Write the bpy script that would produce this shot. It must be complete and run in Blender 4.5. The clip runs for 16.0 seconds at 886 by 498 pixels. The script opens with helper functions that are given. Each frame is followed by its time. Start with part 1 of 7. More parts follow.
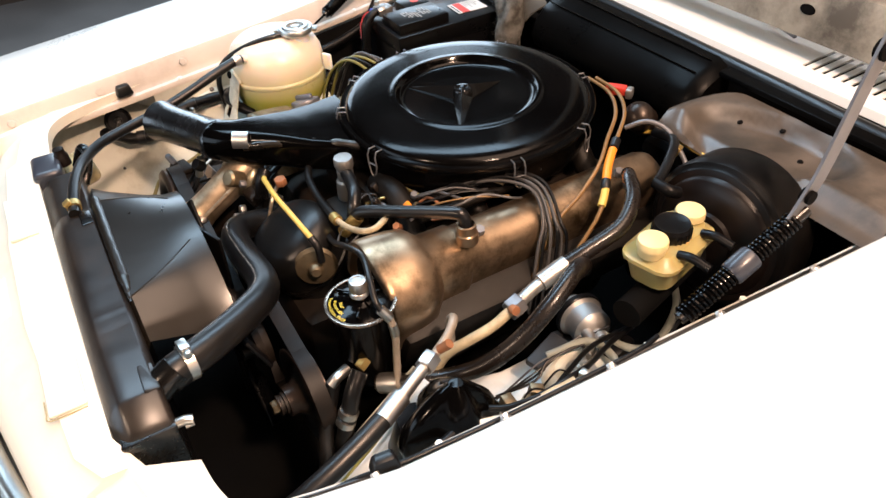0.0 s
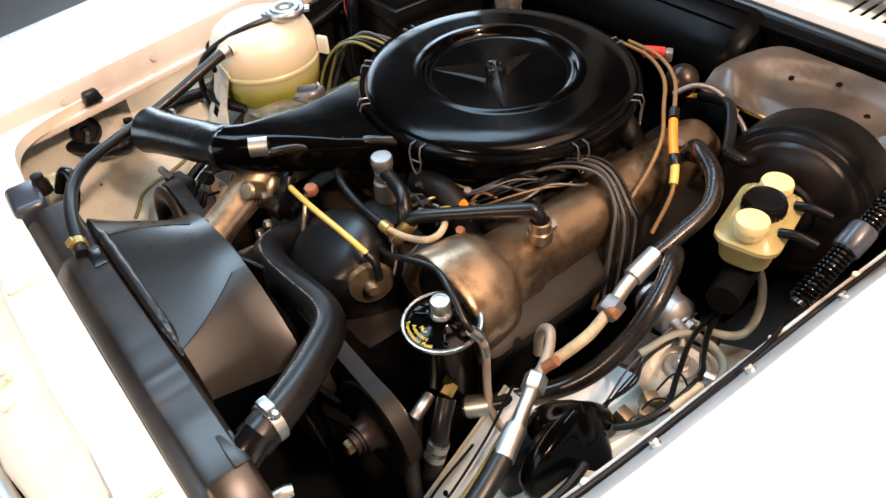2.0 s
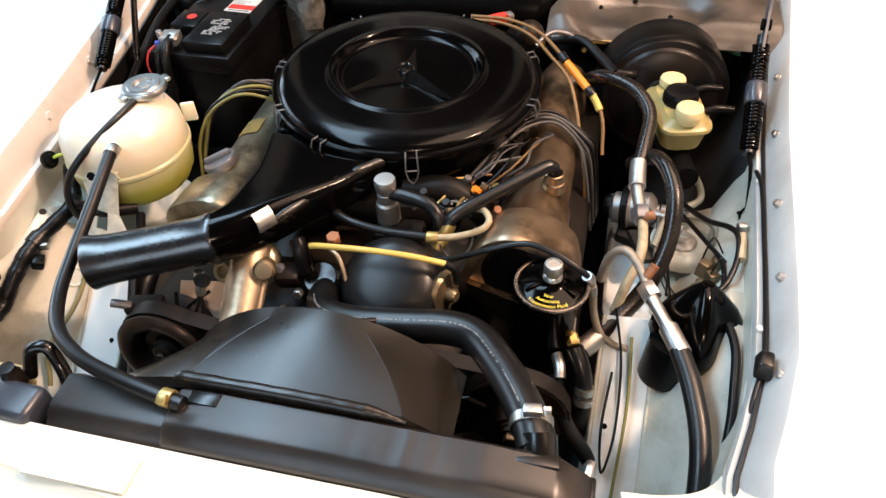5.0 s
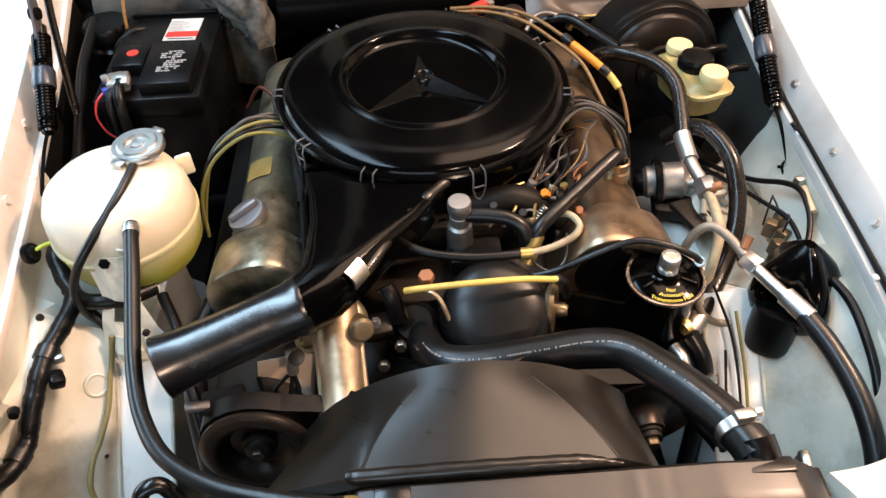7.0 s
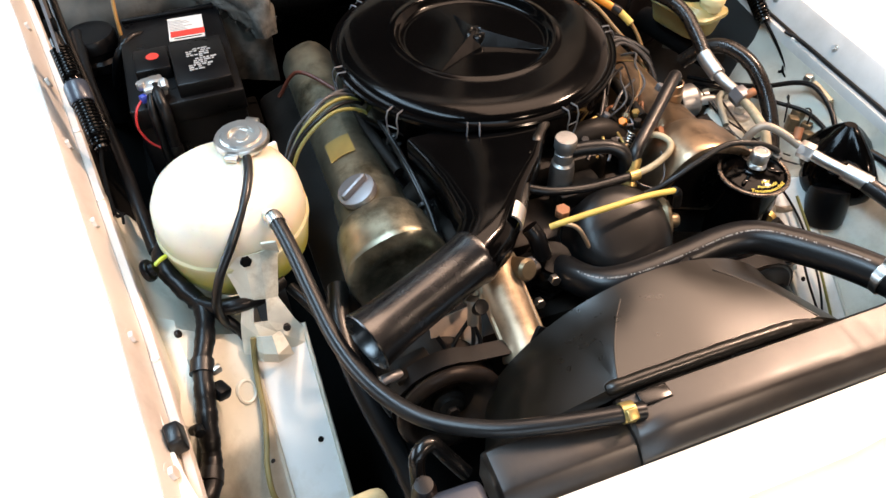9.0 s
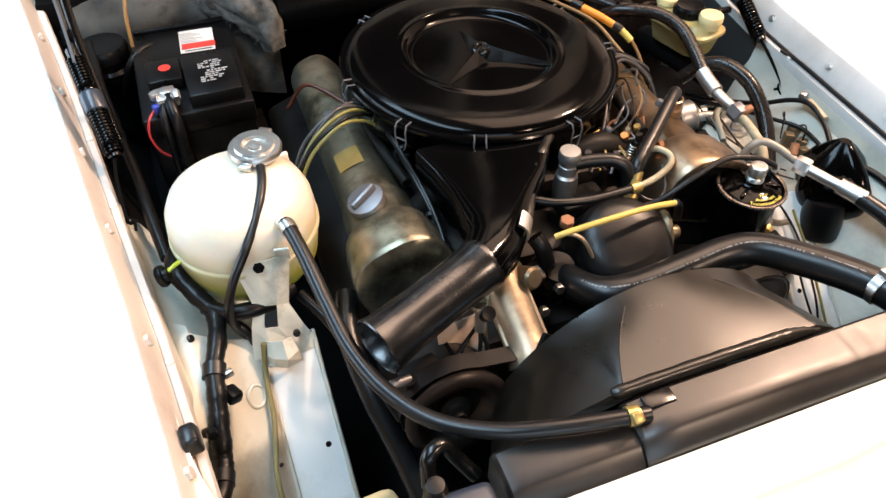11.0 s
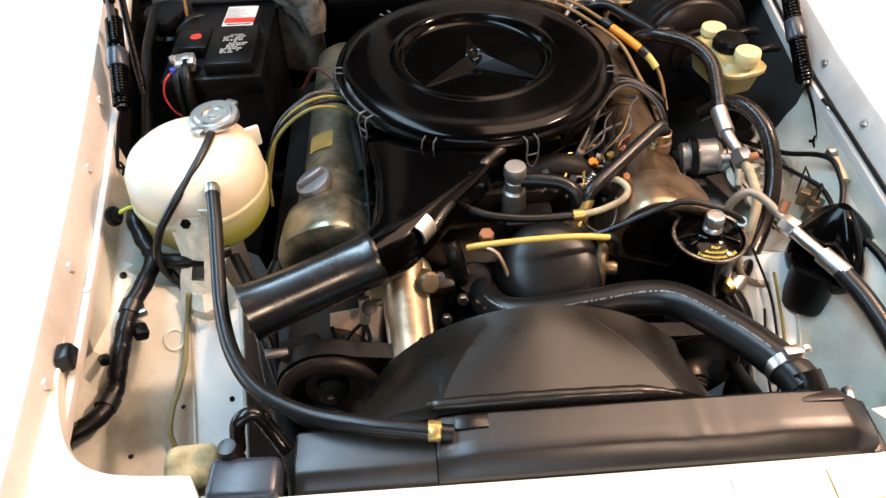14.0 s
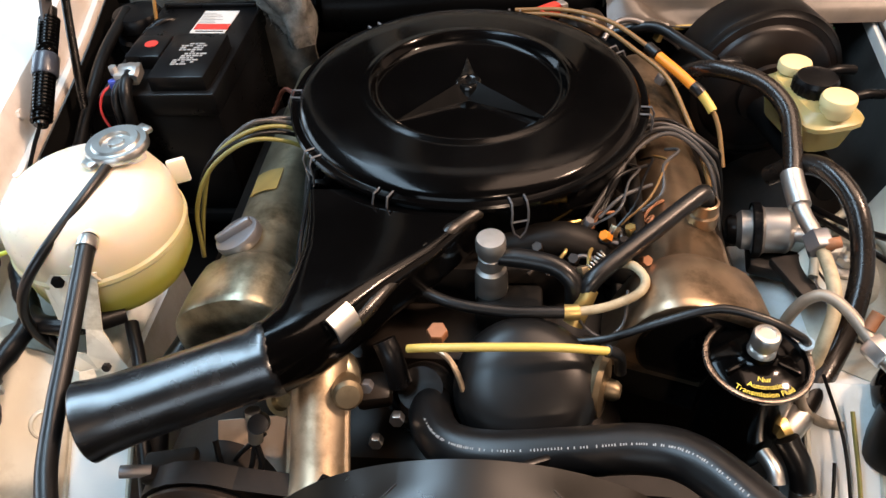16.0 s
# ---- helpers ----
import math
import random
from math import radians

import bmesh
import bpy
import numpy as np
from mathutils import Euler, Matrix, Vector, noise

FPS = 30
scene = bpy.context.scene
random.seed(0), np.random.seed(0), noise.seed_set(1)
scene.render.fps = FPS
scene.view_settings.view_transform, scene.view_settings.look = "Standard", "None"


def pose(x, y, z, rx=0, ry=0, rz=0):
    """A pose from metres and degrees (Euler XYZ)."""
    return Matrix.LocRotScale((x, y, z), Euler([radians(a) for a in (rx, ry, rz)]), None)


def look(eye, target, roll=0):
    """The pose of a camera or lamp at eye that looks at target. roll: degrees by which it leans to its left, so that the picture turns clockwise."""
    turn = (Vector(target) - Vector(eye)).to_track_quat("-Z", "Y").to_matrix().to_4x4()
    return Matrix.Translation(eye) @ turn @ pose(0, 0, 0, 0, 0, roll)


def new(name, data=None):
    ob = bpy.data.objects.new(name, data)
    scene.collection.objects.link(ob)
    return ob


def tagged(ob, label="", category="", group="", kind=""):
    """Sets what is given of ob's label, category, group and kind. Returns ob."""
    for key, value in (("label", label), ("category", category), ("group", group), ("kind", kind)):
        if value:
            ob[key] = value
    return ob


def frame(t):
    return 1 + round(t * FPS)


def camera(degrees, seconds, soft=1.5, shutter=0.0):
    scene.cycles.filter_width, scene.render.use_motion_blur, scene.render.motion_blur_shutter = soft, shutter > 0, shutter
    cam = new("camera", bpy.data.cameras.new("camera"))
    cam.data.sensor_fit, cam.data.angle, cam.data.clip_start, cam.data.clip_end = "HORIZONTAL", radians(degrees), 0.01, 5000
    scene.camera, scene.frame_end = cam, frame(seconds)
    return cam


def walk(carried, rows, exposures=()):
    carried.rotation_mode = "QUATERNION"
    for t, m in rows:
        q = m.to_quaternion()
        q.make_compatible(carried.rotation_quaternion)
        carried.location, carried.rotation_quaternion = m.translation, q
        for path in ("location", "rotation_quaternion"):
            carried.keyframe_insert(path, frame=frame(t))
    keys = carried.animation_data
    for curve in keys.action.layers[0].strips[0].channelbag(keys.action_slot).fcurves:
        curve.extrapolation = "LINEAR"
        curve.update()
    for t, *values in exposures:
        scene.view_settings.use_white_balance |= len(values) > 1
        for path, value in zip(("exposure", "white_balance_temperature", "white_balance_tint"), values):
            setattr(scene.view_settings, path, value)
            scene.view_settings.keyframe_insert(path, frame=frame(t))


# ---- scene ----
cam = camera(62.4, 16.0)
PATH = [
    (0, (0.962, -0.568, 1.495), (-0.397, 0.159, 0.219), -3.9),
    (0.5, (0.942, -0.608, 1.496), (-0.382, 0.146, 0.2), -4.3),
    (1, (0.916, -0.655, 1.492), (-0.383, 0.107, 0.175), -4.0),
    (1.5, (0.84, -0.653, 1.484), (-0.417, 0.109, 0.127), -4.1),
    (2, (0.752, -0.658, 1.481), (-0.434, 0.188, 0.111), -5.0),
    (2.5, (0.696, -0.7, 1.484), (-0.402, 0.202, 0.075), -5.6),
    (3, (0.615, -0.767, 1.498), (-0.293, 0.317, 0.083), -6.9),
    (3.5, (0.548, -0.812, 1.499), (-0.231, 0.364, 0.081), -6.0),
    (4, (0.484, -0.863, 1.503), (-0.203, 0.385, 0.099), -7.2),
    (4.2, (0.457, -0.902, 1.51), (-0.161, 0.393, 0.117), -5.8),
    (6.3, (0.098, -1.006, 1.528), (0.03, 0.401, 0.109), -0.6),
    (6.5, (0.075, -0.984, 1.519), (0.052, 0.405, 0.079), 0.1),
    (7, (-0.01, -0.912, 1.515), (0.037, 0.462, 0.063), -2.5),
    (7.5, (-0.123, -0.894, 1.523), (0.092, 0.479, 0.084), -1.0),
    (8, (-0.279, -0.877, 1.505), (0.069, 0.423, 0.026), -2.5),
    (8.5, (-0.356, -0.888, 1.505), (0.076, 0.389, 0.028), -2.0),
    (11, (-0.406, -0.913, 1.515), (0.086, 0.381, 0.071), 0.3),
    (11.5, (-0.404, -0.911, 1.522), (0.076, 0.412, 0.101), -0.5),
    (12, (-0.381, -0.912, 1.527), (0.07, 0.419, 0.104), -1.6),
    (12.5, (-0.335, -0.93, 1.531), (0.023, 0.428, 0.106), -1.8),
    (13, (-0.263, -0.98, 1.537), (-0.051, 0.43, 0.135), -2.4),
    (13.5, (-0.164, -1.034, 1.536), (-0.09, 0.395, 0.14), -2.9),
    (14, (-0.085, -0.997, 1.518), (-0.051, 0.398, 0.086), -2.9),
    (14.5, (-0.005, -0.9, 1.477), (-0.096, 0.469, 0.022), -3.4),
    (15, (0.035, -0.824, 1.45), (-0.092, 0.488, -0.055), -4.5),
    (15.5, (0.057, -0.777, 1.401), (-0.102, 0.592, -0.048), -4.7),
    (16, (0.055, -0.763, 1.386), (-0.127, 0.661, -0.006), -4.6),
]

# the clip's camera dims its picture a little where more white paint comes into view
EXPOSURES = [(0, -0.54), (2, -0.55), (4.2, -0.54), (6.5, -0.46), (7.5, -0.42), (8.5, -0.39), (11, -0.44), (12.5, -0.51), (13.5, -0.46), (14.5, -0.51), (16, -0.5)]
walk(cam, [(t, look(eye, target, roll)) for t, eye, target, roll in PATH], EXPOSURES)

# ---- light: ceiling and wall panels, an added front fill and two small lamps, warm on one side, cool on the other ----
world = bpy.data.worlds.new("garage_air")
scene.world = world
world.use_nodes = True
world.node_tree.nodes["Background"].inputs[0].default_value = (0.9, 0.92, 1.0, 1)
world.node_tree.nodes["Background"].inputs[1].default_value = 0.003


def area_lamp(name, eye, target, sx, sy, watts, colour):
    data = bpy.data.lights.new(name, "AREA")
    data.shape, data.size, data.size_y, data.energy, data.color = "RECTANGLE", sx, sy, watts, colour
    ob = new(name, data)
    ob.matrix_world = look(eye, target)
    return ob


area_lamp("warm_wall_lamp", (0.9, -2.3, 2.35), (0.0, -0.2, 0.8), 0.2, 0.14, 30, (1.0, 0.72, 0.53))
area_lamp("warm_ceiling_panel", (1.05, 0.4, 3.1), (0.95, 0.4, 0.8), 1.5, 1.6, 78, (1.0, 0.69, 0.51))
# unseen source at the right wall, placed by its reflections; no opening is built
area_lamp("warm_wall_panel", (3.9, 1.5, 1.9), (0.0, 1.5, 1.8), 5.4, 2.3, 60, (1.0, 0.68, 0.51))
area_lamp("warm_ceiling_lamp", (1.75, -0.15, 2.8), (-0.3, -0.3, 0.8), 0.16, 0.16, 120, (1.0, 0.67, 0.48))
area_lamp("cool_ceiling_panel", (-1.05, -0.05, 3.1), (-0.95, -0.05, 0.8), 2.8, 0.6, 135, (0.56, 0.79, 1.0))
# unseen source at the left wall, likewise without an opening
area_lamp("cool_wall_panel", (-3.9, 1.4, 1.75), (0.0, 1.4, 1.7), 3.6, 1.3, 165, (0.64, 0.82, 1.0))
# added fill from the front; it lightens the left of the shroud
area_lamp("cool_front_fill", (-0.9, -4.4, 1.9), (-0.9, 0.0, 1.5), 2.6, 1.5, 70, (0.68, 0.84, 1.0))


# ---- materials ----
def material(name, colour, rough=0.5, metal=0.0, vary=0.25, scale=18.0, bump=0.15, fine=160.0, dirt=None, dirt_amount=0.35,
             coat=0.0, sub=0.0, stretch=(1, 1, 1), spec=0.5):
    """Two scales of variation in colour, roughness and relief; dirt: a second colour in blotches with a shape of their own."""
    m = bpy.data.materials.new(name)
    m.use_nodes = True
    nt = m.node_tree
    n, l = nt.nodes, nt.links
    b = n["Principled BSDF"]
    b.inputs["Metallic"].default_value, b.inputs["Coat Weight"].default_value = metal, coat
    b.inputs["Coat Roughness"].default_value = 0.08
    b.inputs["Specular IOR Level"].default_value = spec
    if sub:
        b.inputs["Subsurface Weight"].default_value = sub
        b.inputs["Subsurface Radius"].default_value = (0.03, 0.02, 0.01)
        b.inputs["Subsurface Scale"].default_value = 0.6
    tc = n.new("ShaderNodeTexCoord")
    mp = n.new("ShaderNodeMapping")
    mp.inputs["Scale"].default_value = stretch
    l.new(tc.outputs["Object"], mp.inputs["Vector"])
    big, small = n.new("ShaderNodeTexNoise"), n.new("ShaderNodeTexNoise")
    for tex, s, d in ((big, scale, 5.0), (small, fine, 3.0)):
        tex.inputs["Scale"].default_value, tex.inputs["Detail"].default_value = s, d
        l.new(mp.outputs[0], tex.inputs["Vector"])
    ramp = n.new("ShaderNodeValToRGB")
    lo, hi = [c * (1 - vary) for c in colour], [min(1, c * (1 + vary)) for c in colour]
    ramp.color_ramp.elements[0].color, ramp.color_ramp.elements[1].color = (*lo, 1), (*hi, 1)
    ramp.color_ramp.elements[0].position, ramp.color_ramp.elements[1].position = 0.3, 0.7
    l.new(big.outputs["Fac"], ramp.inputs["Fac"])
    out = ramp.outputs["Color"]
    if dirt:
        third = n.new("ShaderNodeTexNoise")
        third.inputs["Scale"].default_value, third.inputs["Detail"].default_value = scale * 0.55, 7.0
        third.inputs["Roughness"].default_value = 0.68
        l.new(tc.outputs["Object"], third.inputs["Vector"])
        mask = n.new("ShaderNodeMapRange")
        mask.inputs["From Min"].default_value, mask.inputs["From Max"].default_value = 0.5, 0.68
        mask.inputs["To Max"].default_value = dirt_amount
        l.new(third.outputs["Fac"], mask.inputs["Value"])
        mix = n.new("ShaderNodeMix")
        mix.data_type = "RGBA"
        l.new(mask.outputs[0], mix.inputs["Factor"])
        l.new(out, mix.inputs[6])
        mix.inputs[7].default_value = (*dirt, 1)
        out = mix.outputs[2]
    l.new(out, b.inputs["Base Color"])
    rr = n.new("ShaderNodeMapRange")
    rr.inputs["From Min"].default_value, rr.inputs["From Max"].default_value = 0.3, 0.7
    rr.inputs["To Min"].default_value, rr.inputs["To Max"].default_value = max(0.02, rough - 0.05), min(1, rough + 0.07)
    smudge = n.new("ShaderNodeMix")
    smudge.inputs["Factor"].default_value = 0.35
    l.new(big.outputs["Fac"], smudge.inputs[2])
    l.new(small.outputs["Fac"], smudge.inputs[3])
    l.new(smudge.outputs[0], rr.inputs["Value"])
    l.new(rr.outputs[0], b.inputs["Roughness"])
    bp = n.new("ShaderNodeBump")
    bp.inputs["Strength"].default_value, bp.inputs["Distance"].default_value = bump, 0.0005
    add = n.new("ShaderNodeMath")
    l.new(big.outputs["Fac"], add.inputs[0])
    l.new(small.outputs["Fac"], add.inputs[1])
    l.new(add.outputs[0], bp.inputs["Height"])
    l.new(bp.outputs[0], b.inputs["Normal"])
    return m


BLACK_GLOSS = material("black_enamel", (0.0013, 0.0012, 0.0012), 0.13, bump=0.012, scale=9, dirt=(0.004, 0.0034, 0.0032), dirt_amount=0.25, spec=0.15)
BLACK_SATIN = material("black_satin_paint", (0.0035, 0.0032, 0.003), 0.24, bump=0.02, scale=7, dirt=(0.016, 0.012, 0.009), dirt_amount=0.3)
SPOKE_BLACK = material("glossy_black_enamel", (0.004, 0.0038, 0.0036), 0.2, bump=0.02, scale=14, spec=0.5)
BLACK_PLASTIC = material("black_plastic", (0.0032, 0.0032, 0.0036), 0.3, spec=0.2, bump=0.04, dirt=(0.009, 0.008, 0.0075), dirt_amount=0.3)
RUBBER = material("black_rubber", (0.005, 0.005, 0.0053), 0.33, spec=0.45, bump=0.014, fine=140, dirt=(0.014, 0.012, 0.010), dirt_amount=0.35)
CABLE = material("cable_sheath", (0.004, 0.004, 0.0043), 0.33, spec=0.26, bump=0.04, fine=300)
# browner copy of the black rubber, with a warm reflection in its colour
WARM_SHEEN_RUBBER = material("warm_sheen_black_rubber", (0.009, 0.0068, 0.0055), 0.26, spec=0.42, bump=0.004, fine=140, dirt=(0.016, 0.0115, 0.0085), dirt_amount=0.35)
# matt black; on holes and deep sheets it stands in for shade
BLACK_DULL = material("matt_black", (0.003, 0.003, 0.003), 0.85, bump=0.3, spec=0.08)
WHITE_PAINT = material("white_body_paint", (0.8, 0.79, 0.75), 0.3, vary=0.02, bump=0.02, coat=0.4, scale=4)
WHITE_OLD = material("aged_white_paint", (0.57, 0.565, 0.49), 0.45, vary=0.16, bump=0.1, scale=9, dirt=(0.25, 0.205, 0.12), dirt_amount=0.7)
# grey casting with the warm side's reflection put into its base colour
WARM_LIT_MAGNESIUM = material("warm_lit_magnesium", (0.34, 0.245, 0.16), 0.33, metal=0.9, vary=0.42, bump=0.08, scale=18, dirt=(0.04, 0.026, 0.010), dirt_amount=0.9)
ALUMINIUM = material("cast_aluminium", (0.46, 0.45, 0.43), 0.42, metal=0.9, vary=0.15, bump=0.15, scale=20, dirt=(0.2, 0.15, 0.09), dirt_amount=0.5)
ALU_BRIGHT = material("bright_aluminium", (0.62, 0.61, 0.59), 0.38, metal=1.0, vary=0.08, bump=0.06)
CHROME = material("zinc_plate", (0.6, 0.59, 0.56), 0.34, metal=1.0, vary=0.1, bump=0.05, dirt=(0.35, 0.3, 0.22), dirt_amount=0.3)
STEEL_GREY = material("grey_steel", (0.2, 0.2, 0.21), 0.42, metal=0.7, vary=0.15, bump=0.08)
RUST = material("rusty_brown", (0.3, 0.13, 0.06), 0.6, metal=0.3, vary=0.3, bump=0.2)
# oily iron, darkened further by the bay's shade in its colour
BROWN_IRON = material("shaded_oily_brown_iron", (0.012, 0.008, 0.0055), 0.5, metal=0.2, vary=0.4, bump=0.25, dirt=(0.02, 0.016, 0.012), dirt_amount=0.7)
BRASS = material("yellow_chromate", (0.52, 0.38, 0.14), 0.35, metal=0.8, vary=0.2, bump=0.1)
BEIGE_PIPE = material("beige_tape", (0.40, 0.34, 0.22), 0.55, vary=0.2, bump=0.15, scale=40, dirt=(0.14, 0.1, 0.05), dirt_amount=0.6)
YELLOW = material("yellow_tube", (0.62, 0.44, 0.1), 0.4, vary=0.1, bump=0.03)
FOAM = material("stained_foam", (0.42, 0.36, 0.2), 0.9, vary=0.35, bump=0.5, scale=30, dirt=(0.12, 0.08, 0.03), dirt_amount=0.8)
ORANGE = material("orange_sleeve", (0.78, 0.25, 0.02), 0.4, vary=0.1, bump=0.05)
TANK_PLAIN = material("milky_polythene", (0.88, 0.84, 0.77), 0.3, vary=0.05, bump=0.03, sub=0.6, scale=6)


def tank_shell(name, top, low, level, spread):
    """Translucent plastic; the coolant behind it tints it below its level."""
    m = material(name, top, 0.3, vary=0.04, bump=0.02, sub=0.5, scale=6)
    nt = m.node_tree
    b = nt.nodes["Principled BSDF"]
    old = b.inputs["Base Color"].links[0].from_socket
    tc, xyz, ramp, mix = nt.nodes.new("ShaderNodeTexCoord"), nt.nodes.new("ShaderNodeSeparateXYZ"), nt.nodes.new("ShaderNodeMapRange"), nt.nodes.new("ShaderNodeMix")
    mix.data_type = "RGBA"
    ramp.inputs["From Min"].default_value, ramp.inputs["From Max"].default_value = level + spread, level - spread
    nt.links.new(tc.outputs["Object"], xyz.inputs[0])
    nt.links.new(xyz.outputs["Z"], ramp.inputs["Value"])
    nt.links.new(ramp.outputs[0], mix.inputs["Factor"])
    nt.links.new(old, mix.inputs[6])
    mix.inputs[7].default_value = (*low, 1)
    nt.links.new(mix.outputs[2], b.inputs["Base Color"])
    return m


TANK_MAT = tank_shell("milky_polythene_with_coolant", (0.74, 0.66, 0.53), (0.36, 0.355, 0.065), 0.07, 0.034)
RESERVOIR_MAT = material("yellowed_polythene", (0.40, 0.335, 0.14), 0.35, vary=0.15, bump=0.04, sub=0.4)
CREAM_CAP = material("cream_plastic", (0.74, 0.60, 0.30), 0.42, vary=0.05, bump=0.04)
YELLOW_PRINT = material("yellow_print", (0.8, 0.62, 0.06), 0.5, vary=0.03, bump=0.0)
WHITE_PRINT = material("white_print", (0.3, 0.3, 0.29), 0.6, vary=0.08, bump=0.0)
PALE_PRINT = material("faint_grey_print", (0.34, 0.33, 0.31), 0.6, vary=0.1, bump=0.0)
LABEL_WHITE = material("white_paper_label", (0.52, 0.51, 0.48), 0.5, vary=0.06, bump=0.02)
LABEL_RED = material("red_print", (0.5, 0.035, 0.022), 0.5, vary=0.12, bump=0.0)
LABEL_GOLD = material("faded_yellow_label", (0.30, 0.205, 0.05), 0.6, vary=0.2, bump=0.05, scale=40)
RED_WIRE = material("red_wire", (0.5, 0.03, 0.03), 0.4, vary=0.05)
GREEN_WIRE = material("green_wire", (0.05, 0.28, 0.12), 0.4, vary=0.05)
LIME_WIRE = material("lime_yellow_wire", (0.55, 0.6, 0.05), 0.4, vary=0.08)
FLEECE = material("grey_insulation_fleece", (0.10, 0.097, 0.088), 0.98, vary=0.45, bump=1.0, scale=45, fine=420, dirt=(0.025, 0.022, 0.018), dirt_amount=0.8, spec=0.05)
CONCRETE = material("garage_concrete", (0.13, 0.125, 0.12), 0.7, vary=0.15, bump=0.2, scale=3, fine=60)
PLASTER = material("garage_plaster", (0.032, 0.024, 0.018), 0.8, vary=0.06, bump=0.1, scale=2, fine=80)

CREAM_WHITE = material("cream_white_paint", (0.8, 0.77, 0.66), 0.4, vary=0.04, bump=0.04, scale=6, dirt=(0.5, 0.4, 0.26), dirt_amount=0.3)
# near-black aluminium: shade between the parts is mixed into its oily colour
ALU_DARK = material("shaded_oily_aluminium", (0.007, 0.006, 0.005), 0.5, spec=0.25, metal=0.2, vary=0.35, bump=0.25, scale=30, dirt=(0.013, 0.010, 0.008), dirt_amount=0.8)
BROWN_BLACK = material("worn_black_paint", (0.007, 0.0045, 0.0036), 0.3, vary=0.3, bump=0.05, dirt=(0.016, 0.009, 0.006), dirt_amount=0.5)
ALUMINIUM_STAINED = material("stained_aluminium", (0.46, 0.36, 0.25), 0.44, metal=0.85, vary=0.35, bump=0.08, scale=26, dirt=(0.12, 0.085, 0.035), dirt_amount=0.8)
# dark copy of the panel paint: shade plus soot in one colour
SHADED_SOOTY_PANEL = material("shaded_sooty_panel_paint", (0.035, 0.035, 0.034), 0.5, vary=0.15, bump=0.1, scale=10, dirt=(0.008, 0.007, 0.006), dirt_amount=0.95)
HOOD_PAD = material("black_felt", (0.008, 0.0075, 0.007), 0.95, vary=0.3, bump=0.5, scale=30, spec=0.1)
SLATE = material("slate_blue_plastic", (0.03, 0.036, 0.05), 0.32, vary=0.2, bump=0.04, spec=0.6)
LABEL_CREAM = material("pale_pink_primer", (0.62, 0.5, 0.4), 0.5, vary=0.1, bump=0.05, dirt=(0.3, 0.2, 0.12), dirt_amount=0.5)
SHROUD_BLACK = material("brownish_black_lacquer", (0.0095, 0.0076, 0.0053), 0.3, spec=0.55, vary=0.35, bump=0.001, scale=7, fine=60, dirt=(0.016, 0.012, 0.0075), dirt_amount=0.5)
# brown base and blotches carry warm reflected light besides the dust
RADIATOR_BLACK = material("dusty_warm_sheen_black_paint", (0.011, 0.0083, 0.0067), 0.37, spec=0.65, vary=0.3, bump=0.01, scale=16, dirt=(0.034, 0.024, 0.016), dirt_amount=0.6)
MAGNESIUM_GREY = material("oily_grey_magnesium", (0.33, 0.30, 0.215), 0.33, metal=0.85, vary=0.4, bump=0.1, scale=22, dirt=(0.04, 0.03, 0.010), dirt_amount=0.85)
BOLSTER = material("black_vinyl", (0.0022, 0.0022, 0.0022), 0.3, bump=0.03, scale=10, spec=0.05)
SNOUT_BLACK = material("scuffed_black_lacquer", (0.004, 0.004, 0.0044), 0.25, spec=1.0, vary=0.3, bump=0.004, scale=16, fine=70, dirt=(0.018, 0.017, 0.018), dirt_amount=0.5)
HOOD_CREAM = material("cream_underside_paint", (0.32, 0.30, 0.25), 0.5, vary=0.1, bump=0.1, scale=9, dirt=(0.04, 0.034, 0.026), dirt_amount=0.85)
# dirty cream, taken far down for the shade of hood and cowl
RECESS_PAINT = material("shaded_dirty_cream_paint", (0.085, 0.068, 0.053), 0.34, vary=0.35, bump=0.1, scale=14, dirt=(0.028, 0.025, 0.02), dirt_amount=0.9)
VALVE_TAN = material("tarnished_zinc", (0.20, 0.155, 0.095), 0.38, metal=0.75, vary=0.3, bump=0.1, scale=30, dirt=(0.03, 0.02, 0.012), dirt_amount=0.8)
PULLEY_STEEL = material("brown_oiled_steel", (0.04, 0.029, 0.023), 0.34, metal=0.6, vary=0.35, bump=0.05, scale=20, dirt=(0.010, 0.007, 0.005), dirt_amount=0.8)
RIM_METAL = material("worn_tin", (0.30, 0.25, 0.21), 0.25, metal=0.9, vary=0.4, bump=0.05, scale=50, dirt=(0.03, 0.02, 0.015), dirt_amount=0.8)
GREY_PIPE = material("dusty_grey_pipe", (0.30, 0.26, 0.21), 0.42, metal=0.3, vary=0.2, bump=0.08, dirt=(0.12, 0.09, 0.06), dirt_amount=0.6)
BELT = material("worn_belt_rubber", (0.007, 0.0058, 0.005), 0.5, vary=0.3, bump=0.15, scale=30, spec=0.25, dirt=(0.02, 0.015, 0.012), dirt_amount=0.6)
BOOSTER_BLACK = material("dull_black_paint", (0.0032, 0.0029, 0.0028), 0.36, spec=0.16, bump=0.08, scale=14, dirt=(0.012, 0.010, 0.0085), dirt_amount=0.4)
BOOSTER_FACE = material("reddish_black_paint", (0.0065, 0.0042, 0.0033), 0.36, spec=0.28, vary=0.3, bump=0.05, dirt=(0.016, 0.009, 0.0065), dirt_amount=0.5)
PUMP_BLACK = material("dusty_black_paint", (0.0045, 0.0044, 0.0044), 0.34, spec=0.4, vary=0.3, bump=0.05, scale=16, dirt=(0.015, 0.013, 0.011), dirt_amount=0.5)
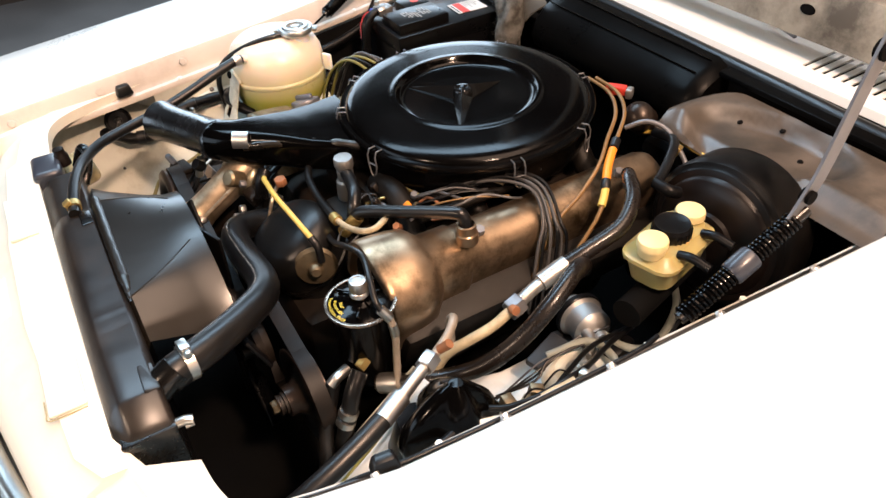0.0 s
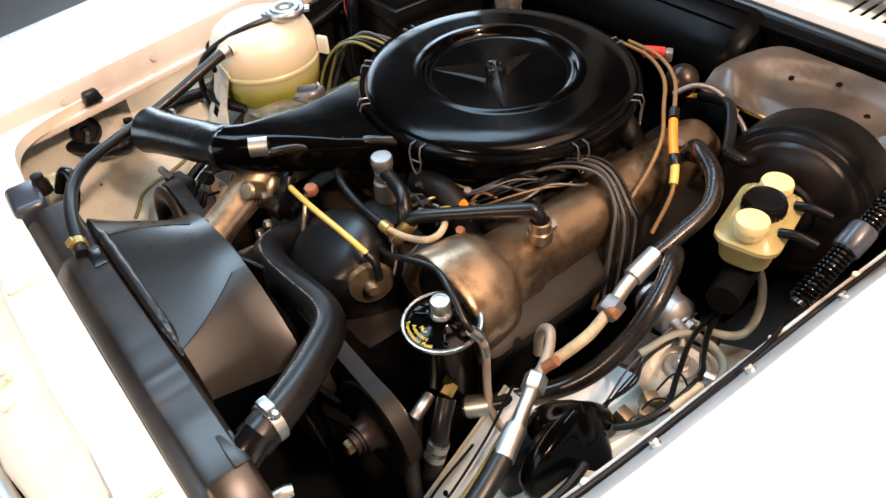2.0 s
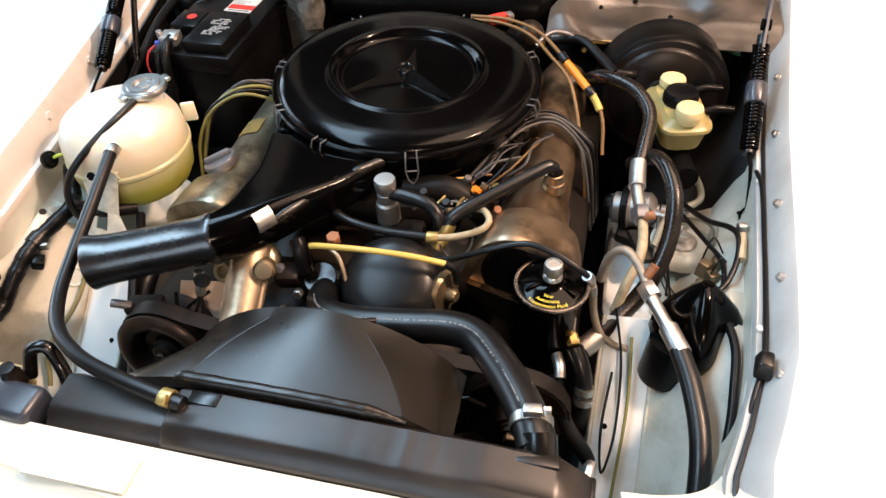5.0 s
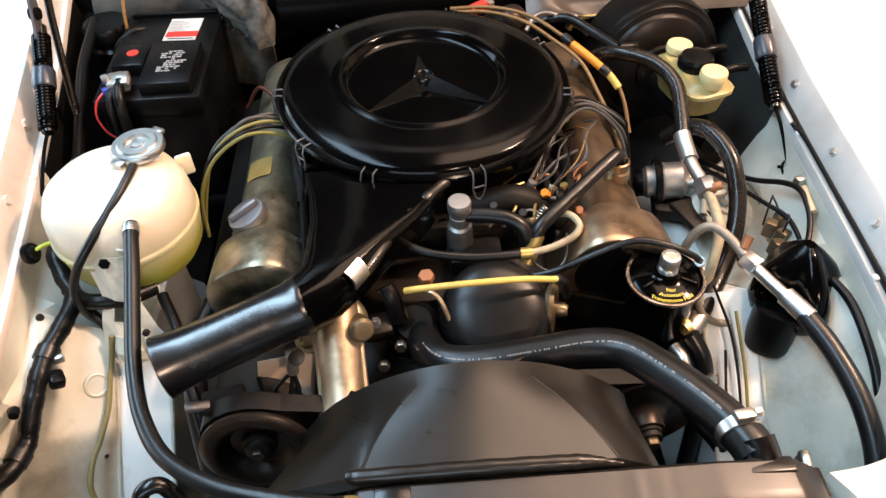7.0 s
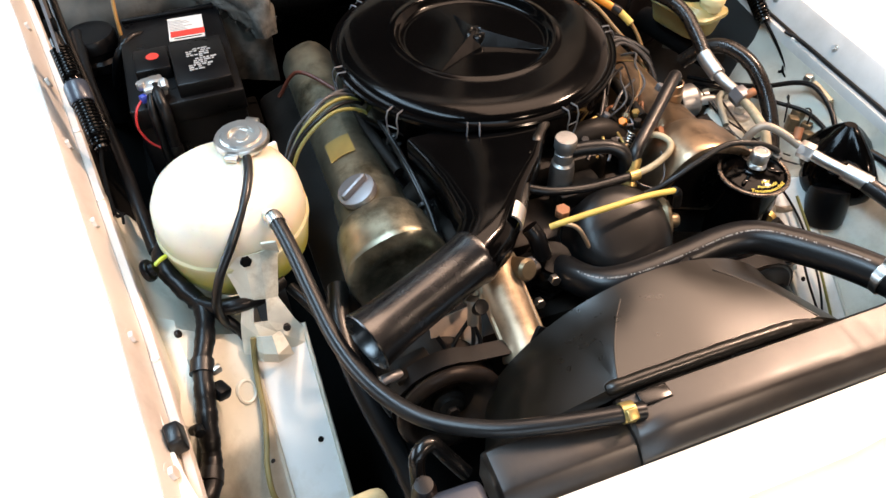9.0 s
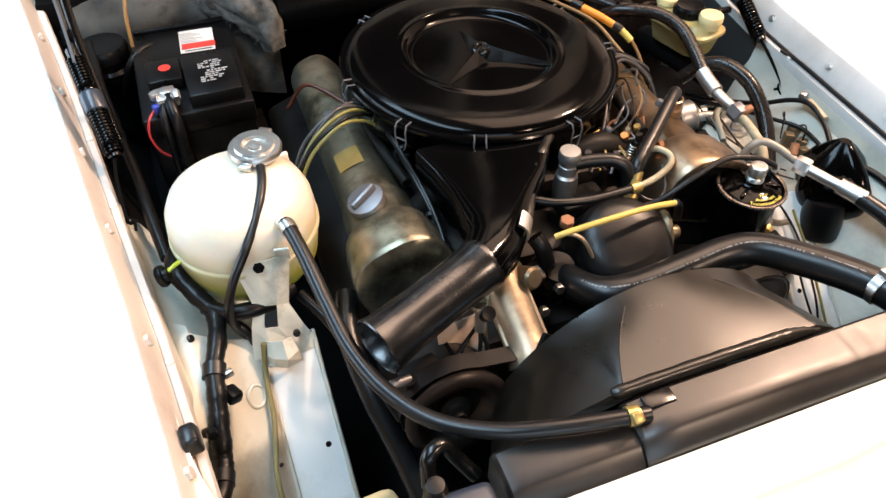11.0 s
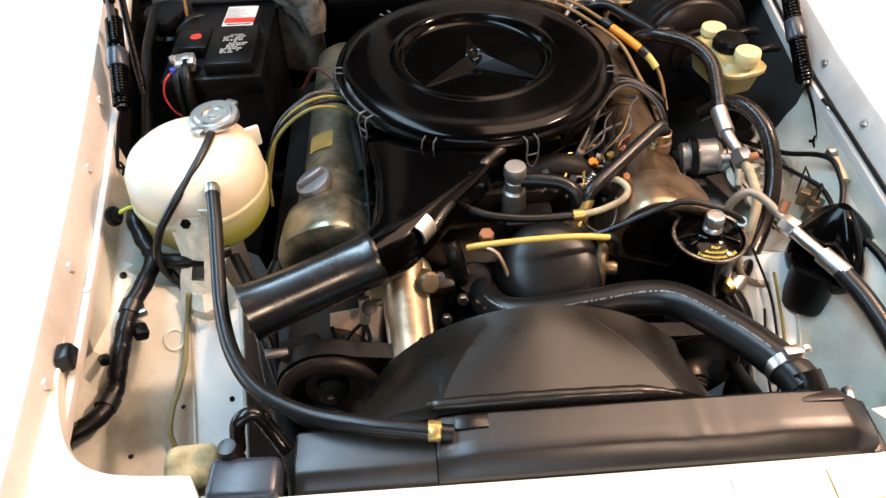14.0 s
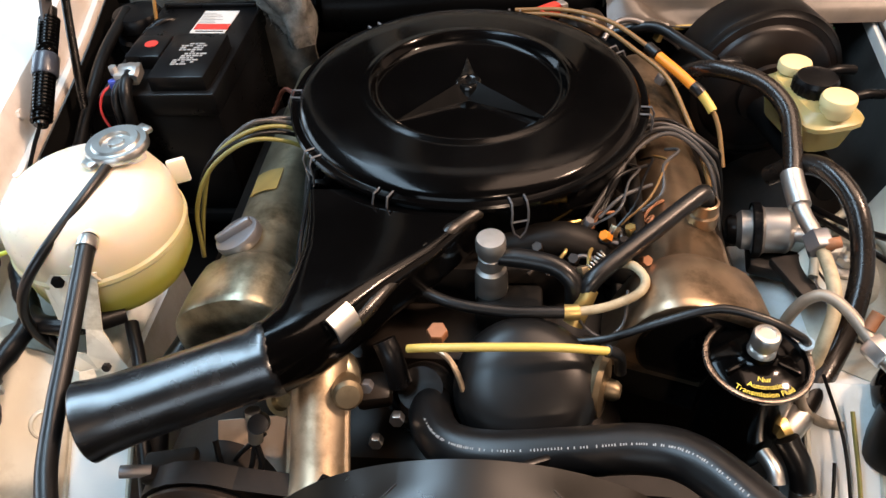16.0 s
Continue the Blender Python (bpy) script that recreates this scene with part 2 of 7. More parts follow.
WHITE_RAIL = material("pale_rail_paint", (0.74, 0.77, 0.76), 0.36, vary=0.05, bump=0.05, scale=10, dirt=(0.42, 0.40, 0.30), dirt_amount=0.5)
TAN_LEAD = material("tan_lead", (0.20, 0.11, 0.035), 0.45, vary=0.2, bump=0.04)
BRACKET_WHITE = material("stained_white_sheet", (0.7, 0.67, 0.56), 0.5, vary=0.12, bump=0.15, scale=25, dirt=(0.2, 0.14, 0.05), dirt_amount=0.6)
SHADED_DUSTY_WHITE = material("shaded_dusty_cream_paint", (0.60, 0.54, 0.48), 0.42, vary=0.08, bump=0.05, scale=9, dirt=(0.36, 0.28, 0.22), dirt_amount=0.5)
GRIME_FELT = material("grimy_grey_felt", (0.075, 0.072, 0.064), 0.95, vary=0.5, bump=0.7, scale=14, dirt=(0.012, 0.010, 0.008), dirt_amount=0.95, spec=0.1)
SHADED_DUSTY_GREY = material("shaded_dusty_white_paint", (0.5, 0.5, 0.48), 0.4, vary=0.08, bump=0.05, scale=9, dirt=(0.3, 0.29, 0.27), dirt_amount=0.5)

# ---- mesh helpers ----
def root_of(ob):
    while ob.parent:
        ob = ob.parent
    return ob


def part(name, bm, mat, parent=None, label="", smooth=True):
    """A bmesh in world coordinates, linked as one mesh object under a thing or a part."""
    if parent is not None:
        bmesh.ops.translate(bm, verts=bm.verts, vec=-root_of(parent).location)
    me = bpy.data.meshes.new(name)
    bmesh.ops.recalc_face_normals(bm, faces=bm.faces)
    bm.to_mesh(me)
    bm.free()
    me.materials.append(mat)
    if smooth:
        me.shade_smooth()
        me.set_sharp_from_angle(angle=radians(38))
    ob = new(name, me)
    ob.parent = parent
    if label:
        ob["label"] = label
    return ob


def thing(name, label, category, base=(0, 0, 0), group="", kind=""):
    ob = new(name)
    ob.empty_display_size = 0.02
    ob.location = base
    return tagged(ob, label, category, group, kind)


def axis_frame(origin, axis, up=(0, 0, 1)):
    """A pose whose z runs along axis."""
    z = Vector(axis).normalized()
    u = Vector(up)
    if abs(u.normalized().dot(z)) > 0.98:
        u = Vector((0, 1, 0))
    x = u.cross(z).normalized()
    y = z.cross(x)
    m = Matrix((x, y, z)).transposed().to_4x4()
    return Matrix.Translation(origin) @ m


def lathe(profile, m=Matrix(), seg=40, bm=None, closed=False):
    """Turns (radius, height) pairs round the z of the pose m."""
    bm = bm or bmesh.new()
    rings = []
    for r, z in profile:
        if r < 1e-5:
            rings.append([bm.verts.new(m @ Vector((0, 0, z)))])
        else:
            rings.append([bm.verts.new(m @ Vector((r * math.cos(2 * math.pi * i / seg), r * math.sin(2 * math.pi * i / seg), z))) for i in range(seg)])
    pairs = list(zip(rings, rings[1:])) + ([(rings[-1], rings[0])] if closed else [])
    for a, b in pairs:
        for i in range(seg):
            j = (i + 1) % seg
            if len(a) == 1 and len(b) == 1:
                continue
            if len(a) == 1:
                bm.faces.new((a[0], b[i], b[j]))
            elif len(b) == 1:
                bm.faces.new((a[i], a[j], b[0]))
            else:
                bm.faces.new((a[i], a[j], b[j], b[i]))
    return bm


def spline(points, steps=8):
    """Catmull-Rom through the points."""
    p = [Vector(q) for q in points]
    p = [p[0] * 2 - p[1]] + p + [p[-1] * 2 - p[-2]]
    out = []
    for i in range(1, len(p) - 2):
        for k in range(steps):
            t = k / steps
            a, b, c, d = p[i - 1], p[i], p[i + 1], p[i + 2]
            out.append(0.5 * ((2 * b) + (c - a) * t + (2 * a - 5 * b + 4 * c - d) * t * t + (3 * b - a - 3 * c + d) * t ** 3))
    out.append(p[-2])
    return out


def sweep(path, radii, seg=14, bm=None, caps=True, squash=1.0):
    """Rings along a path; radii: a number, or one for each point."""
    bm = bm or bmesh.new()
    n = len(path)
    if not isinstance(radii, (list, tuple)):
        radii = [radii] * n
    side, rings = None, []
    for i, p in enumerate(path):
        t = (path[min(i + 1, n - 1)] - path[max(i - 1, 0)]).normalized()
        if side is None:
            side = t.cross(Vector((0, 0, 1)))
            if side.length < 0.1:
                side = t.cross(Vector((0, 1, 0)))
        side = (side - t * side.dot(t)).normalized()
        other = t.cross(side)
        rings.append([bm.verts.new(p + radii[i] * (math.cos(2 * math.pi * k / seg) * side + squash * math.sin(2 * math.pi * k / seg) * other)) for k in range(seg)])
    for a, b in zip(rings, rings[1:]):
        for k in range(seg):
            j = (k + 1) % seg
            bm.faces.new((a[k], a[j], b[j], b[k]))
    if caps:
        bm.faces.new(rings[0][::-1])
        bm.faces.new(rings[-1])
    return bm


def tube(points, r, seg=14, steps=8, bm=None, caps=True):
    return sweep(spline(points, steps), r, seg, bm, caps)


def box(centre, size, turn=(0, 0, 0), bevel=0.004, bm=None, segments=2, taper=1.0):
    """A bevelled box; taper shrinks its top."""
    out = bm or bmesh.new()
    b = bmesh.new()
    bmesh.ops.create_cube(b, size=1)
    for v in b.verts:
        k = taper if v.co.z > 0 else 1.0
        v.co = Vector((v.co.x * size[0] * k, v.co.y * size[1] * k, v.co.z * size[2]))
    if bevel:
        bmesh.ops.bevel(b, geom=b.edges[:], offset=bevel, segments=segments, affect="EDGES", profile=0.5)
    m = pose(*centre, *turn)
    made = {v: out.verts.new(m @ v.co) for v in b.verts}
    for f in b.faces:
        out.faces.new([made[v] for v in f.verts])
    b.free()
    return out


def loft(sections, bm=None, close_ring=True, caps=True):
    """Skins equal-length rings of points."""
    bm = bm or bmesh.new()
    rings = [[bm.verts.new(Vector(p)) for p in s] for s in sections]
    n = len(rings[0])
    for a, b in zip(rings, rings[1:]):
        for k in range(n if close_ring else n - 1):
            j = (k + 1) % n
            bm.faces.new((a[k], a[j], b[j], b[k]))
    if caps and close_ring:
        bm.faces.new(rings[0][::-1])
        bm.faces.new(rings[-1])
    return bm


def solid(bm, depth):
    """Gives a sheet its thickness, away from its normals."""
    bmesh.ops.recalc_face_normals(bm, faces=bm.faces)
    bmesh.ops.solidify(bm, geom=bm.faces[:], thickness=depth)
    return bm


def rounded_ring(centre, ax, ay, hw, hh, r, n=6):
    """A rounded rectangle in the plane of ax and ay."""
    c, ax, ay = Vector(centre), Vector(ax).normalized(), Vector(ay).normalized()
    out = []
    for sx, sy, a0 in ((1, 1, 0), (-1, 1, 90), (-1, -1, 180), (1, -1, 270)):
        for k in range(n):
            a = radians(a0 + 90 * k / (n - 1))
            out.append(c + ax * (sx * (hw - r) + r * math.cos(a)) + ay * (sy * (hh - r) + r * math.sin(a)))
    return out


def hexagon(centre, axis, r, length, bm=None):
    bm = bm or bmesh.new()
    m = axis_frame(centre, axis)
    lathe([(0, -length / 2), (r * 0.9, -length / 2), (r, -length / 2 + r * 0.12), (r, length / 2 - r * 0.12), (r * 0.9, length / 2), (0, length / 2)], m, 6, bm)
    return bm


def coil(start, end, r, wire, turns, bm=None, seg=8, per=14):
    s, e = Vector(start), Vector(end)
    m = axis_frame(s, e - s)
    ln = (e - s).length
    n = int(turns * per)
    path = [m @ Vector((r * math.cos(2 * math.pi * i / per), r * math.sin(2 * math.pi * i / per), ln * i / n)) for i in range(n + 1)]
    return sweep(path, wire, seg, bm)


def text_mesh(body, size, bend=None):
    """A word as flat mesh; bend: maps (x, y) of the word to a place."""
    cu = bpy.data.curves.new("word", "FONT")
    cu.body, cu.size, cu.align_x, cu.extrude = body, size, "CENTER", 0.0
    ob = new("word", cu)
    bpy.context.view_layer.update()
    me = bpy.data.meshes.new_from_object(ob.evaluated_get(bpy.context.evaluated_depsgraph_get()))
    bpy.data.objects.remove(ob)
    bpy.data.curves.remove(cu)
    bm = bmesh.new()
    bm.from_mesh(me)
    bpy.data.meshes.remove(me)
    for v in bm.verts:
        v.co = bend(v.co.x, v.co.y)
    return bm


# ---- the garage round the car ----
def slab(name, centre, size, mat, label, category):
    ob = part(name, box((0, 0, 0), size, bevel=0), mat, smooth=False)
    ob.location = centre
    return tagged(ob, label, category, kind="structure")


slab("floor", (0, 0, -0.05), (8.2, 9.2, 0.1), CONCRETE, "grey concrete garage floor", "floor")
# ceiling and walls stay out of view; dark, so black gloss reflects little
slab("ceiling", (0, 0, 3.25), (8.2, 9.2, 0.1), PLASTER, "unseen garage ceiling, dark brown to keep reflections low", "ceiling")
slab("wall_north", (0, 4.55, 1.6), (8.2, 0.1, 3.2), PLASTER, "unseen garage wall, dark brown to keep reflections low", "wall")
slab("wall_south", (0, -4.55, 1.6), (8.2, 0.1, 3.2), PLASTER, "unseen garage wall, dark brown to keep reflections low", "wall")
slab("wall_east", (4.05, 0, 1.6), (0.1, 9.0, 3.2), PLASTER, "unseen garage wall, dark brown to keep reflections low", "wall")
slab("wall_west", (-4.05, 0, 1.6), (0.1, 9.0, 3.2), PLASTER, "unseen garage wall, dark brown to keep reflections low", "wall")


# ---- bodywork ----
def lerp_table(table, y):
    """Linear look-up in (y, ...) rows."""
    if y <= table[0][0]:
        return table[0][1:]
    for a, b in zip(table, table[1:]):
        if y <= b[0]:
            t = (y - a[0]) / (b[0] - a[0])
            return tuple(p + (q - p) * t for p, q in zip(a[1:], b[1:]))
    return table[-1][1:]


# inner edge of each fender: y, distance from the middle, height
EDGE_R = [(-0.78, 0.47, 0.812), (-0.55, 0.49, 0.822), (-0.45, 0.522, 0.828), (-0.3, 0.534, 0.831), (-0.1, 0.545, 0.833), (0.02, 0.552, 0.836), (0.35, 0.58, 0.855), (0.75, 0.62, 0.89)]
EDGE_L = [(-0.78, 0.475, 0.815), (-0.53, 0.497, 0.828), (-0.32, 0.523, 0.836), (-0.125, 0.553, 0.84), (0.2, 0.60, 0.86), (0.56, 0.66, 0.90), (0.75, 0.68, 0.915)]
STATIONS = [-0.78, -0.7, -0.62, -0.56, -0.5, -0.42, -0.32, -0.22, -0.12, 0.0, 0.12, 0.25, 0.4, 0.55, 0.75]


def fender(name, side, edge, label):
    ob = thing(name, label, "fender", (side * 0.75, 0, 0.3))
    # a steep bolted flange rises from the seal to the wing's top
    rise = [(0.016, 0.004), (0.034, 0.033), (0.038, 0.037), (0.046, 0.040)] if side > 0 else [(0.016, 0.008), (0.026, 0.038), (0.029, 0.043), (0.037, 0.047)]
    prof = [(0.0, -0.05 if side > 0 else -0.013), (0.0, -0.008), (0.002, -0.004), (0.008, -0.003), (0.0105, -0.006), (0.013, -0.003)] + rise + [
            (0.07, 0.047), (0.12, 0.052), (0.22, 0.055), (0.31, 0.044), (0.37, 0.018), (0.405, -0.018), (0.42, -0.12), (0.425, -0.3), (0.42, -0.55)]
    slope = Vector((side * (rise[1][0] - rise[0][0]), 0, rise[1][1] - rise[0][1]))
    out = Vector((-side * slope.z, 0, abs(slope.x))).normalized()
    # flange: duller copies of the dusty white, for the shade in its channel
    for name, a, b, m in (("flange", 0, 9, SHADED_DUSTY_WHITE if side < 0 else SHADED_DUSTY_GREY), ("panel", 8, len(prof), WHITE_PAINT)):
        rows = [[(side * (x + dx), y, z + dz) for dx, dz in prof[a:b]] for y in STATIONS for x, z in [lerp_table(edge, y)]]
        part(name, solid(loft(rows, close_ring=False), 0.002), m, ob, "dusty bolted flange with its shade put into the paint" if name == "flange" and side < 0 else "")
    path = [Vector((side * (x + 0.0105), y, z - (0.0005 if side > 0 else 0.004))) for y in STATIONS[2:-2] for x, z in [lerp_table(edge, y)]]
    part("edge_seal", sweep(path, 0.0031 if side > 0 else 0.0014, 8), RUBBER, ob, "black rubber edge seal")
    for y in (-0.62, -0.44, -0.29, -0.15, 0.01, 0.16, 0.31) if side > 0 else (-0.68, -0.515, -0.343, -0.15, 0.01, 0.16, 0.31):
        x, z = lerp_table(edge, y)
        m = axis_frame(Vector((side * (x + rise[0][0]), y, z + rise[0][1])) + slope * 0.5, out)
        bm = hexagon(m @ Vector((0, 0, 0.004)), out, 0.005 if side > 0 else 0.0075, 0.006)
        lathe([(0.0, 0.0025), (0.0064, 0.0025), (0.0064, 0.0), (0, 0)] if side > 0 else [(0.0, 0.002), (0.012, 0.002), (0.0125, 0.0), (0, 0)], m, 18, bm)
        part("bolt", bm, ALU_BRIGHT if side > 0 else SHADED_DUSTY_WHITE, ob)
    for y in (-0.36, -0.08, 0.07):
        x, z = lerp_table(edge, y)
        part("bolt", hexagon((side * (x + 0.005), y, z - 0.002), (0, 0, 1), 0.005, 0.006), WHITE_PAINT, ob)
    return ob


fender("fender", 1, EDGE_R, "white painted front fender with a bolted flange")
fender("fender", -1, EDGE_L, "white painted front fender with a bolted flange")


def rail_height(y):
    """The frame rail falls away towards the nose."""
    return 0.65 if y > -0.2 else 0.745 - (y + 0.3) * 0.95 if y > -0.3 else 0.745 + (y + 0.3) * 0.8


def inner_fender(side, edge, label):
    ob = thing("inner_fender", label, "inner fender", (side * 0.42, 0, 0.0))
    rows, dark, rail = [], [], []
    for y in [-0.66, -0.62, -0.58, -0.54, -0.5, -0.46, -0.42, -0.38, -0.34, -0.3, -0.26, -0.22, -0.16, -0.1, -0.05] + ([0.0] if side > 0 else []):
        x, z = lerp_table(edge, y)
        r = rail_height(y)
        bulge = 0.012 * math.sin((y + 0.1) * 9)
        ledge = 0.36 if side > 0 or y < -0.29 else 0.424
        if ledge > 0.4:
            r = 0.66
        # the left panel is hollowed out behind the headlamp
        q = max(0.0, min(1.0, (-0.40 - y) / 0.08)) if side < 0 else 0.0
        hollow = 0.068 * q * q * (3 - 2 * q)
        prof = [(x + 0.001, z - (0.02 if side > 0 else 0.0115)), (x - 0.003 + 0.95 * hollow, z - 0.05 + 0.4 * hollow), (x - 0.018 + bulge * 0.4 + hollow, z * 0.62 + r * 0.38), (x - 0.045 + bulge + 0.25 * hollow, z * 0.3 + r * 0.7), (0.437, r + 0.012), (0.425, r + 0.002),
                (ledge, r), (ledge - 0.004, r - 0.004), (ledge - 0.006, r - 0.09), (ledge - 0.008, r - 0.25), (ledge - 0.008, 0.0)]
        rows.append([(side * px, y, pz) for px, pz in prof[:6]])
        rail.append([(side * px, y, pz) for px, pz in prof[5:]])
    part("panel", solid(loft(rows, close_ring=False), 0.0015), WHITE_OLD, ob)
    part("rail", solid(loft(rail, close_ring=False), 0.0015), WHITE_RAIL, ob, "pale painted frame rail")
    # the rear end is coloured near-black for the deep shade there
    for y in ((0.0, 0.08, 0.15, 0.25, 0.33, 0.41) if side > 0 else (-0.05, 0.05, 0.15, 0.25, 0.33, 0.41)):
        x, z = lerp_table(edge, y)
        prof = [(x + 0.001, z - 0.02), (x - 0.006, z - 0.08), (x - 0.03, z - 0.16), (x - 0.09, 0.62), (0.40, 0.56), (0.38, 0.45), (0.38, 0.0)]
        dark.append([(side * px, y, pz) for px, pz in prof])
    part("rear_panel", solid(loft(dark, close_ring=False), 0.0015), SHADED_SOOTY_PANEL if side > 0 else BLACK_DULL, ob, "grimy rear part of the panel, deep shade put into its colour")
    part("seam", sweep([Vector((side * 0.427, y, rail_height(y) + 0.004)) for y in (-0.62, -0.5, -0.4, -0.33)], 0.003, 6), WHITE_OLD, ob)
    part("seam", sweep([Vector((side * 0.357, y, rail_height(y) + 0.001)) for y in (-0.62, -0.5, -0.4, -0.3)], 0.003, 6), WHITE_OLD, ob)
    for y, px in ((-0.417, 0.375), (-0.422, 0.434), (-0.5, 0.375), (-0.53, 0.395)):
        part("hole", lathe([(0, 0.001), (0.0035, 0.001), (0.004, 0)], axis_frame((side * px, y, rail_height(y) + 0.001), (0, -0.66, 0.75)), 10), BLACK_DULL, ob)
    spots = ((-0.501, -0.307, 0.801, 0.0052), (-0.438, -0.429, 0.66, 0.0026), (-0.473, -0.524, 0.702, 0.003)) if side < 0 else ()
    for x, y, z, r in spots:
        part("plug", lathe([(0, 0.002), (r * 0.8, 0.002), (r, 0.0005), (r, -0.002)], axis_frame((x, y, z), (0.8, -0.1, 0.6)), 14), BROWN_BLACK, ob)
    m = axis_frame((-0.446, -0.361, 0.722), (0.7, -0.44, 0.55))
    if side < 0:
        part("dimple", lathe([(0.0165, -0.001), (0.0155, 0.0022), (0.0135, 0.003), (0.0115, 0.0012), (0, 0.001)], m, 28), WHITE_OLD, ob)
    return ob


inner_fender(1, EDGE_R, "aged white painted inner fender with oily stains")
inner_fender(-1, EDGE_L, "aged white painted inner fender with oily stains")


def front_panel():
    ob = thing("slam_panel", "cream white painted front cross panel behind the grille", "body panel", (0, -0.72, 0.6))
    inner = [(-0.53, -0.40), (-0.512, -0.50), (-0.490, -0.565), (-0.463, -0.605), (-0.42, -0.626), (-0.34, -0.634), (-0.325, -0.663), (-0.1, -0.664), (0.1, -0.664), (0.345, -0.663),
             (0.386, -0.634), (0.388, -0.588), (0.43, -0.583), (0.468, -0.57), (0.492, -0.545), (0.508, -0.505), (0.525, -0.40)]
    inner = [tuple(p) for p in spline([(x, y, 0) for x, y in inner[:6]], 4)] + [(x, y, 0) for x, y in inner[6:11]] + [tuple(p) for p in spline([(x, y, 0) for x, y in inner[11:]], 4)]
    inner = [(p[0], p[1]) for p in inner]

    def height(x, y):
        return 0.846 - 0.25 * max(0.0, -0.675 - y) - 0.02 * max(0, abs(x) - 0.4)
    rows = []
    # flat shelf, a pressed step, then the slope down to the bowed nose edge
    for t, dz in ((0, 0), (0.2, 0), (0.45, -0.002), (0.5, -0.0095), (0.7, -0.019), (0.88, -0.032), (1.0, -0.042)):
        row = []
        for i, (x, y) in enumerate(inner):
            ox = x * (1 + 0.02 * t)
            edge = -0.803 + 0.42 * x * x if abs(x) < 0.42 else -0.729 + 0.3 * (abs(x) - 0.42)
            oy = y + (min(edge, y - 0.02) - y) * t
            sink = 0.046 * min(1.0, max(0.0, (x - 0.348) / 0.035)) * max(0.0, 1 - 2.2 * t)
            row.append((ox, oy, 0.846 - 0.02 * max(0, abs(ox) - 0.4) + (dz if abs(x) < 0.47 else dz * 0.3) - sink))
        rows.append(row)
    lip = [(x, y, height(x, y) - 0.02 - 0.046 * min(1.0, max(0.0, (x - 0.348) / 0.035))) for x, y in inner]
    nose = [(x, y - 0.006, z - 0.012) for x, y, z in rows[-1]]
    drop = [(x, y - 0.008, z - 0.3) for x, y, z in rows[-1]]
    part("panel", solid(loft([lip] + rows + [nose, drop], close_ring=False), 0.0015), CREAM_WHITE, ob)
    # pressed step and latch plate
    part("latch_plate", box((0.235, -0.697, 0.8475), (0.092, 0.042, 0.005), (0, 0, 0), 0.002), CREAM_WHITE, ob)
    part("latch_plate", box((-0.16, -0.70, 0.8475), (0.12, 0.04, 0.005), (0, 0, 0), 0.002), CREAM_WHITE, ob)
    part("groove", tube([(0.284, -0.677, 0.8462), (0.284, -0.70, 0.8462), (0.282, -0.7195, 0.8462), (0.27, -0.7205, 0.8462), (0.25, -0.7205, 0.8462)], 0.0009, 6), FOAM, ob, "grimy gap round the plate")
    bm = box((0.005, -0.757, 0.8255), (0.095, 0.046, 0.006), (16, 0, 0), 0.0025)
    part("latch", bm, CREAM_WHITE, ob)
    bm = box((0.003, -0.762, 0.829), (0.04, 0.018, 0.007), (16, 0, 0), 0.002)
    for dx in (-0.012, 0.006, 0.016):
        hexagon((0.003 + dx, -0.762 + dx * 0.2, 0.8335), (0, -0.2, 1), 0.005, 0.006, bm)
    part("latch_hook", bm, BRACKET_WHITE, ob, "stained latch with small bolts")
    return ob


front_panel()


def grille():
    ob = thing("grille", "chrome radiator grille with grey bars at the nose", "grille", (0, -0.81, 0.5))
    def nose(x):
        return -0.803 + 0.42 * x * x
    top = [(x, nose(x) - 0.018, 0.789 - 0.05 * x * x) for x in (-0.38, -0.28, -0.18, -0.09, 0.0, 0.09, 0.18, 0.28, 0.38)]
    part("surround", tube([(-0.4, -0.755, 0.0), (-0.4, -0.755, 0.74)] + top + [(0.4, -0.755, 0.74), (0.4, -0.755, 0.0)], 0.0125), CHROME, ob)
    for i in range(8):
        z = 0.745 - i * 0.035
        part("bar", sweep([Vector((x, nose(x) - 0.018, z)) for x in (-0.38, -0.28, -0.18, -0.09, 0.0, 0.09, 0.18, 0.28, 0.38)], 0.006, 8), STEEL_GREY, ob)
    part("headlamp_trim", tube([(0.30, -0.835, 0.66), (0.30, -0.84, 0.735), (0.285, -0.842, 0.752), (0.2, -0.85, 0.755), (0.12, -0.853, 0.755), (0.0, -0.853, 0.755), (-0.12, -0.853, 0.755)], 0.012), ALU_BRIGHT, ob, "bright trim in front of the grille")
    part("mount", box((0, -0.83, 0.74), (0.3, 0.05, 0.02), bevel=0.004), BLACK_DULL, ob)
    return ob


grille()


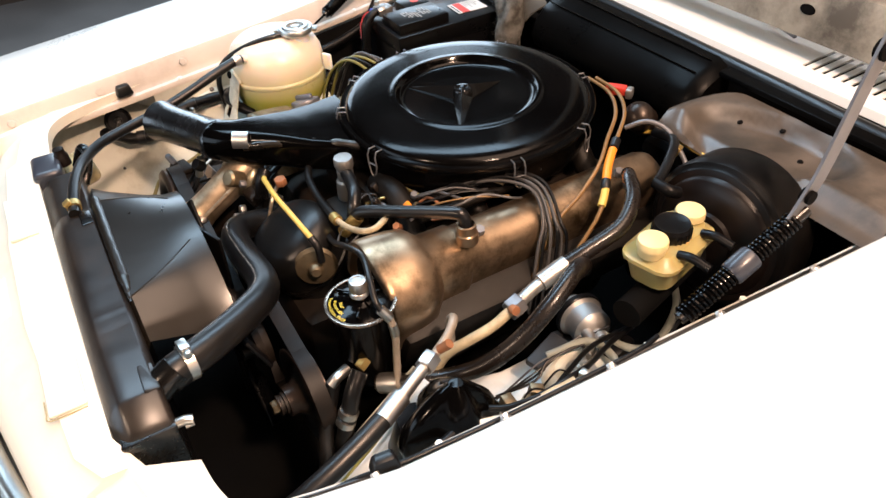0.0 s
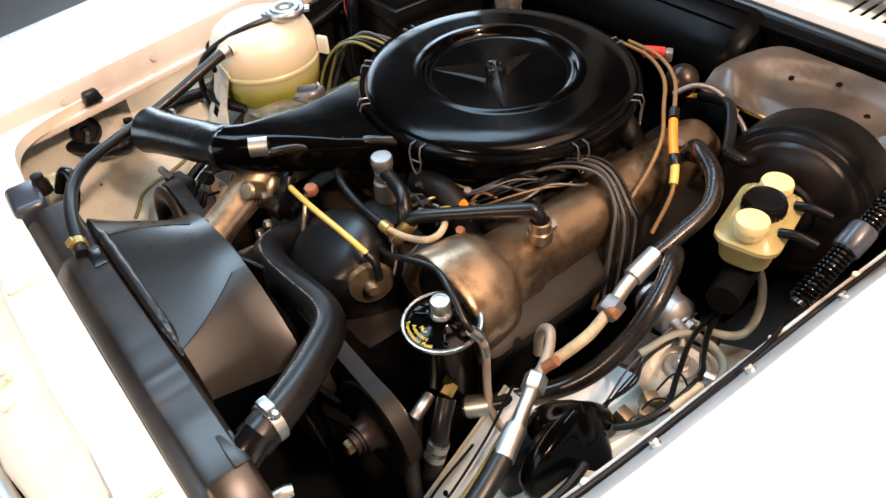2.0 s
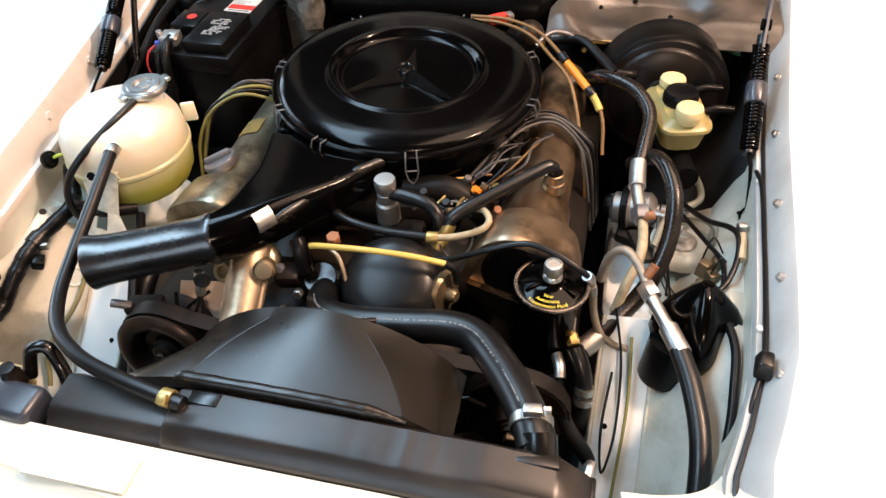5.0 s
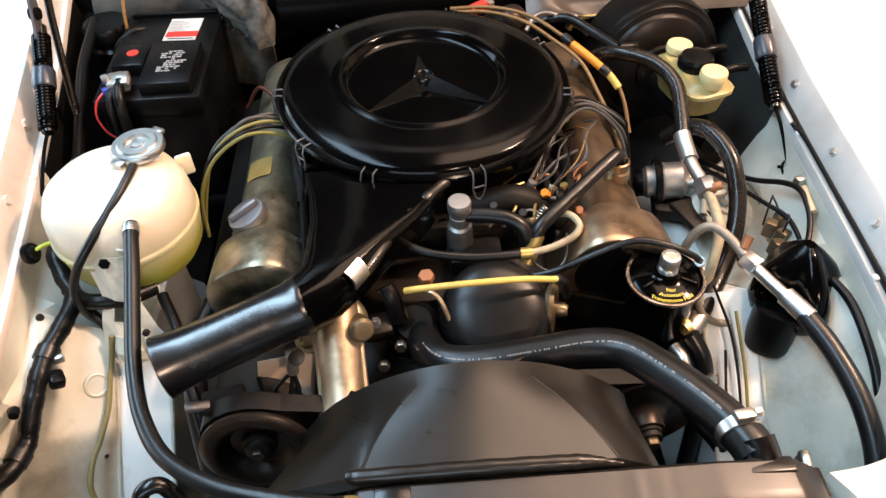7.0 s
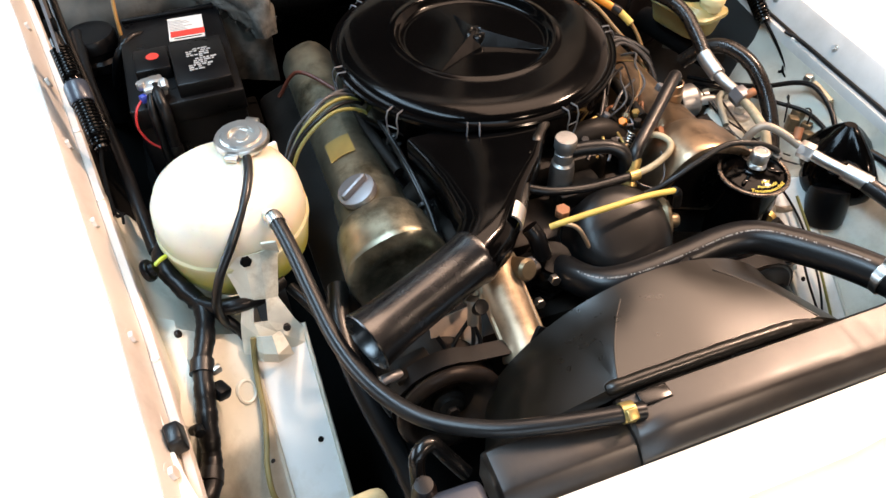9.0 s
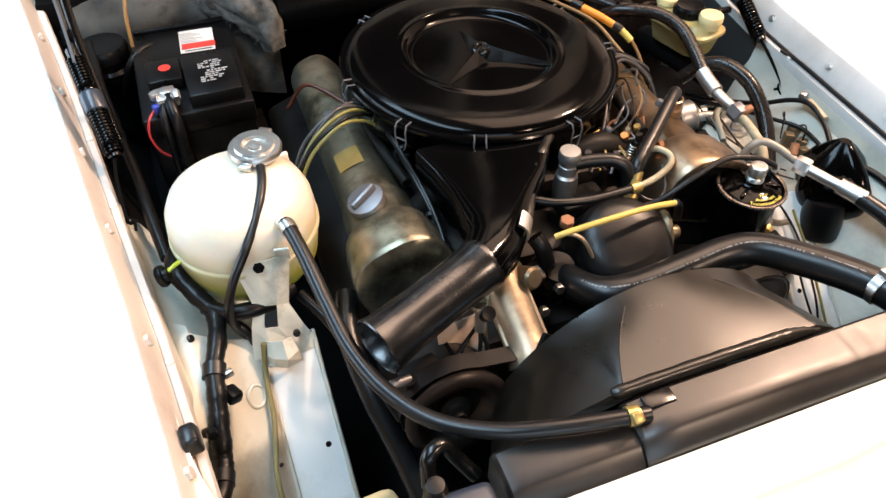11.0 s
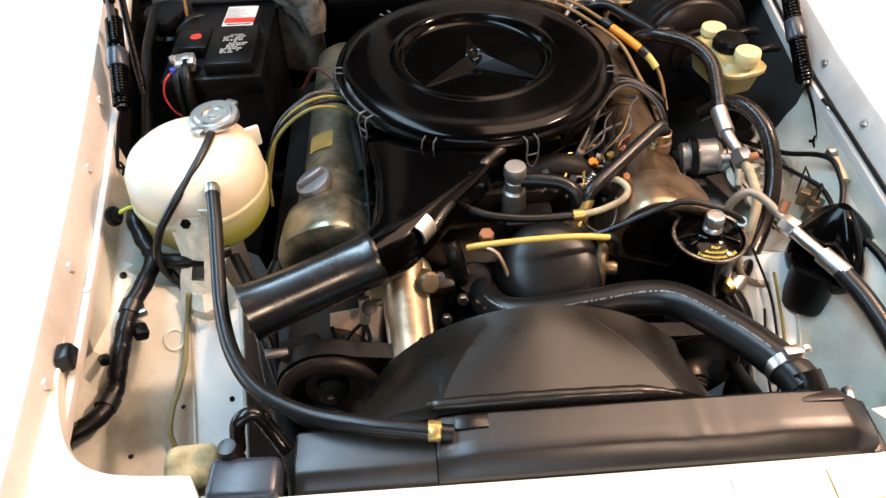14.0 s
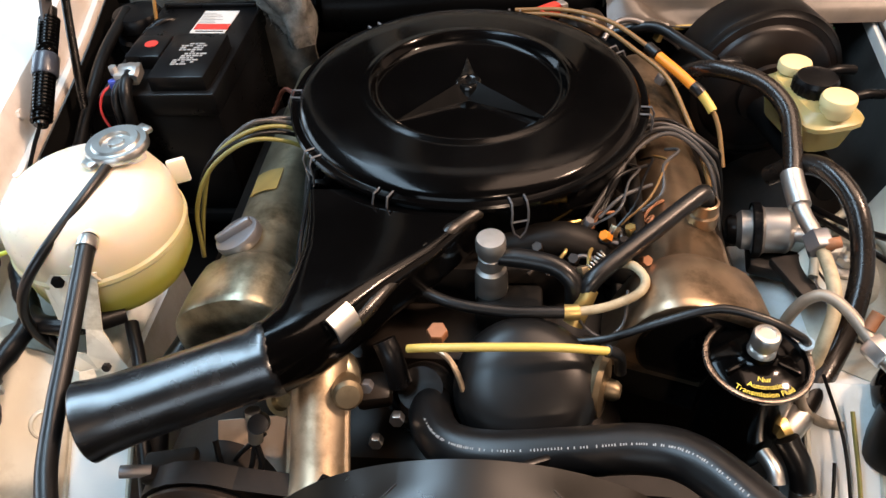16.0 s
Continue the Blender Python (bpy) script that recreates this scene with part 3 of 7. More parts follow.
def cowl():
    ob = thing("cowl", "white painted cowl panel with air slots below the windscreen", "cowl", (0, 0.6, 0.9))
    bm = bmesh.new()
    xs = [-0.66, 0.27]
    for k in range(17):
        xs += [0.282 + 0.018 * k, 0.289 + 0.018 * k]
    xs.append(0.66)
    z = lambda y: 0.925 + 0.03 * (y - 0.42)
    ys = [0.452, 0.49, 0.57, 0.80]
    grid = {(i, j): bm.verts.new((x, y, z(y))) for i, x in enumerate(xs) for j, y in enumerate(ys)}
    for i in range(len(xs) - 1):
        for j in range(3):
            if j == 1 and i >= 2 and i % 2 == 0 and i < 36:
                continue
            bm.faces.new((grid[i, j], grid[i + 1, j], grid[i + 1, j + 1], grid[i, j + 1]))
    low = [bm.verts.new((x, 0.449, 0.912)) for x in xs]
    for i in range(len(xs) - 1):
        bm.faces.new((low[i], low[i + 1], grid[i + 1, 0], grid[i, 0]))
    part("panel", solid(bm, 0.003), WHITE_PAINT, ob, smooth=False)
    part("duct", box((0.42, 0.53, 0.88), (0.46, 0.13, 0.05), bevel=0.004), BLACK_DULL, ob)
    part("seal", tube([(-0.62, 0.444, 0.905), (-0.2, 0.444, 0.907), (0.25, 0.438, 0.905), (0.42, 0.434, 0.903), (0.6, 0.436, 0.900)], 0.013, 12), RUBBER, ob, "black rubber cowl seal")
    part("wiper_arm", tube([(0.12, 0.60, 0.945), (0.16, 0.56, 0.945), (0.22, 0.545, 0.94)], 0.004, 8), STEEL_GREY, ob)
    return ob


cowl()


def firewall():
    ob = thing("firewall", "black soundproofed firewall with a painted recess", "firewall", (0, 0.41, 0.4))
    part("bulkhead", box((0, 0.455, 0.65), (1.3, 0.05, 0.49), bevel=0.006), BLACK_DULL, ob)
    # rounded black bolster under the cowl edge
    rows = []
    for x, k in ((-0.262, 0.8), (-0.25, 1), (-0.2, 1), (-0.1, 1), (0.1, 1), (0.165, 1), (0.185, 0.9), (0.195, 0.7)):
        rows.append([(x, 0.40 + (yy - 0.40) * k, 0.86 + (zz - 0.86) * k) for yy, zz in ((0.44, 0.80), (0.36, 0.80), (0.338, 0.815), (0.33, 0.84), (0.34, 0.868), (0.365, 0.893), (0.40, 0.91), (0.435, 0.915), (0.452, 0.912), (0.456, 0.90))])
    part("sound_pad", loft(rows), BOLSTER, ob, "shiny black pad along the firewall")
    for y, z in ((0.375, 0.9005), (0.41, 0.9135)):
        part("piping", tube([(-0.245, y, z), (-0.1, y, z), (0.165, y, z)], 0.0016, 6), BLACK_GLOSS, ob)
    part("upper_band", box((0.39, 0.428, 0.903), (0.40, 0.05, 0.012), (6, 0, 0), 0.004), BOLSTER, ob, "black sealing strip above the recess")
    # pressed pan with a raised pinkish lip; its inner end is rounded off
    def pan_depth(x, y):
        e = math.hypot((x - 0.365) / 0.125, (y - 0.325 - 0.12 * (x - 0.365)) / 0.066)
        w = max(0.0, min(1.0, (1.18 - e) / 0.36))
        return 0.027 * w * w * (3 - 2 * w)

    def pan_height(x, y):
        edge = max(0.0, (0.245 - x) / 0.05)
        return 0.889 - 0.016 * edge * edge - 0.9 * max(0.0, 0.29 - y) - pan_depth(x, y)

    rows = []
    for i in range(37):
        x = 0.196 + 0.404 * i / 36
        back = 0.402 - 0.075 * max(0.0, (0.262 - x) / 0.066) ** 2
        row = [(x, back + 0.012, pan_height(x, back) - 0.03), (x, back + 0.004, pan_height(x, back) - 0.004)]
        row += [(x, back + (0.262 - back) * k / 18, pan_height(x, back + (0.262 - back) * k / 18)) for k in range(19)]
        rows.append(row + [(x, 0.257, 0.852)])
    # the pan's paint holds its shade as well as its dirt
    part("recess_panel", solid(loft(rows, close_ring=False), 0.002), RECESS_PAINT, ob, "dirty cream recess panel with dark plugs, shade put into its paint")
    for x, y in ((0.287, 0.359), (0.349, 0.385), (0.416, 0.345)):
        part("plug", lathe([(0, 0.003), (0.004, 0.002), (0.005, 0)], axis_frame((x, y, pan_height(x, y)), (0, -0.3, 0.9)), 12), BLACK_DULL, ob)
    # black fillers: the shade below the pan and beside it, as colour
    part("shaded_lower_pad", box((0.32, 0.335, 0.64), (0.34, 0.12, 0.33), bevel=0.02), BLACK_DULL, ob)
    part("shaded_lower_panel", box((-0.44, 0.415, 0.68), (0.42, 0.03, 0.3), (0, 0, 0), 0.01), BLACK_DULL, ob)
    return ob


firewall()


def fleece():
    """Grimy felt over the bulged firewall corner, its torn edge hanging out in grey tufts."""
    ob = thing("insulation", "grimy grey felt insulation with a torn fluffy edge at the firewall", "insulation", (-0.42, 0.33, 0.75))
    rnd = random.Random(4)
    rows = []
    for i in range(41):
        u = i / 40
        x = -0.60 + 0.335 * u
        crown = 0.868 + 0.04 * math.sin(math.pi * (0.12 + 0.72 * u))
        depth = 0.395 - 0.03 * math.sin(math.pi * u) - 0.075 * max(0.0, u - 0.55) / 0.45
        row = []
        for k in range(13):
            v = k / 12
            a = 0.5 * math.pi * min(1.0, v * 2.6)
            wob = 0.004 * math.sin(9 * u + 5 * v) + 0.003 * (rnd.random() - 0.5)
            row.append((x, depth + 0.06 - 0.06 * math.sin(a) - 0.02 * v + wob, crown - 0.045 * (1 - math.cos(a)) - 0.22 * max(0, v - 0.38) + 0.002 * (rnd.random() - 0.5)))
        rows.append(row)
    part("felt", solid(loft(rows, close_ring=False), 0.004), GRIME_FELT, ob)
    # torn edge: soft overlapping folds with loose fibres standing off them
    folds = (((-0.362, 0.352, 0.902), (-0.33, 0.332, 0.905), (-0.30, 0.313, 0.896), (-0.284, 0.30, 0.872), (-0.279, 0.29, 0.846), (-0.277, 0.283, 0.818)),
             ((-0.345, 0.338, 0.888), (-0.318, 0.318, 0.880), (-0.30, 0.304, 0.860), (-0.292, 0.296, 0.836)),
             ((-0.376, 0.362, 0.893), (-0.352, 0.345, 0.874), (-0.335, 0.33, 0.85)))
    for k, pts in enumerate(folds):
        path = spline([Vector(q) for q in pts], 8)
        bm = bmesh.new()
        rows = []
        for i, o in enumerate(path):
            u = i / (len(path) - 1)
            r = (0.03, 0.024, 0.018)[k] * (0.35 + 0.65 * math.sin(math.pi * min(1, 0.25 + 0.62 * u)) ** 0.8)
            ax = (path[min(i + 1, len(path) - 1)] - path[max(i - 1, 0)]).normalized()
            side = ax.cross(Vector((0, 0, 1))).normalized()
            up = side.cross(ax)
            rows.append([o + (side * math.cos(a) + up * math.sin(a)) * r * (1 + 0.13 * math.sin(3 * a + 5 * u + k) + 0.08 * math.sin(5 * a - 11 * u)) for a in [2 * math.pi * q / 28 for q in range(28)]])
        part("fold", loft(rows, bm), FLEECE, ob, "torn pale grey fleece")
        fuzz = bmesh.new()
        for q in range(70):
            o = rnd.choice([v for row in rows for v in row])
            d = Vector((rnd.random() - 0.5, -rnd.random() * 0.6, rnd.random() - 0.45)).normalized()
            e = Vector((rnd.random() - 0.5, rnd.random() - 0.5, rnd.random() - 0.5)) * 0.012
            sweep([o - d * 0.003, o + d * 0.007 + e * 0.4, o + d * 0.013 + e], 0.0004, 3, fuzz)
        part("fibres", fuzz, FLEECE, ob)
    return ob


fleece()


def hood():
    ob = thing("hood", "open white hood with a cream underside and black felt pads", "hood", (0, 0.52, 0.965))
    lean = pose(0, 0.515, 0.962, -5, 0, 0)

    def leaf(name, centre, size, m, label="", bevel=0.008):
        bm = box((0, 0, 0), size, bevel=bevel)
        bmesh.ops.transform(bm, matrix=lean @ Matrix.Translation(centre), verts=bm.verts)
        return part(name, bm, m, ob, label)

    leaf("skin", (0, 0.03, 0.575), (1.3, 0.025, 1.15), WHITE_PAINT, bevel=0.01)
    for x, w in ((-0.6, 0.09), (0.6, 0.09), (-0.2, 0.06), (0.2, 0.06)):
        leaf("rib", (x, 0.005, 0.56), (w, 0.03, 1.1), HOOD_CREAM)
    leaf("rear_rib", (0, 0.0, 0.045), (1.28, 0.04, 0.09), HOOD_CREAM, "cream painted rib with soot marks")
    for x in (0.26, 0.44, -0.3):
        m = lean @ Matrix.Translation((x, -0.0215, 0.048)) @ pose(0, 0, 0, 90, 0, 0)
        part("hole", lathe([(0, 0.0), (0.011, 0.0), (0.012, -0.001), (0, -0.001)], m @ Matrix.Diagonal((1.2, 0.7, 1, 1)), 20), BLACK_DULL, ob)
    for x, w in ((-0.385, 0.30), (0.0, 0.33), (0.385, 0.30)):
        leaf("sound_pad", (x, 0.008, 0.455), (w, 0.02, 0.72), HOOD_PAD, "black felt sound pad")
    return ob


hood()


def hood_strut(side, group):
    ob = thing("spring_strut", "black coil spring strut with a grey steel arm under the hood", "spring strut", (side * 0.55, 0.0, 0.83), group)
    e = EDGE_R if side > 0 else EDGE_L
    off = 0.0 if side > 0 else 0.022
    a, b = (Vector((0.54, -0.01, 0.836)), Vector((0.548, 0.15, 0.922))) if side > 0 else (Vector((-0.549, -0.012, 0.876)), Vector((-0.572, 0.128, 0.948)))
    d = (b - a)
    part("spring", coil(a, a + d * 0.44, 0.0112, 0.0028, 13), BLACK_GLOSS, ob)
    part("spring", coil(a + d * 0.60, b, 0.0112, 0.0028, 12), BLACK_GLOSS, ob)
    m = axis_frame(a, d)
    part("sleeve", lathe([(0.0, d.length * 0.42), (0.015, d.length * 0.42), (0.0165, d.length * 0.44), (0.0165, d.length * 0.60), (0.015, d.length * 0.62), (0, d.length * 0.62)], m, 20), SLATE, ob)
    part("rod", tube([a - d * 0.04, a + d * 0.5, b + d * 0.1], 0.009, 12), BLACK_SATIN, ob)
    part("hook", tube([a + d * 0.0, a + Vector((side * 0.005, -0.03, -0.02)), a + Vector((side * 0.004, -0.075, -0.045)), a + Vector((side * 0.002, -0.085, -0.055)), a + Vector((side * -0.006, -0.078, -0.06))], 0.0026, 8), BLACK_DULL, ob)
    tip = a + Vector((side * 0.002, -0.085, -0.055))
    for q in (-1, 1):
        part("fork", tube([tip + Vector((0, 0.008, 0.004)), tip + Vector((0.006 * q, 0, 0)), tip + Vector((0.006 * q, -0.012, -0.006))], 0.002, 6), BLACK_DULL, ob)
    top = Vector((side * (0.552 + off), 0.21, 1.13))
    arm = spline([b + Vector((0, -0.012, -0.01)), b + Vector((0, 0.012, 0.03)), b + Vector((0, 0.03, 0.07)), top, top + Vector((0, 0.03, 0.08)), top + Vector((0, 0.05, 0.14))], 6)
    bm = bmesh.new()
    rows = []
    for i, p in enumerate(arm):
        t = (arm[min(i + 1, len(arm) - 1)] - arm[max(i - 1, 0)]).normalized()
        w = t.cross(Vector((1, 0, 0))).normalized() * 0.012
        s = Vector((0.002, 0, 0))
        rows.append([p + w + s, p + w - s, p - w - s, p - w + s])
    loft(rows, bm)
    part("arm", bm, STEEL_GREY, ob)
    part("pivot", lathe([(0, -0.006), (0.012, -0.006), (0.012, 0.006), (0, 0.006)], axis_frame(top, (1, 0, 0)), 18), BLACK_DULL, ob)
    part("pivot", lathe([(0, -0.007), (0.009, -0.007), (0.009, 0.007), (0, 0.007)], axis_frame(b + Vector((0, 0.012, 0.03)), (1, 0, 0)), 18), BLACK_DULL, ob)
    return ob


hood_strut(1, "hood struts")
hood_strut(-1, "hood struts")


# ---- engine ----
def engine_block():
    ob = thing("engine_block", "oily engine block between the valve covers, deep shade put into its colour", "engine", (0, -0.05, 0.42))
    # the near-black colours hold the shade under the air cleaner
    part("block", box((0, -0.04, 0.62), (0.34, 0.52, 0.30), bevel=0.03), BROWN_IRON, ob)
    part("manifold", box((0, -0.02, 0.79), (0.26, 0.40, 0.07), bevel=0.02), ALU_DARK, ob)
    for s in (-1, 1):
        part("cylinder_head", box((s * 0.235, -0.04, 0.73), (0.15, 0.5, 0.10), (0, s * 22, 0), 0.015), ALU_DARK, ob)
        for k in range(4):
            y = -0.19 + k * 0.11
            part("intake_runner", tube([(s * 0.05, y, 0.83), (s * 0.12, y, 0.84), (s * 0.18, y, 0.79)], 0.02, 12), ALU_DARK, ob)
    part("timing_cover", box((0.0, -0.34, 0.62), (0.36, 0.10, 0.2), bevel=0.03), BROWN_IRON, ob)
    # added black sheet, so that gaps below the engine look deeply shaded
    part("dark_undersheet", box((0, -0.1, 0.40), (0.72, 1.05, 0.02), bevel=0), BLACK_DULL, ob)
    return ob


engine_block()


def valve_cover(side, label):
    """Long domed cover with a round cam housing at its front."""
    ob = thing("valve_cover", label, "valve cover", (side * 0.25, -0.05, 0.76), "valve covers")
    lean = side * radians(21)
    def place(x, y, z, dx=0.0):
        c, s = math.cos(lean), math.sin(lean)
        return ((0.241 if side > 0 else -0.224) + (x * c + z * s), y, 0.795 + (-x * s + z * c))
    rows = []
    #       y      half width, height
    k = k0 = 1.0 if side > 0 else 0.88
    sect = [(0.225, 0.025, 0.012), (0.215, 0.040, 0.034), (0.195, 0.045, 0.042), (0.05, 0.046, 0.044), (-0.08, 0.046, 0.045), (-0.16, 0.046, 0.045), (-0.166, 0.051, 0.0475), (-0.212, 0.052, 0.048), (-0.22, 0.06 * k, 0.053),
            (-0.23, 0.071 * k, 0.060), (-0.25, 0.0755 * k, 0.0625), (-0.27, 0.0775 * k, 0.0638), (-0.29, 0.0785 * k, 0.0645), (-0.297, 0.0785 * k, 0.0645), (-0.300, 0.077 * k, 0.063), (-0.302, 0.072 * k, 0.058), (-0.302, 0.066 * k, 0.052), (-0.292, 0.062 * k, 0.048), (-0.292, 0.02, 0.02)]
    if side < 0:
        sect = sect[:-4] + [(-0.303, 0.066, 0.055), (-0.306, 0.058, 0.046), (-0.3065, 0.05, 0.036), (-0.305, 0.046, 0.032), (-0.3055, 0.02, 0.012)]
    for y, w, h in sect:
        ring = []
        for k in range(17):
            a = math.pi * k / 16
            ring.append(place(w * math.copysign(abs(math.cos(a)) ** 0.75, math.cos(a)), y, -0.02 + (h + 0.02) * math.sin(a) ** 0.75))
        ring += [place(-w, y, -0.05), place(w, y, -0.05)]
        rows.append(ring)
    # two tints of one casting: the right one is coloured as warmly lit
    part("cover", loft(rows), WARM_LIT_MAGNESIUM if side > 0 else MAGNESIUM_GREY, ob)
    m = axis_frame(place(0.0, -0.288, -0.003), (0, -1, 0))
    if side > 0:
        # black disc over the housing's front: the shaded casting, done in colour
        part("end_plate", lathe([(0.058 * k0, 0.0), (0.058 * k0, 0.006), (0.055 * k0, 0.0085), (0.02, 0.0095), (0, 0.0095)], m, 40), BLACK_SATIN, ob)
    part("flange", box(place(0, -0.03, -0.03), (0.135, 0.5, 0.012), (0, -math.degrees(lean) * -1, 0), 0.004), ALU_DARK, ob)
    for y in (0.13, -0.13) if side > 0 else (0.02,):
        p = Vector(place(0, y, 0.045))
        up = Vector(place(0, y, 1)) - Vector(place(0, y, 0))
        part("nut", hexagon(p + up * 0.003, up, 0.008, 0.012), STEEL_GREY, ob)
    return ob, place


COVER_R, on_right = valve_cover(1, "cast valve cover with a breather hose, warm reflection tinting its colour bronze")
COVER_L, on_left = valve_cover(-1, "oil-stained grey cast valve cover with a filler cap")


def oil_cap():
    up = (Vector(on_left(0, -0.2, 1)) - Vector(on_left(0, -0.2, 0))).normalized()
    base = Vector(on_left(0.0, -0.193, 0.046))
    ob = thing("oil_filler_cap", "round grey oil filler cap with a raised grip", "oil cap", base)
    m = axis_frame(base, up)
    part("disc", lathe([(0, 0), (0.024, 0), (0.0265, 0.003), (0.0272, 0.010), (0.026, 0.014), (0.022, 0.0152), (0, 0.0152)], m, 32), STEEL_GREY, ob)
    bm = box((0, 0, 0), (0.009, 0.044, 0.013), bevel=0.004)
    bmesh.ops.transform(bm, matrix=m @ pose(0, 0, 0.018, 0, 0, 25), verts=bm.verts)
    part("grip", bm, STEEL_GREY, ob)
    return ob


oil_cap()


def cover_sticker():
    bm = bmesh.new()
    rows = [[on_left(x, y, 0.0468 - 0.42 * x * x / 0.055 - 0.0) for x in (-0.019, -0.0095, 0.0, 0.0095, 0.019)] for y in (-0.107, -0.087, -0.067)]
    loft(rows, bm, close_ring=False)
    ob = part("sticker", solid(bm, -0.0006), LABEL_GOLD)
    return tagged(ob, "faded yellow paper sticker on the valve cover", "sticker")


cover_sticker()


def air_cleaner():
    ob = thing("air_cleaner", "large round black air cleaner with a three-spoke lid", "air cleaner", (0, 0, 0.83))
    top = Matrix.Translation((0.003, 0.010, 0.9)) @ pose(0, 0, 0, 0.2, 1.3, 0) @ Matrix.Translation((0, 0, -0.9))
    lid = part("lid", lathe([(0, 0.9045), (0.06, 0.905), (0.103, 0.904), (0.1105, 0.9055), (0.1145, 0.910), (0.117, 0.9155), (0.120, 0.918), (0.1245, 0.918), (0.128, 0.9162), (0.134, 0.9155),
                             (0.165, 0.9145), (0.189, 0.912), (0.1995, 0.9085), (0.205, 0.904), (0.2065, 0.900), (0.2095, 0.8995), (0.2145, 0.9005), (0.2165, 0.898), (0.216, 0.8935), (0.211, 0.892), (0.2, 0.892)], top, 128), BLACK_GLOSS, ob)
    part("bowl", lathe([(0.2, 0.892), (0.2105, 0.8915), (0.2115, 0.889), (0.2105, 0.8865), (0.208, 0.883), (0.2065, 0.862), (0.205, 0.846), (0.2, 0.838), (0.187, 0.833), (0.11, 0.83), (0.10, 0.80), (0.05, 0.80)], top, 128), BLACK_GLOSS, ob)
    # three raised spokes on a small boss
    hub = Vector((0.004, 0.002, 0))
    for tip in ((-0.002, 0.082), (-0.080, -0.062), (0.098, -0.060)):
        u = Vector((*tip, 0)) - hub
        u.z = 0
        ln = u.length
        u.normalize()
        v = Vector((-u.y, u.x, 0))
        rows = []
        for q, w, h in ((0.05, 0.0175, 0.0205), (0.3, 0.012, 0.015), (0.65, 0.0065, 0.0085), (1.0, 0.001, 0.002)):
            o = hub + u * (ln * q) + Vector((0, 0, 0.9042))
            rows.append([o - v * w, o + Vector((0, 0, h)), o + v * w])
        part("spoke", loft(rows), SPOKE_BLACK, lid, smooth=False)
    part("boss", lathe([(0.0175, 0.904), (0.0162, 0.914), (0.0152, 0.919), (0.0135, 0.921), (0.010, 0.9214), (0.008, 0.920), (0.0, 0.920)], Matrix.Translation(hub), 32), SPOKE_BLACK, lid)
    # wire clips round the rim
    for ang in (-73.6, -11, 28, 75, 130, 183, 218, -112):
        a = radians(ang)
        m = Matrix.Translation((0.003 + 0.2165 * math.cos(a), 0.01 + 0.2165 * math.sin(a), 0.897 - 0.0045 * math.cos(a))) @ pose(0, 0, 0, 0, 0, ang - 90)
        pts = [(-0.008, -0.012, 0.004), (-0.008, 0.001, 0.005), (-0.0085, 0.005, -0.004), (-0.009, 0.004, -0.02), (-0.006, 0.004, -0.034), (0, 0.005, -0.04), (0.006, 0.004, -0.034), (0.009, 0.004, -0.02), (0.0085, 0.005, -0.004), (0.008, 0.001, 0.005), (0.008, -0.012, 0.004)]
        clip = sweep([m @ Vector(p) for p in pts], 0.0012, 6)
        sweep([m @ Vector(p) for p in ((-0.009, 0.004, -0.018), (0.009, 0.004, -0.018))], 0.0011, 6, clip)
        part("clip", clip, STEEL_GREY, ob)
    # flat intake duct that turns into a round snout
    secs = [((-0.066, -0.165, 0.866), (1, 0, 0), 0.097, 0.024), ((-0.068, -0.215, 0.868), (1, 0.0, 0), 0.086, 0.026), ((-0.082, -0.262, 0.871), (1, -0.02, 0), 0.068, 0.028),
            ((-0.103, -0.305, 0.874), (0.98, -0.10, 0), 0.05, 0.031), ((-0.118, -0.337, 0.876), (0.90, -0.35, 0), 0.040, 0.033), ((-0.133, -0.362, 0.877), (0.68, -0.72, 0), 0.035, 0.033), ((-0.155, -0.382, 0.876), (0.42, -0.90, 0), 0.0335, 0.0335)]
    rows = [rounded_ring(c, Vector(ax), (0, 0, 1), hw, hh, min(hw, hh) * (0.28 + 0.115 * i), 7) for i, (c, ax, hw, hh) in enumerate(secs)]
    part("intake_duct", loft(rows), BLACK_GLOSS, ob)
    axis = Vector((-0.150, -0.063, -0.012)).normalized()
    m = axis_frame((-0.150, -0.379, 0.876), axis)
    part("snout", lathe([(0.0335, 0), (0.0345, 0.003), (0.0345, 0.009), (0.0325, 0.016), (0.0318, 0.05), (0.0318, 0.10), (0.0325, 0.135), (0.034, 0.155), (0.0356, 0.163), (0.036, 0.1665), (0.0345, 0.168), (0.0318, 0.163), (0.030, 0.14), (0.028, 0.03), (0, 0.03)], m, 64), SNOUT_BLACK, ob)
    along, out = Vector((-0.56, -0.83, 0.0)).normalized(), Vector((0.83, -0.56, 0.0))
    rows = []
    for k in range(7):
        a = radians(15 + 15 * k)
        nrm = out * math.sin(a) + Vector((0, 0, 1)) * math.cos(a)
        o = Vector((-0.099, -0.352, 0.893)) + nrm * 0.0165
        rows.append([o - along * 0.013, o, o + along * 0.013])
    part("latch", solid(loft(rows, close_ring=False), -0.003), ALU_BRIGHT, ob, "bright worn metal tab")
    # browner lacquer than the duct's, to put the warm sheen along its edge
    part("rib", tube([(-0.088, -0.356, 0.887), (-0.06, -0.312, 0.891), (-0.05, -0.288, 0.885), (-0.03, -0.262, 0.891), (-0.015, -0.243, 0.887), (0.0, -0.226, 0.891), (0.022, -0.2, 0.889)], [0.0072 + 0.0008 * math.sin(i * 0.55) for i in range(49)], 12), SHROUD_BLACK, ob, "worn rounded edge of the duct, browner for the warm sheen on it")
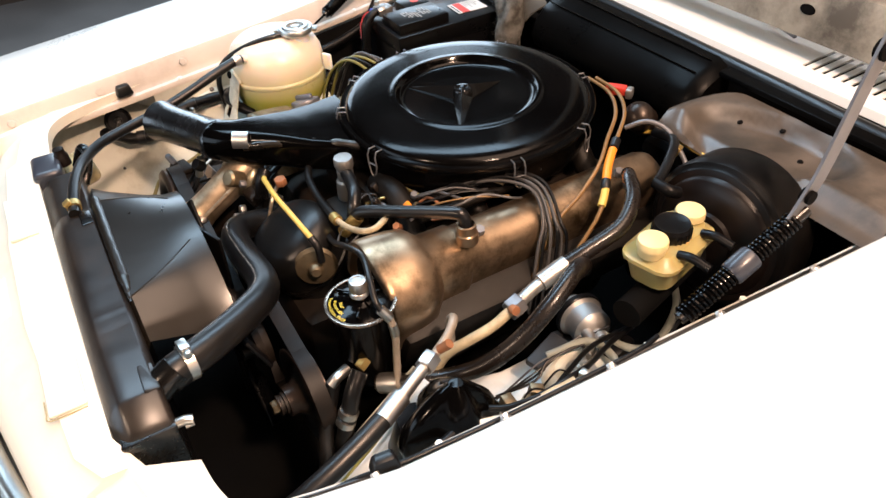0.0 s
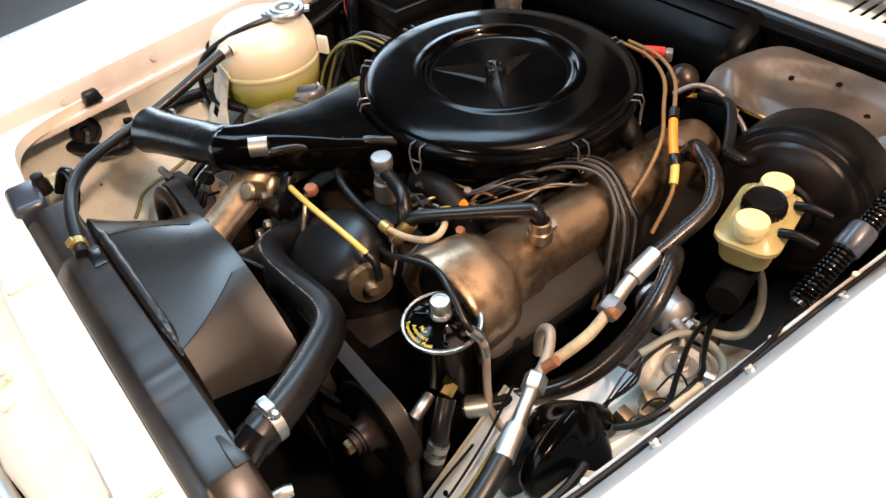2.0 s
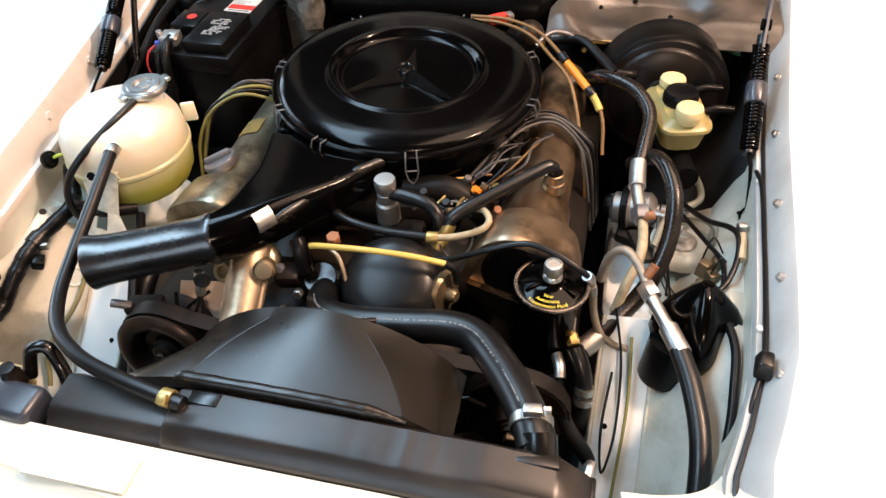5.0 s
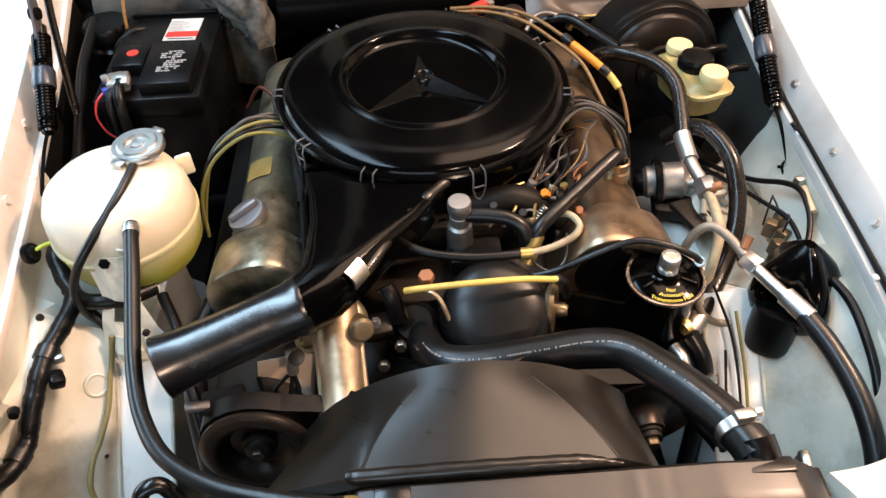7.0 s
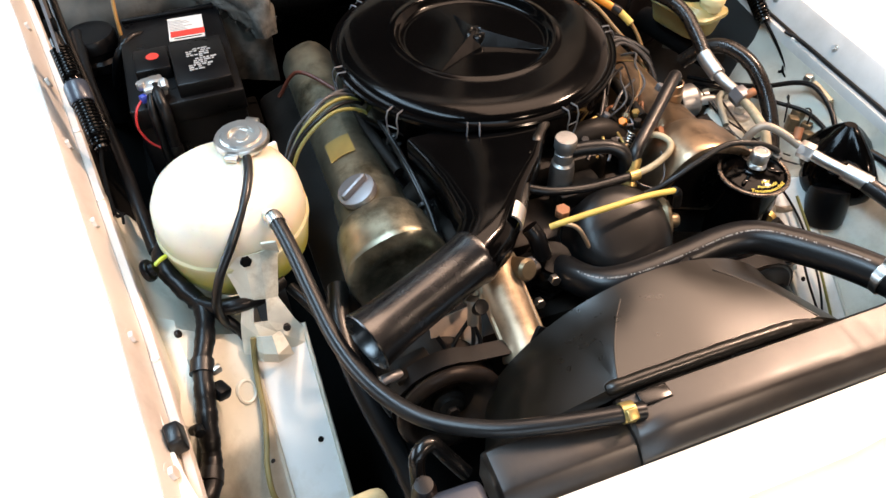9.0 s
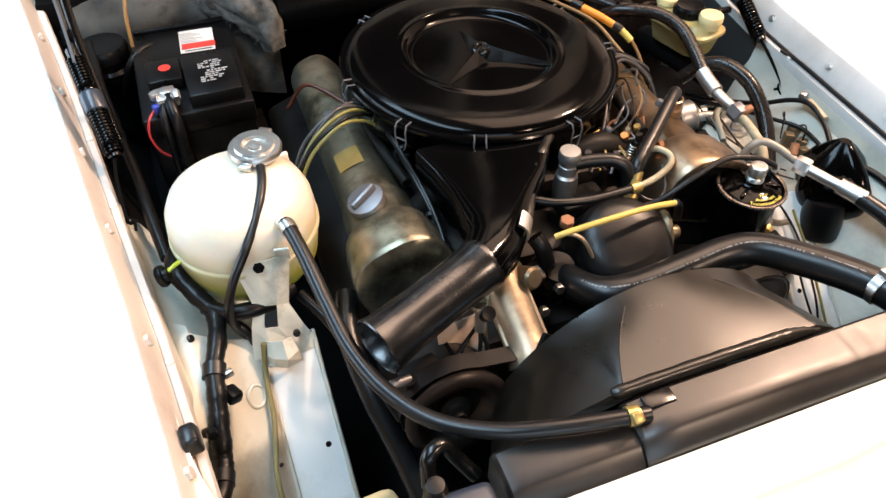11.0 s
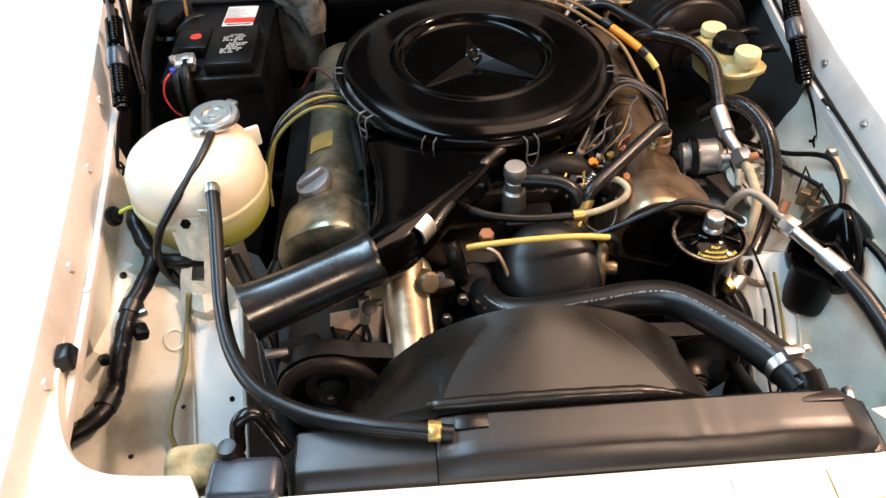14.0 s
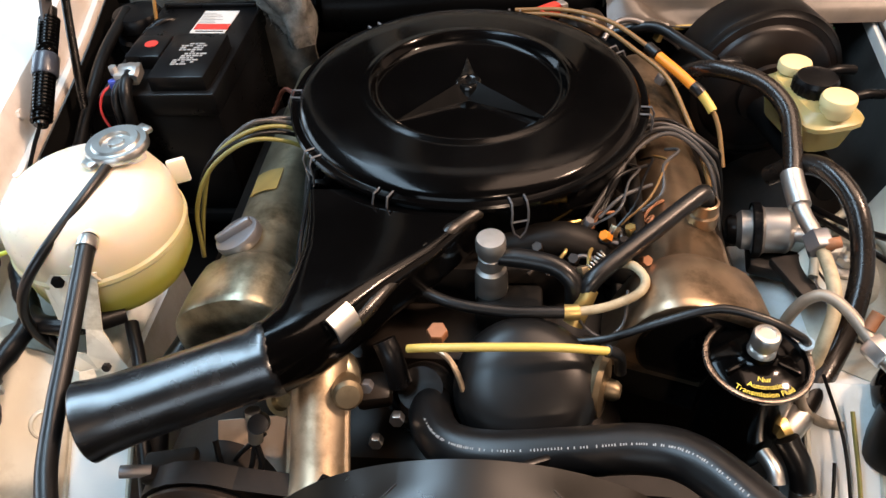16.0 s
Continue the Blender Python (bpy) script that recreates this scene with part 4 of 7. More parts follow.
    part("nipple", tube([(-0.17, -0.415, 0.845), (-0.17, -0.42, 0.83), (-0.172, -0.425, 0.812)], 0.007, 10), CHROME, ob)
    return ob


air_cleaner()


def expansion_tank():
    cx, cy = -0.405, -0.185
    ob = thing("expansion_tank", "milky white coolant expansion tank with green coolant", "coolant tank", (cx, cy, 0.78))
    m = Matrix.Translation((cx, cy, 0))
    part("upper_shell", lathe([(0.0935, 0.845), (0.096, 0.848), (0.096, 0.853), (0.0935, 0.856), (0.0935, 0.872), (0.091, 0.890), (0.083, 0.907), (0.068, 0.919), (0.045, 0.927), (0.018, 0.930), (0.008, 0.928), (0, 0.926)], m, 64), TANK_MAT, ob)
    part("lower_shell", lathe([(0.0935, 0.845), (0.0925, 0.832), (0.089, 0.806), (0.080, 0.790), (0.06, 0.782), (0, 0.78)], m, 64), TANK_MAT, ob, "lower shell, green with coolant")
    part("filler_neck", lathe([(0.024, 0.905), (0.024, 0.934), (0, 0.934)], Matrix.Translation((-0.369, -0.146, 0)), 32), TANK_PLAIN, ob)
    cap = part("cap", lathe([(0.030, 0.929), (0.0335, 0.932), (0.034, 0.937), (0.032, 0.9405), (0.026, 0.9405), (0.024, 0.943), (0.0165, 0.943), (0.0155, 0.939), (0.009, 0.939), (0.008, 0.9415), (0, 0.942)], Matrix.Translation((-0.369, -0.146, 0)), 48), CHROME, ob, "bright pressed metal screw cap")
    for ang in (60, 240):
        a = radians(ang)
        part("ear", box((-0.369 + 0.036 * math.cos(a), -0.146 + 0.036 * math.sin(a), 0.9345), (0.012, 0.018, 0.007), (0, 0, ang), 0.0025), CHROME, cap)
    part("mounting_ear", box((-0.336, -0.104, 0.868), (0.022, 0.007, 0.034), (0, 0, 25), 0.003), TANK_PLAIN, ob)
    part("dimple", lathe([(0.0, 0.0015), (0.006, 0.0015), (0.0075, 0.0)], axis_frame((-0.425, -0.18, 0.9275), (-0.1, 0, 1)), 16), TANK_MAT, ob)
    part("nipple", tube([(-0.372, -0.24, 0.893), (-0.362, -0.262, 0.907), (-0.359, -0.272, 0.908)], 0.0085, 14), TANK_MAT, ob)
    # bracket: a lug on the tank, two legs with an opening between them, and a foot on the rail
    sheet = [[(-0.432, -0.270, 0.868), (-0.405, -0.281, 0.872), (-0.385, -0.281, 0.872), (-0.363, -0.276, 0.872)],
             [(-0.421, -0.293, 0.812), (-0.408, -0.296, 0.810), (-0.393, -0.296, 0.806), (-0.378, -0.293, 0.800)],
             [(-0.430, -0.305, 0.785), (-0.415, -0.308, 0.782), (-0.398, -0.308, 0.778), (-0.366, -0.304, 0.765)],
             [(-0.434, -0.310, 0.765), (-0.412, -0.318, 0.762), (-0.390, -0.314, 0.758), (-0.357, -0.308, 0.745)],
             [(-0.437, -0.320, 0.742), (-0.410, -0.326, 0.736), (-0.390, -0.322, 0.732), (-0.356, -0.320, 0.725)]]
    bm = bmesh.new()
    grid = [[bm.verts.new(p) for p in row] for row in sheet]
    for i in range(4):
        for j in range(3):
            if (i, j) != (1, 1):
                bm.faces.new((grid[i][j], grid[i][j + 1], grid[i + 1][j + 1], grid[i + 1][j]))
    part("bracket", solid(bm, 0.002), BRACKET_WHITE, ob, "bent and stained white sheet-metal bracket", smooth=False)
    fold = [[(-0.424, -0.309, 0.762), (-0.412, -0.322, 0.770), (-0.398, -0.330, 0.776), (-0.386, -0.323, 0.772)],
            [(-0.428, -0.318, 0.748), (-0.413, -0.336, 0.753), (-0.397, -0.346, 0.757), (-0.381, -0.334, 0.754)],
            [(-0.430, -0.326, 0.737), (-0.415, -0.335, 0.735), (-0.399, -0.341, 0.733), (-0.378, -0.333, 0.731)]]
    part("bent_flap", solid(loft(fold, close_ring=False), 0.0018), BRACKET_WHITE, ob, "crumpled stained flap", smooth=False)
    part("tab", box((-0.372, -0.279, 0.874), (0.018, 0.003, 0.03), (20, 0, -10), 0.001), BRACKET_WHITE, ob)
    part("bolt", hexagon((-0.378, -0.315, 0.765), (0, -1, 0.4), 0.005, 0.006), BROWN_IRON, ob)
    part("bolt", hexagon((-0.403, -0.284, 0.866), (0, -1, 0.2), 0.007, 0.006), BLACK_DULL, ob)
    return ob


expansion_tank()


def battery():
    ob = thing("battery", "black car battery with a white and red label", "battery", (-0.425, 0.20, 0.66))
    part("case", box((-0.426, 0.195, 0.748), (0.16, 0.262, 0.175), bevel=0.006), BLACK_PLASTIC, ob)
    part("lid", box((-0.426, 0.195, 0.85), (0.165, 0.268, 0.036), bevel=0.004), BLACK_PLASTIC, ob)
    block = part("lid_block", box((-0.395, 0.13, 0.8765), (0.08, 0.12, 0.026), bevel=0.003), BLACK_PLASTIC, ob)
    part("lid_block", box((-0.4635, 0.159, 0.8755), (0.052, 0.062, 0.026), bevel=0.003), BLACK_PLASTIC, ob)
    part("rib", box((-0.426, 0.318, 0.871), (0.15, 0.008, 0.008), bevel=0.002), BLACK_PLASTIC, ob)
    lab = part("label", box((-0.403, 0.265, 0.8690), (0.056, 0.072, 0.001), (0, 0, -3), bevel=0), LABEL_WHITE, ob, "white paper label with a red stripe", smooth=False)
    part("stripe", box((-0.402, 0.248, 0.8699), (0.054, 0.017, 0.0008), (0, 0, -3), bevel=0), LABEL_RED, lab, smooth=False)
    rnd = random.Random(7)
    for k in range(7):
        w = 0.02 + 0.026 * rnd.random()
        part("print_bar", box((-0.429 + w / 2 + 0.001 * (k % 2), 0.262 + k * 0.005, 0.8698), (w, 0.0016, 0.0006), (0, 0, -3), bevel=0), PALE_PRINT, lab, smooth=False)
    part("print_bar", box((-0.403, 0.234, 0.8698), (0.044, 0.0022, 0.0006), (0, 0, -3), bevel=0), BLACK_PLASTIC, lab, smooth=False)
    # a worn block of white print that cannot be read
    for k in range(11):
        x = -0.412
        while x < -0.375 - 0.006 * abs(k - 5) / 5:
            w = 0.003 + 0.007 * rnd.random()
            if rnd.random() < 0.72:
                part("print_bar", box((x + w / 2, 0.103 + k * 0.0056, 0.8899), (w, 0.0028 + 0.001 * rnd.random(), 0.0005), (0, 0, 0), bevel=0), WHITE_PRINT, block, smooth=False)
            x += w + 0.0016
    part("mark", lathe([(0, 0.0008), (0.0095, 0.0008), (0.0095, 0)], Matrix.Translation((-0.461, 0.163, 0.8885)), 20), LABEL_RED, ob, "round red mark")
    bm = box((-0.467, 0.088, 0.884), (0.032, 0.034, 0.018), (0, 0, 8), 0.003)
    lathe([(0, 0.0), (0.0125, 0.0), (0.012, 0.016), (0.009, 0.018), (0, 0.018)], Matrix.Translation((-0.466, 0.094, 0.876)), 20, bm)
    hexagon((-0.483, 0.082, 0.894), (0, 0, 1), 0.006, 0.012, bm)
    hexagon((-0.452, 0.078, 0.892), (0, 1, 0.3), 0.006, 0.016, bm)
    part("terminal", bm, ALUMINIUM, ob, "corroded metal cable clamp")
    return ob


battery()


def brake_booster():
    ob = thing("brake_booster", "round black brake servo drum on the firewall", "brake booster", (0.425, 0.25, 0.67))
    m = axis_frame((0.405, 0.262, 0.785), (0.12, -1, 0.10))
    part("rear_shell", lathe([(0.08, 0.0), (0.112, 0.004), (0.116, 0.012), (0.116, 0.07), (0.113, 0.078), (0.106, 0.081), (0.104, 0.084)], m, 64), BOOSTER_BLACK, ob)
    part("front_shell", lathe([(0.106, 0.078), (0.104, 0.083), (0.098, 0.0845), (0.094, 0.085), (0.092, 0.089), (0.088, 0.093), (0.06, 0.099), (0.045, 0.101), (0.043, 0.108), (0.03, 0.111), (0.0, 0.112)], m, 64), BOOSTER_FACE, ob)
    part("valve", tube([(0.36, 0.155, 0.85), (0.355, 0.14, 0.857), (0.33, 0.135, 0.86)], 0.009, 12), BLACK_PLASTIC, ob)
    return ob


brake_booster()


def brake_reservoir():
    ob = thing("brake_reservoir", "yellowed brake fluid reservoir with two cream caps", "brake reservoir", (0.432, 0.07, 0.78))
    d = Vector((-0.025, 0.094, 0)).normalized()
    s = Vector((d.y, -d.x, 0))
    c = Vector((0.434, 0.066, 0))
    def ring(z, hl, hw, r):
        return rounded_ring(c + Vector((0, 0, z)), d, s, hl, hw, r, 4)
    part("body", loft([ring(0.798, 0.040, 0.022, 0.018), ring(0.806, 0.054, 0.031, 0.02), ring(0.838, 0.062, 0.036, 0.022), ring(0.843, 0.067, 0.041, 0.022), ring(0.849, 0.067, 0.041, 0.022), ring(0.853, 0.061, 0.035, 0.02), ring(0.862, 0.055, 0.029, 0.02)]), RESERVOIR_MAT, ob)
    for k, cap_z in ((-0.048, 0.883), (0.048, 0.876)):
        p = c + d * k
        part("cap", lathe([(0.017, cap_z - 0.026), (0.0182, cap_z - 0.024), (0.0185, cap_z - 0.013), (0.0208, cap_z - 0.012), (0.0208, cap_z - 0.004), (0.0195, cap_z - 0.001), (0.017, cap_z), (0, cap_z + 0.0005)], Matrix.Translation((p.x, p.y, 0)), 32), CREAM_CAP, ob, "cream plastic screw cap")
    rows = []
    for z, r, k in ((0.852, 0.024, 0), (0.86, 0.026, 0), (0.861, 0.0265, 0.0011), (0.875, 0.0265, 0.0011), (0.876, 0.026, 0), (0.881, 0.024, 0), (0.8795, 0.02, 0), (0.8795, 0.004, 0)):
        rows.append([(c.x + (r + k * (-1) ** q) * math.cos(math.pi * q / 24), c.y + (r + k * (-1) ** q) * math.sin(math.pi * q / 24), z) for q in range(48)])
    bm = loft(rows)
    part("float_switch", bm, BLACK_PLASTIC, ob, "ribbed black plastic switch cap")
    for k in (-0.03, 0.03):
        part("plug", tube([c + d * k + s * 0.03 + Vector((0, 0, 0.86)), c + d * k + s * 0.05 + Vector((0, 0, 0.864)), c + d * k + s * 0.075 + Vector((0, 0, 0.86))], 0.0065, 10), BLACK_PLASTIC, ob)
    part("master_cylinder", tube([c - d * 0.09 + Vector((0, 0, 0.775)), c + Vector((0, 0, 0.775)), c + d * 0.12 + Vector((0, 0, 0.778))], 0.022, 20), BLACK_DULL, ob)
    return ob


brake_reservoir()


def steering_reservoir():
    c = Vector((0.283, -0.334, 0))
    ob = thing("steering_reservoir", "glossy black power steering fluid can with yellow lettering", "fluid reservoir", (c.x, c.y, 0.69))
    m = Matrix.Translation(c)
    part("can", lathe([(0, 0.69), (0.0344, 0.69), (0.0396, 0.70), (0.0413, 0.72), (0.0413, 0.815), (0.0430, 0.822), (0.0439, 0.826)], m, 48), BLACK_GLOSS, ob)
    lid = part("lid", lathe([(0.0439, 0.824), (0.0469, 0.8245), (0.0477, 0.827), (0.0469, 0.8295), (0.0430, 0.8295), (0.0417, 0.8275), (0.0387, 0.829), (0.0258, 0.8325), (0.018, 0.834), (0.0145, 0.837), (0.0135, 0.842), (0, 0.842)], m, 64), BLACK_GLOSS, ob)
    part("rim", lathe([(0.0443, 0.8298), (0.0460, 0.8306), (0.0483, 0.8302), (0.0492, 0.828), (0.0483, 0.8255), (0.0451, 0.8275)], m, 64, closed=True), RIM_METAL, lid, "worn metal rim")
    for k in range(3):
        a = radians(90 + 120 * k)
        box_c = c + Vector((0.027 * math.cos(a), 0.027 * math.sin(a), 0.8335))
        part("rib", box(box_c, (0.022, 0.005, 0.004), (0, 5, math.degrees(a)), 0.0015), BLACK_GLOSS, lid)
    part("wing_nut", lathe([(0.0135, 0.838), (0.0125, 0.846), (0.0105, 0.848), (0.0105, 0.851), (0.0122, 0.852), (0.0122, 0.863), (0.0108, 0.8655), (0.0075, 0.866), (0.007, 0.8648), (0, 0.8648)], m, 28), CHROME, lid, "bright knurled nut")
    for word, r, size in (("Nur", 0.0245, 0.0068), ("Automatic", 0.0315, 0.0068), ("Transmission Fluid", 0.0385, 0.0068)):
        def bend(x, y, r=r):
            rr = r - y + 0.004
            a = -math.pi / 2 + x / r - 0.05
            z = 0.8352 - max(0, rr - 0.016) * 0.22
            return Vector((c.x + rr * math.cos(a), c.y + rr * math.sin(a), z))
        part("lettering", text_mesh(word, size, bend), YELLOW_PRINT, lid, "yellow lettering", smooth=False)
    part("outlet", tube([(0.30, -0.375, 0.735), (0.306, -0.392, 0.735), (0.308, -0.405, 0.728)], 0.008, 12), CHROME, ob)
    return ob


steering_reservoir()


def radiator():
    ob = thing("radiator", "black radiator with a dented top tank", "radiator", (0.06, -0.63, 0.45))
    def ring(x, z, drop=0.0, hw=0.0325):
        y = -0.630
        return [(x, y - hw, z - 0.05), (x, y - hw, z - 0.02), (x, y - hw + 0.002, z - 0.016), (x, y - hw + 0.015, z - 0.0025), (x, y - hw + 0.02, z - drop), (x, y, z + 0.0008 - 1.6 * drop), (x, y + hw - 0.006, z + 0.001 - drop * 0.4), (x, y + hw - 0.002, z - 0.0025), (x, y + hw, z - 0.007), (x, y + hw, z - 0.05)]
    rnd = random.Random(8)
    part("top_tank", loft([ring(-0.092, 0.864), ring(-0.088, 0.868), ring(-0.05, 0.872), ring(0.1, 0.872)] + [ring(0.11 + 0.008 * k, 0.8715 - 0.0002 * rnd.random() - 0.00004 * k, 0.0016 * rnd.random() * math.sin(math.pi * k / 18)) for k in range(19)] + [ring(0.29, 0.868), ring(0.318, 0.8665), ring(0.324, 0.865), ring(0.349, 0.846), ring(0.353, 0.842), ring(0.357, 0.835)]), RADIATOR_BLACK, ob)
    part("side_tank", loft([ring(-0.235, 0.852), ring(-0.232, 0.857), ring(-0.22, 0.859), ring(-0.093, 0.859)]), RADIATOR_BLACK, ob)
    part("core", box((0.06, -0.63, 0.63), (0.58, 0.052, 0.37), bevel=0.003), BLACK_DULL, ob)
    part("bracket", box((-0.056, -0.612, 0.873), (0.034, 0.016, 0.004), bevel=0.0012), BLACK_SATIN, ob)
    part("hose_neck", tube([(0.302, -0.609, 0.840), (0.300, -0.592, 0.852), (0.297, -0.575, 0.860)], 0.0195, 20), BLACK_SATIN, ob)
    part("saddle", box((0.30, -0.607, 0.865), (0.046, 0.018, 0.008), (-14, 0, 0), 0.003), RADIATOR_BLACK, ob)
    part("end_plate", box((0.3355, -0.6285, 0.785), (0.05, 0.062, 0.105), bevel=0.003), BLACK_SATIN, ob)
    part("drain_tap", tube([(0.35, -0.60, 0.83), (0.352, -0.588, 0.832), (0.354, -0.58, 0.83)], 0.006, 10), CHROME, ob)
    part("bolt", hexagon((0.352, -0.585, 0.825), (0, 1, 0), 0.006, 0.01), CHROME, ob)
    return ob


radiator()


def fan_shroud():
    ob = thing("fan_shroud", "black sheet fan shroud with a curved back edge", "fan shroud", (0.03, -0.55, 0.5))
    # the back ring is a circle; the front edge lies flat along the radiator
    cx, cz, r = 0.03, 0.672, 0.214
    corner = {"r": (0.158, 0.875), "l": (-0.085, 0.878)}
    right = [(37, 0.208, 0.835), (48, 0.195, 0.853), (58, 0.160, 0.874), (74, 0.158, 0.875)]
    left = [(106, -0.085, 0.878), (122, -0.085, 0.878), (132, -0.155, 0.858), (142, -0.19, 0.842), (153, -0.215, 0.79), (172, -0.225, 0.70)]
    middle = [(74, 0.158, 0.875), (90, 0.024, 0.881), (106, -0.085, 0.878)]
    for name, table in (("top_sheet", middle), ("side_sheet", right), ("side_sheet", left)):
        a0, a1 = table[0][0], table[-1][0]
        n = int((a1 - a0) / 2)
        rows = [[] for _ in range(8)]
        for k in range(n + 1):
            ang = a0 + (a1 - a0) * k / n
            a = radians(ang)
            fx, fz = lerp_table(table, ang)
            rows[0].append((fx, -0.598, fz - 0.012))
            for i in range(6):
                q = i / 5
                w = abs(ang - 90) / 16 if name == "top_sheet" else max(0, 1 - (abs(ang - 90) - 16) / 30)
                bulge = 4 * q * (1 - q) * w
                rows[1 + i].append((fx + (cx + r * math.cos(a) - fx) * q + 0.006 * bulge * math.copysign(1, 90 - ang), -0.592 + 0.095 * q, fz + (cz + r * math.sin(a) - fz) * q + 0.001 * bulge))
            rows[7].append((cx + r * math.cos(a), -0.478, cz + r * math.sin(a) - 0.001))
        part(name, solid(loft(rows, close_ring=False), 0.002), SHROUD_BLACK, ob)
    # worn bright edges along the creases
    for ang, (fx, fz) in ((74, corner["r"]), (106, corner["l"])):
        e = Vector((cx + r * math.cos(radians(ang)), -0.497, cz + r * math.sin(radians(ang))))
        s = Vector((fx, -0.592, fz))
        part("crease", sweep([s.lerp(e, q / 10) + Vector((0.024 * (q / 10) * (1 - q / 10) * math.copysign(1, 90 - ang), 0, 0.0006)) for q in range(11)], 0.0008, 6), SHROUD_BLACK, ob)
    part("ridge", tube([(-0.092, -0.590, 0.872), (-0.085, -0.592, 0.876), (0.02, -0.593, 0.879), (0.10, -0.593, 0.877), (0.135, -0.593, 0.874), (0.162, -0.595, 0.869)], [0.002 + 0.0052 * min(1.0, i / 6, (40 - i) / 12) + 0.0004 * math.sin(i * 1.9) for i in range(41)], 12), SHROUD_BLACK, ob, "glossy rolled front edge")
    # fan blades behind the shroud
    for k in range(6):
        a = 60 * k + 20
        part("fan_blade", box((cx + 0.11 * math.cos(radians(a)), -0.47, cz + 0.11 * math.sin(radians(a))), (0.17, 0.006, 0.055), (25, -a, 0), 0.002), BLACK_PLASTIC, ob)
    return ob


fan_shroud()


def clamp_band(name, centre, axis, r, parent, width=0.013):
    m = axis_frame(centre, axis)
    bm = lathe([(r, -width / 2), (r + 0.0016, -width / 2 + 0.0008), (r + 0.0016, width / 2 - 0.0008), (r, width / 2)], m, 28)
    ob = part(name, bm, CHROME, parent, "bright steel hose clamp")
    p = m @ Vector((0, r + 0.005, 0))
    bm = box((0, 0, 0), (0.02, 0.01, 0.012), bevel=0.002)
    bmesh.ops.transform(bm, matrix=m @ pose(0.0, r + 0.004, 0, 0, 0, 0), verts=bm.verts)
    hexagon(m @ Vector((0.015, r + 0.004, 0)), m.to_3x3() @ Vector((1, 0, 0)), 0.005, 0.008, bm)
    part("clamp_screw", bm, CHROME, ob)
    return ob


def radiator_hose():
    ob = thing("radiator_hose", "thick black upper radiator hose with white print", "hose", (0.15, -0.45, 0.8))
    pts = [(-0.022, -0.356, 0.778), (-0.015, -0.392, 0.792), (0.004, -0.419, 0.802), (0.045, -0.43, 0.809), (0.11, -0.43, 0.818), (0.168, -0.43, 0.827), (0.207, -0.444, 0.834), (0.243, -0.486, 0.842), (0.272, -0.53, 0.849), (0.291, -0.568, 0.853), (0.298, -0.588, 0.852)]
    path = spline(pts, 8)
    part("hose", sweep(path, 0.0215, 24), RUBBER, ob)
    rnd = random.Random(3)
    # runs of unreadable print along the hose
    bars = bmesh.new()
    for i in range(10, len(path) - 14):
        t = (path[i + 1] - path[i]).normalized()
        side = t.cross(Vector((0, 0, 1))).normalized()
        up = side.cross(t)
        for q in range(3):
            if rnd.random() < 0.3:
                continue
            p = path[i].lerp(path[i + 1], q / 3)
            nrm = (up * 0.93 - side * -0.36).normalized()
            p = p + nrm * 0.0216
            ln, w = 0.0011, 0.0013 + 0.0012 * rnd.random()
            across = nrm.cross(t)
            v = [bars.verts.new(p + t * a * ln / 2 + across * b * w / 2 + nrm * 0.0003) for a, b in ((-1, -1), (1, -1), (1, 1), (-1, 1))]
            bars.faces.new(v)
    part("print", bars, WHITE_PRINT, ob, "row of worn white print", smooth=False)
    clamp_band("clamp", (0.288, -0.561, 0.853), (0.15, -0.95, 0.05), 0.0218, ob)
    return ob


radiator_hose()


def hose_thing(name, label, pts, r, mat=RUBBER, category="hose", seg=12, steps=8, group=""):
    ob = part(name, tube(pts, r, seg, steps), mat)
    return tagged(ob, label, category, group)


# overflow hose from the cap down the side of the tank
hose_thing("overflow_hose", "thin black overflow hose across the coolant tank", [(-0.372, -0.160, 0.934), (-0.369, -0.175, 0.932), (-0.374, -0.21, 0.929), (-0.388, -0.245, 0.918), (-0.412, -0.278, 0.895), (-0.433, -0.293, 0.868), (-0.446, -0.299, 0.838), (-0.45, -0.299, 0.81), (-0.447, -0.296, 0.785), (-0.438, -0.29, 0.755)], 0.0056)


def canister():
    """Round black pump housing with a domed head."""
    ob = thing("pump_housing", "round black pump housing with a domed head", "pump", (0.065, -0.34, 0.7))
    m = axis_frame((0.071, -0.316, 0.735), (0, -0.5, 0.87))
    part("dome", lathe([(0.070, -0.02), (0.070, 0.066), (0.0685, 0.081), (0.062, 0.093), (0.048, 0.1005), (0.03, 0.1035), (0, 0.104)], m, 56), PUMP_BLACK, ob)
    part("collar", lathe([(0.07, 0.02), (0.0725, 0.022), (0.0725, 0.03), (0.07, 0.032)], m, 56), BLACK_SATIN, ob)
    m2 = axis_frame((0.108, -0.333, 0.79), (1, -0.35, 0.1))
    part("valve_disc", lathe([(0.012, -0.01), (0.012, 0.03), (0.030, 0.030), (0.033, 0.036), (0.029, 0.041), (0.011, 0.043), (0.010, 0.052), (0.007, 0.056), (0, 0.056)], m2, 32), VALVE_TAN, ob, "tarnished tan metal vacuum valve")
    return ob


canister()


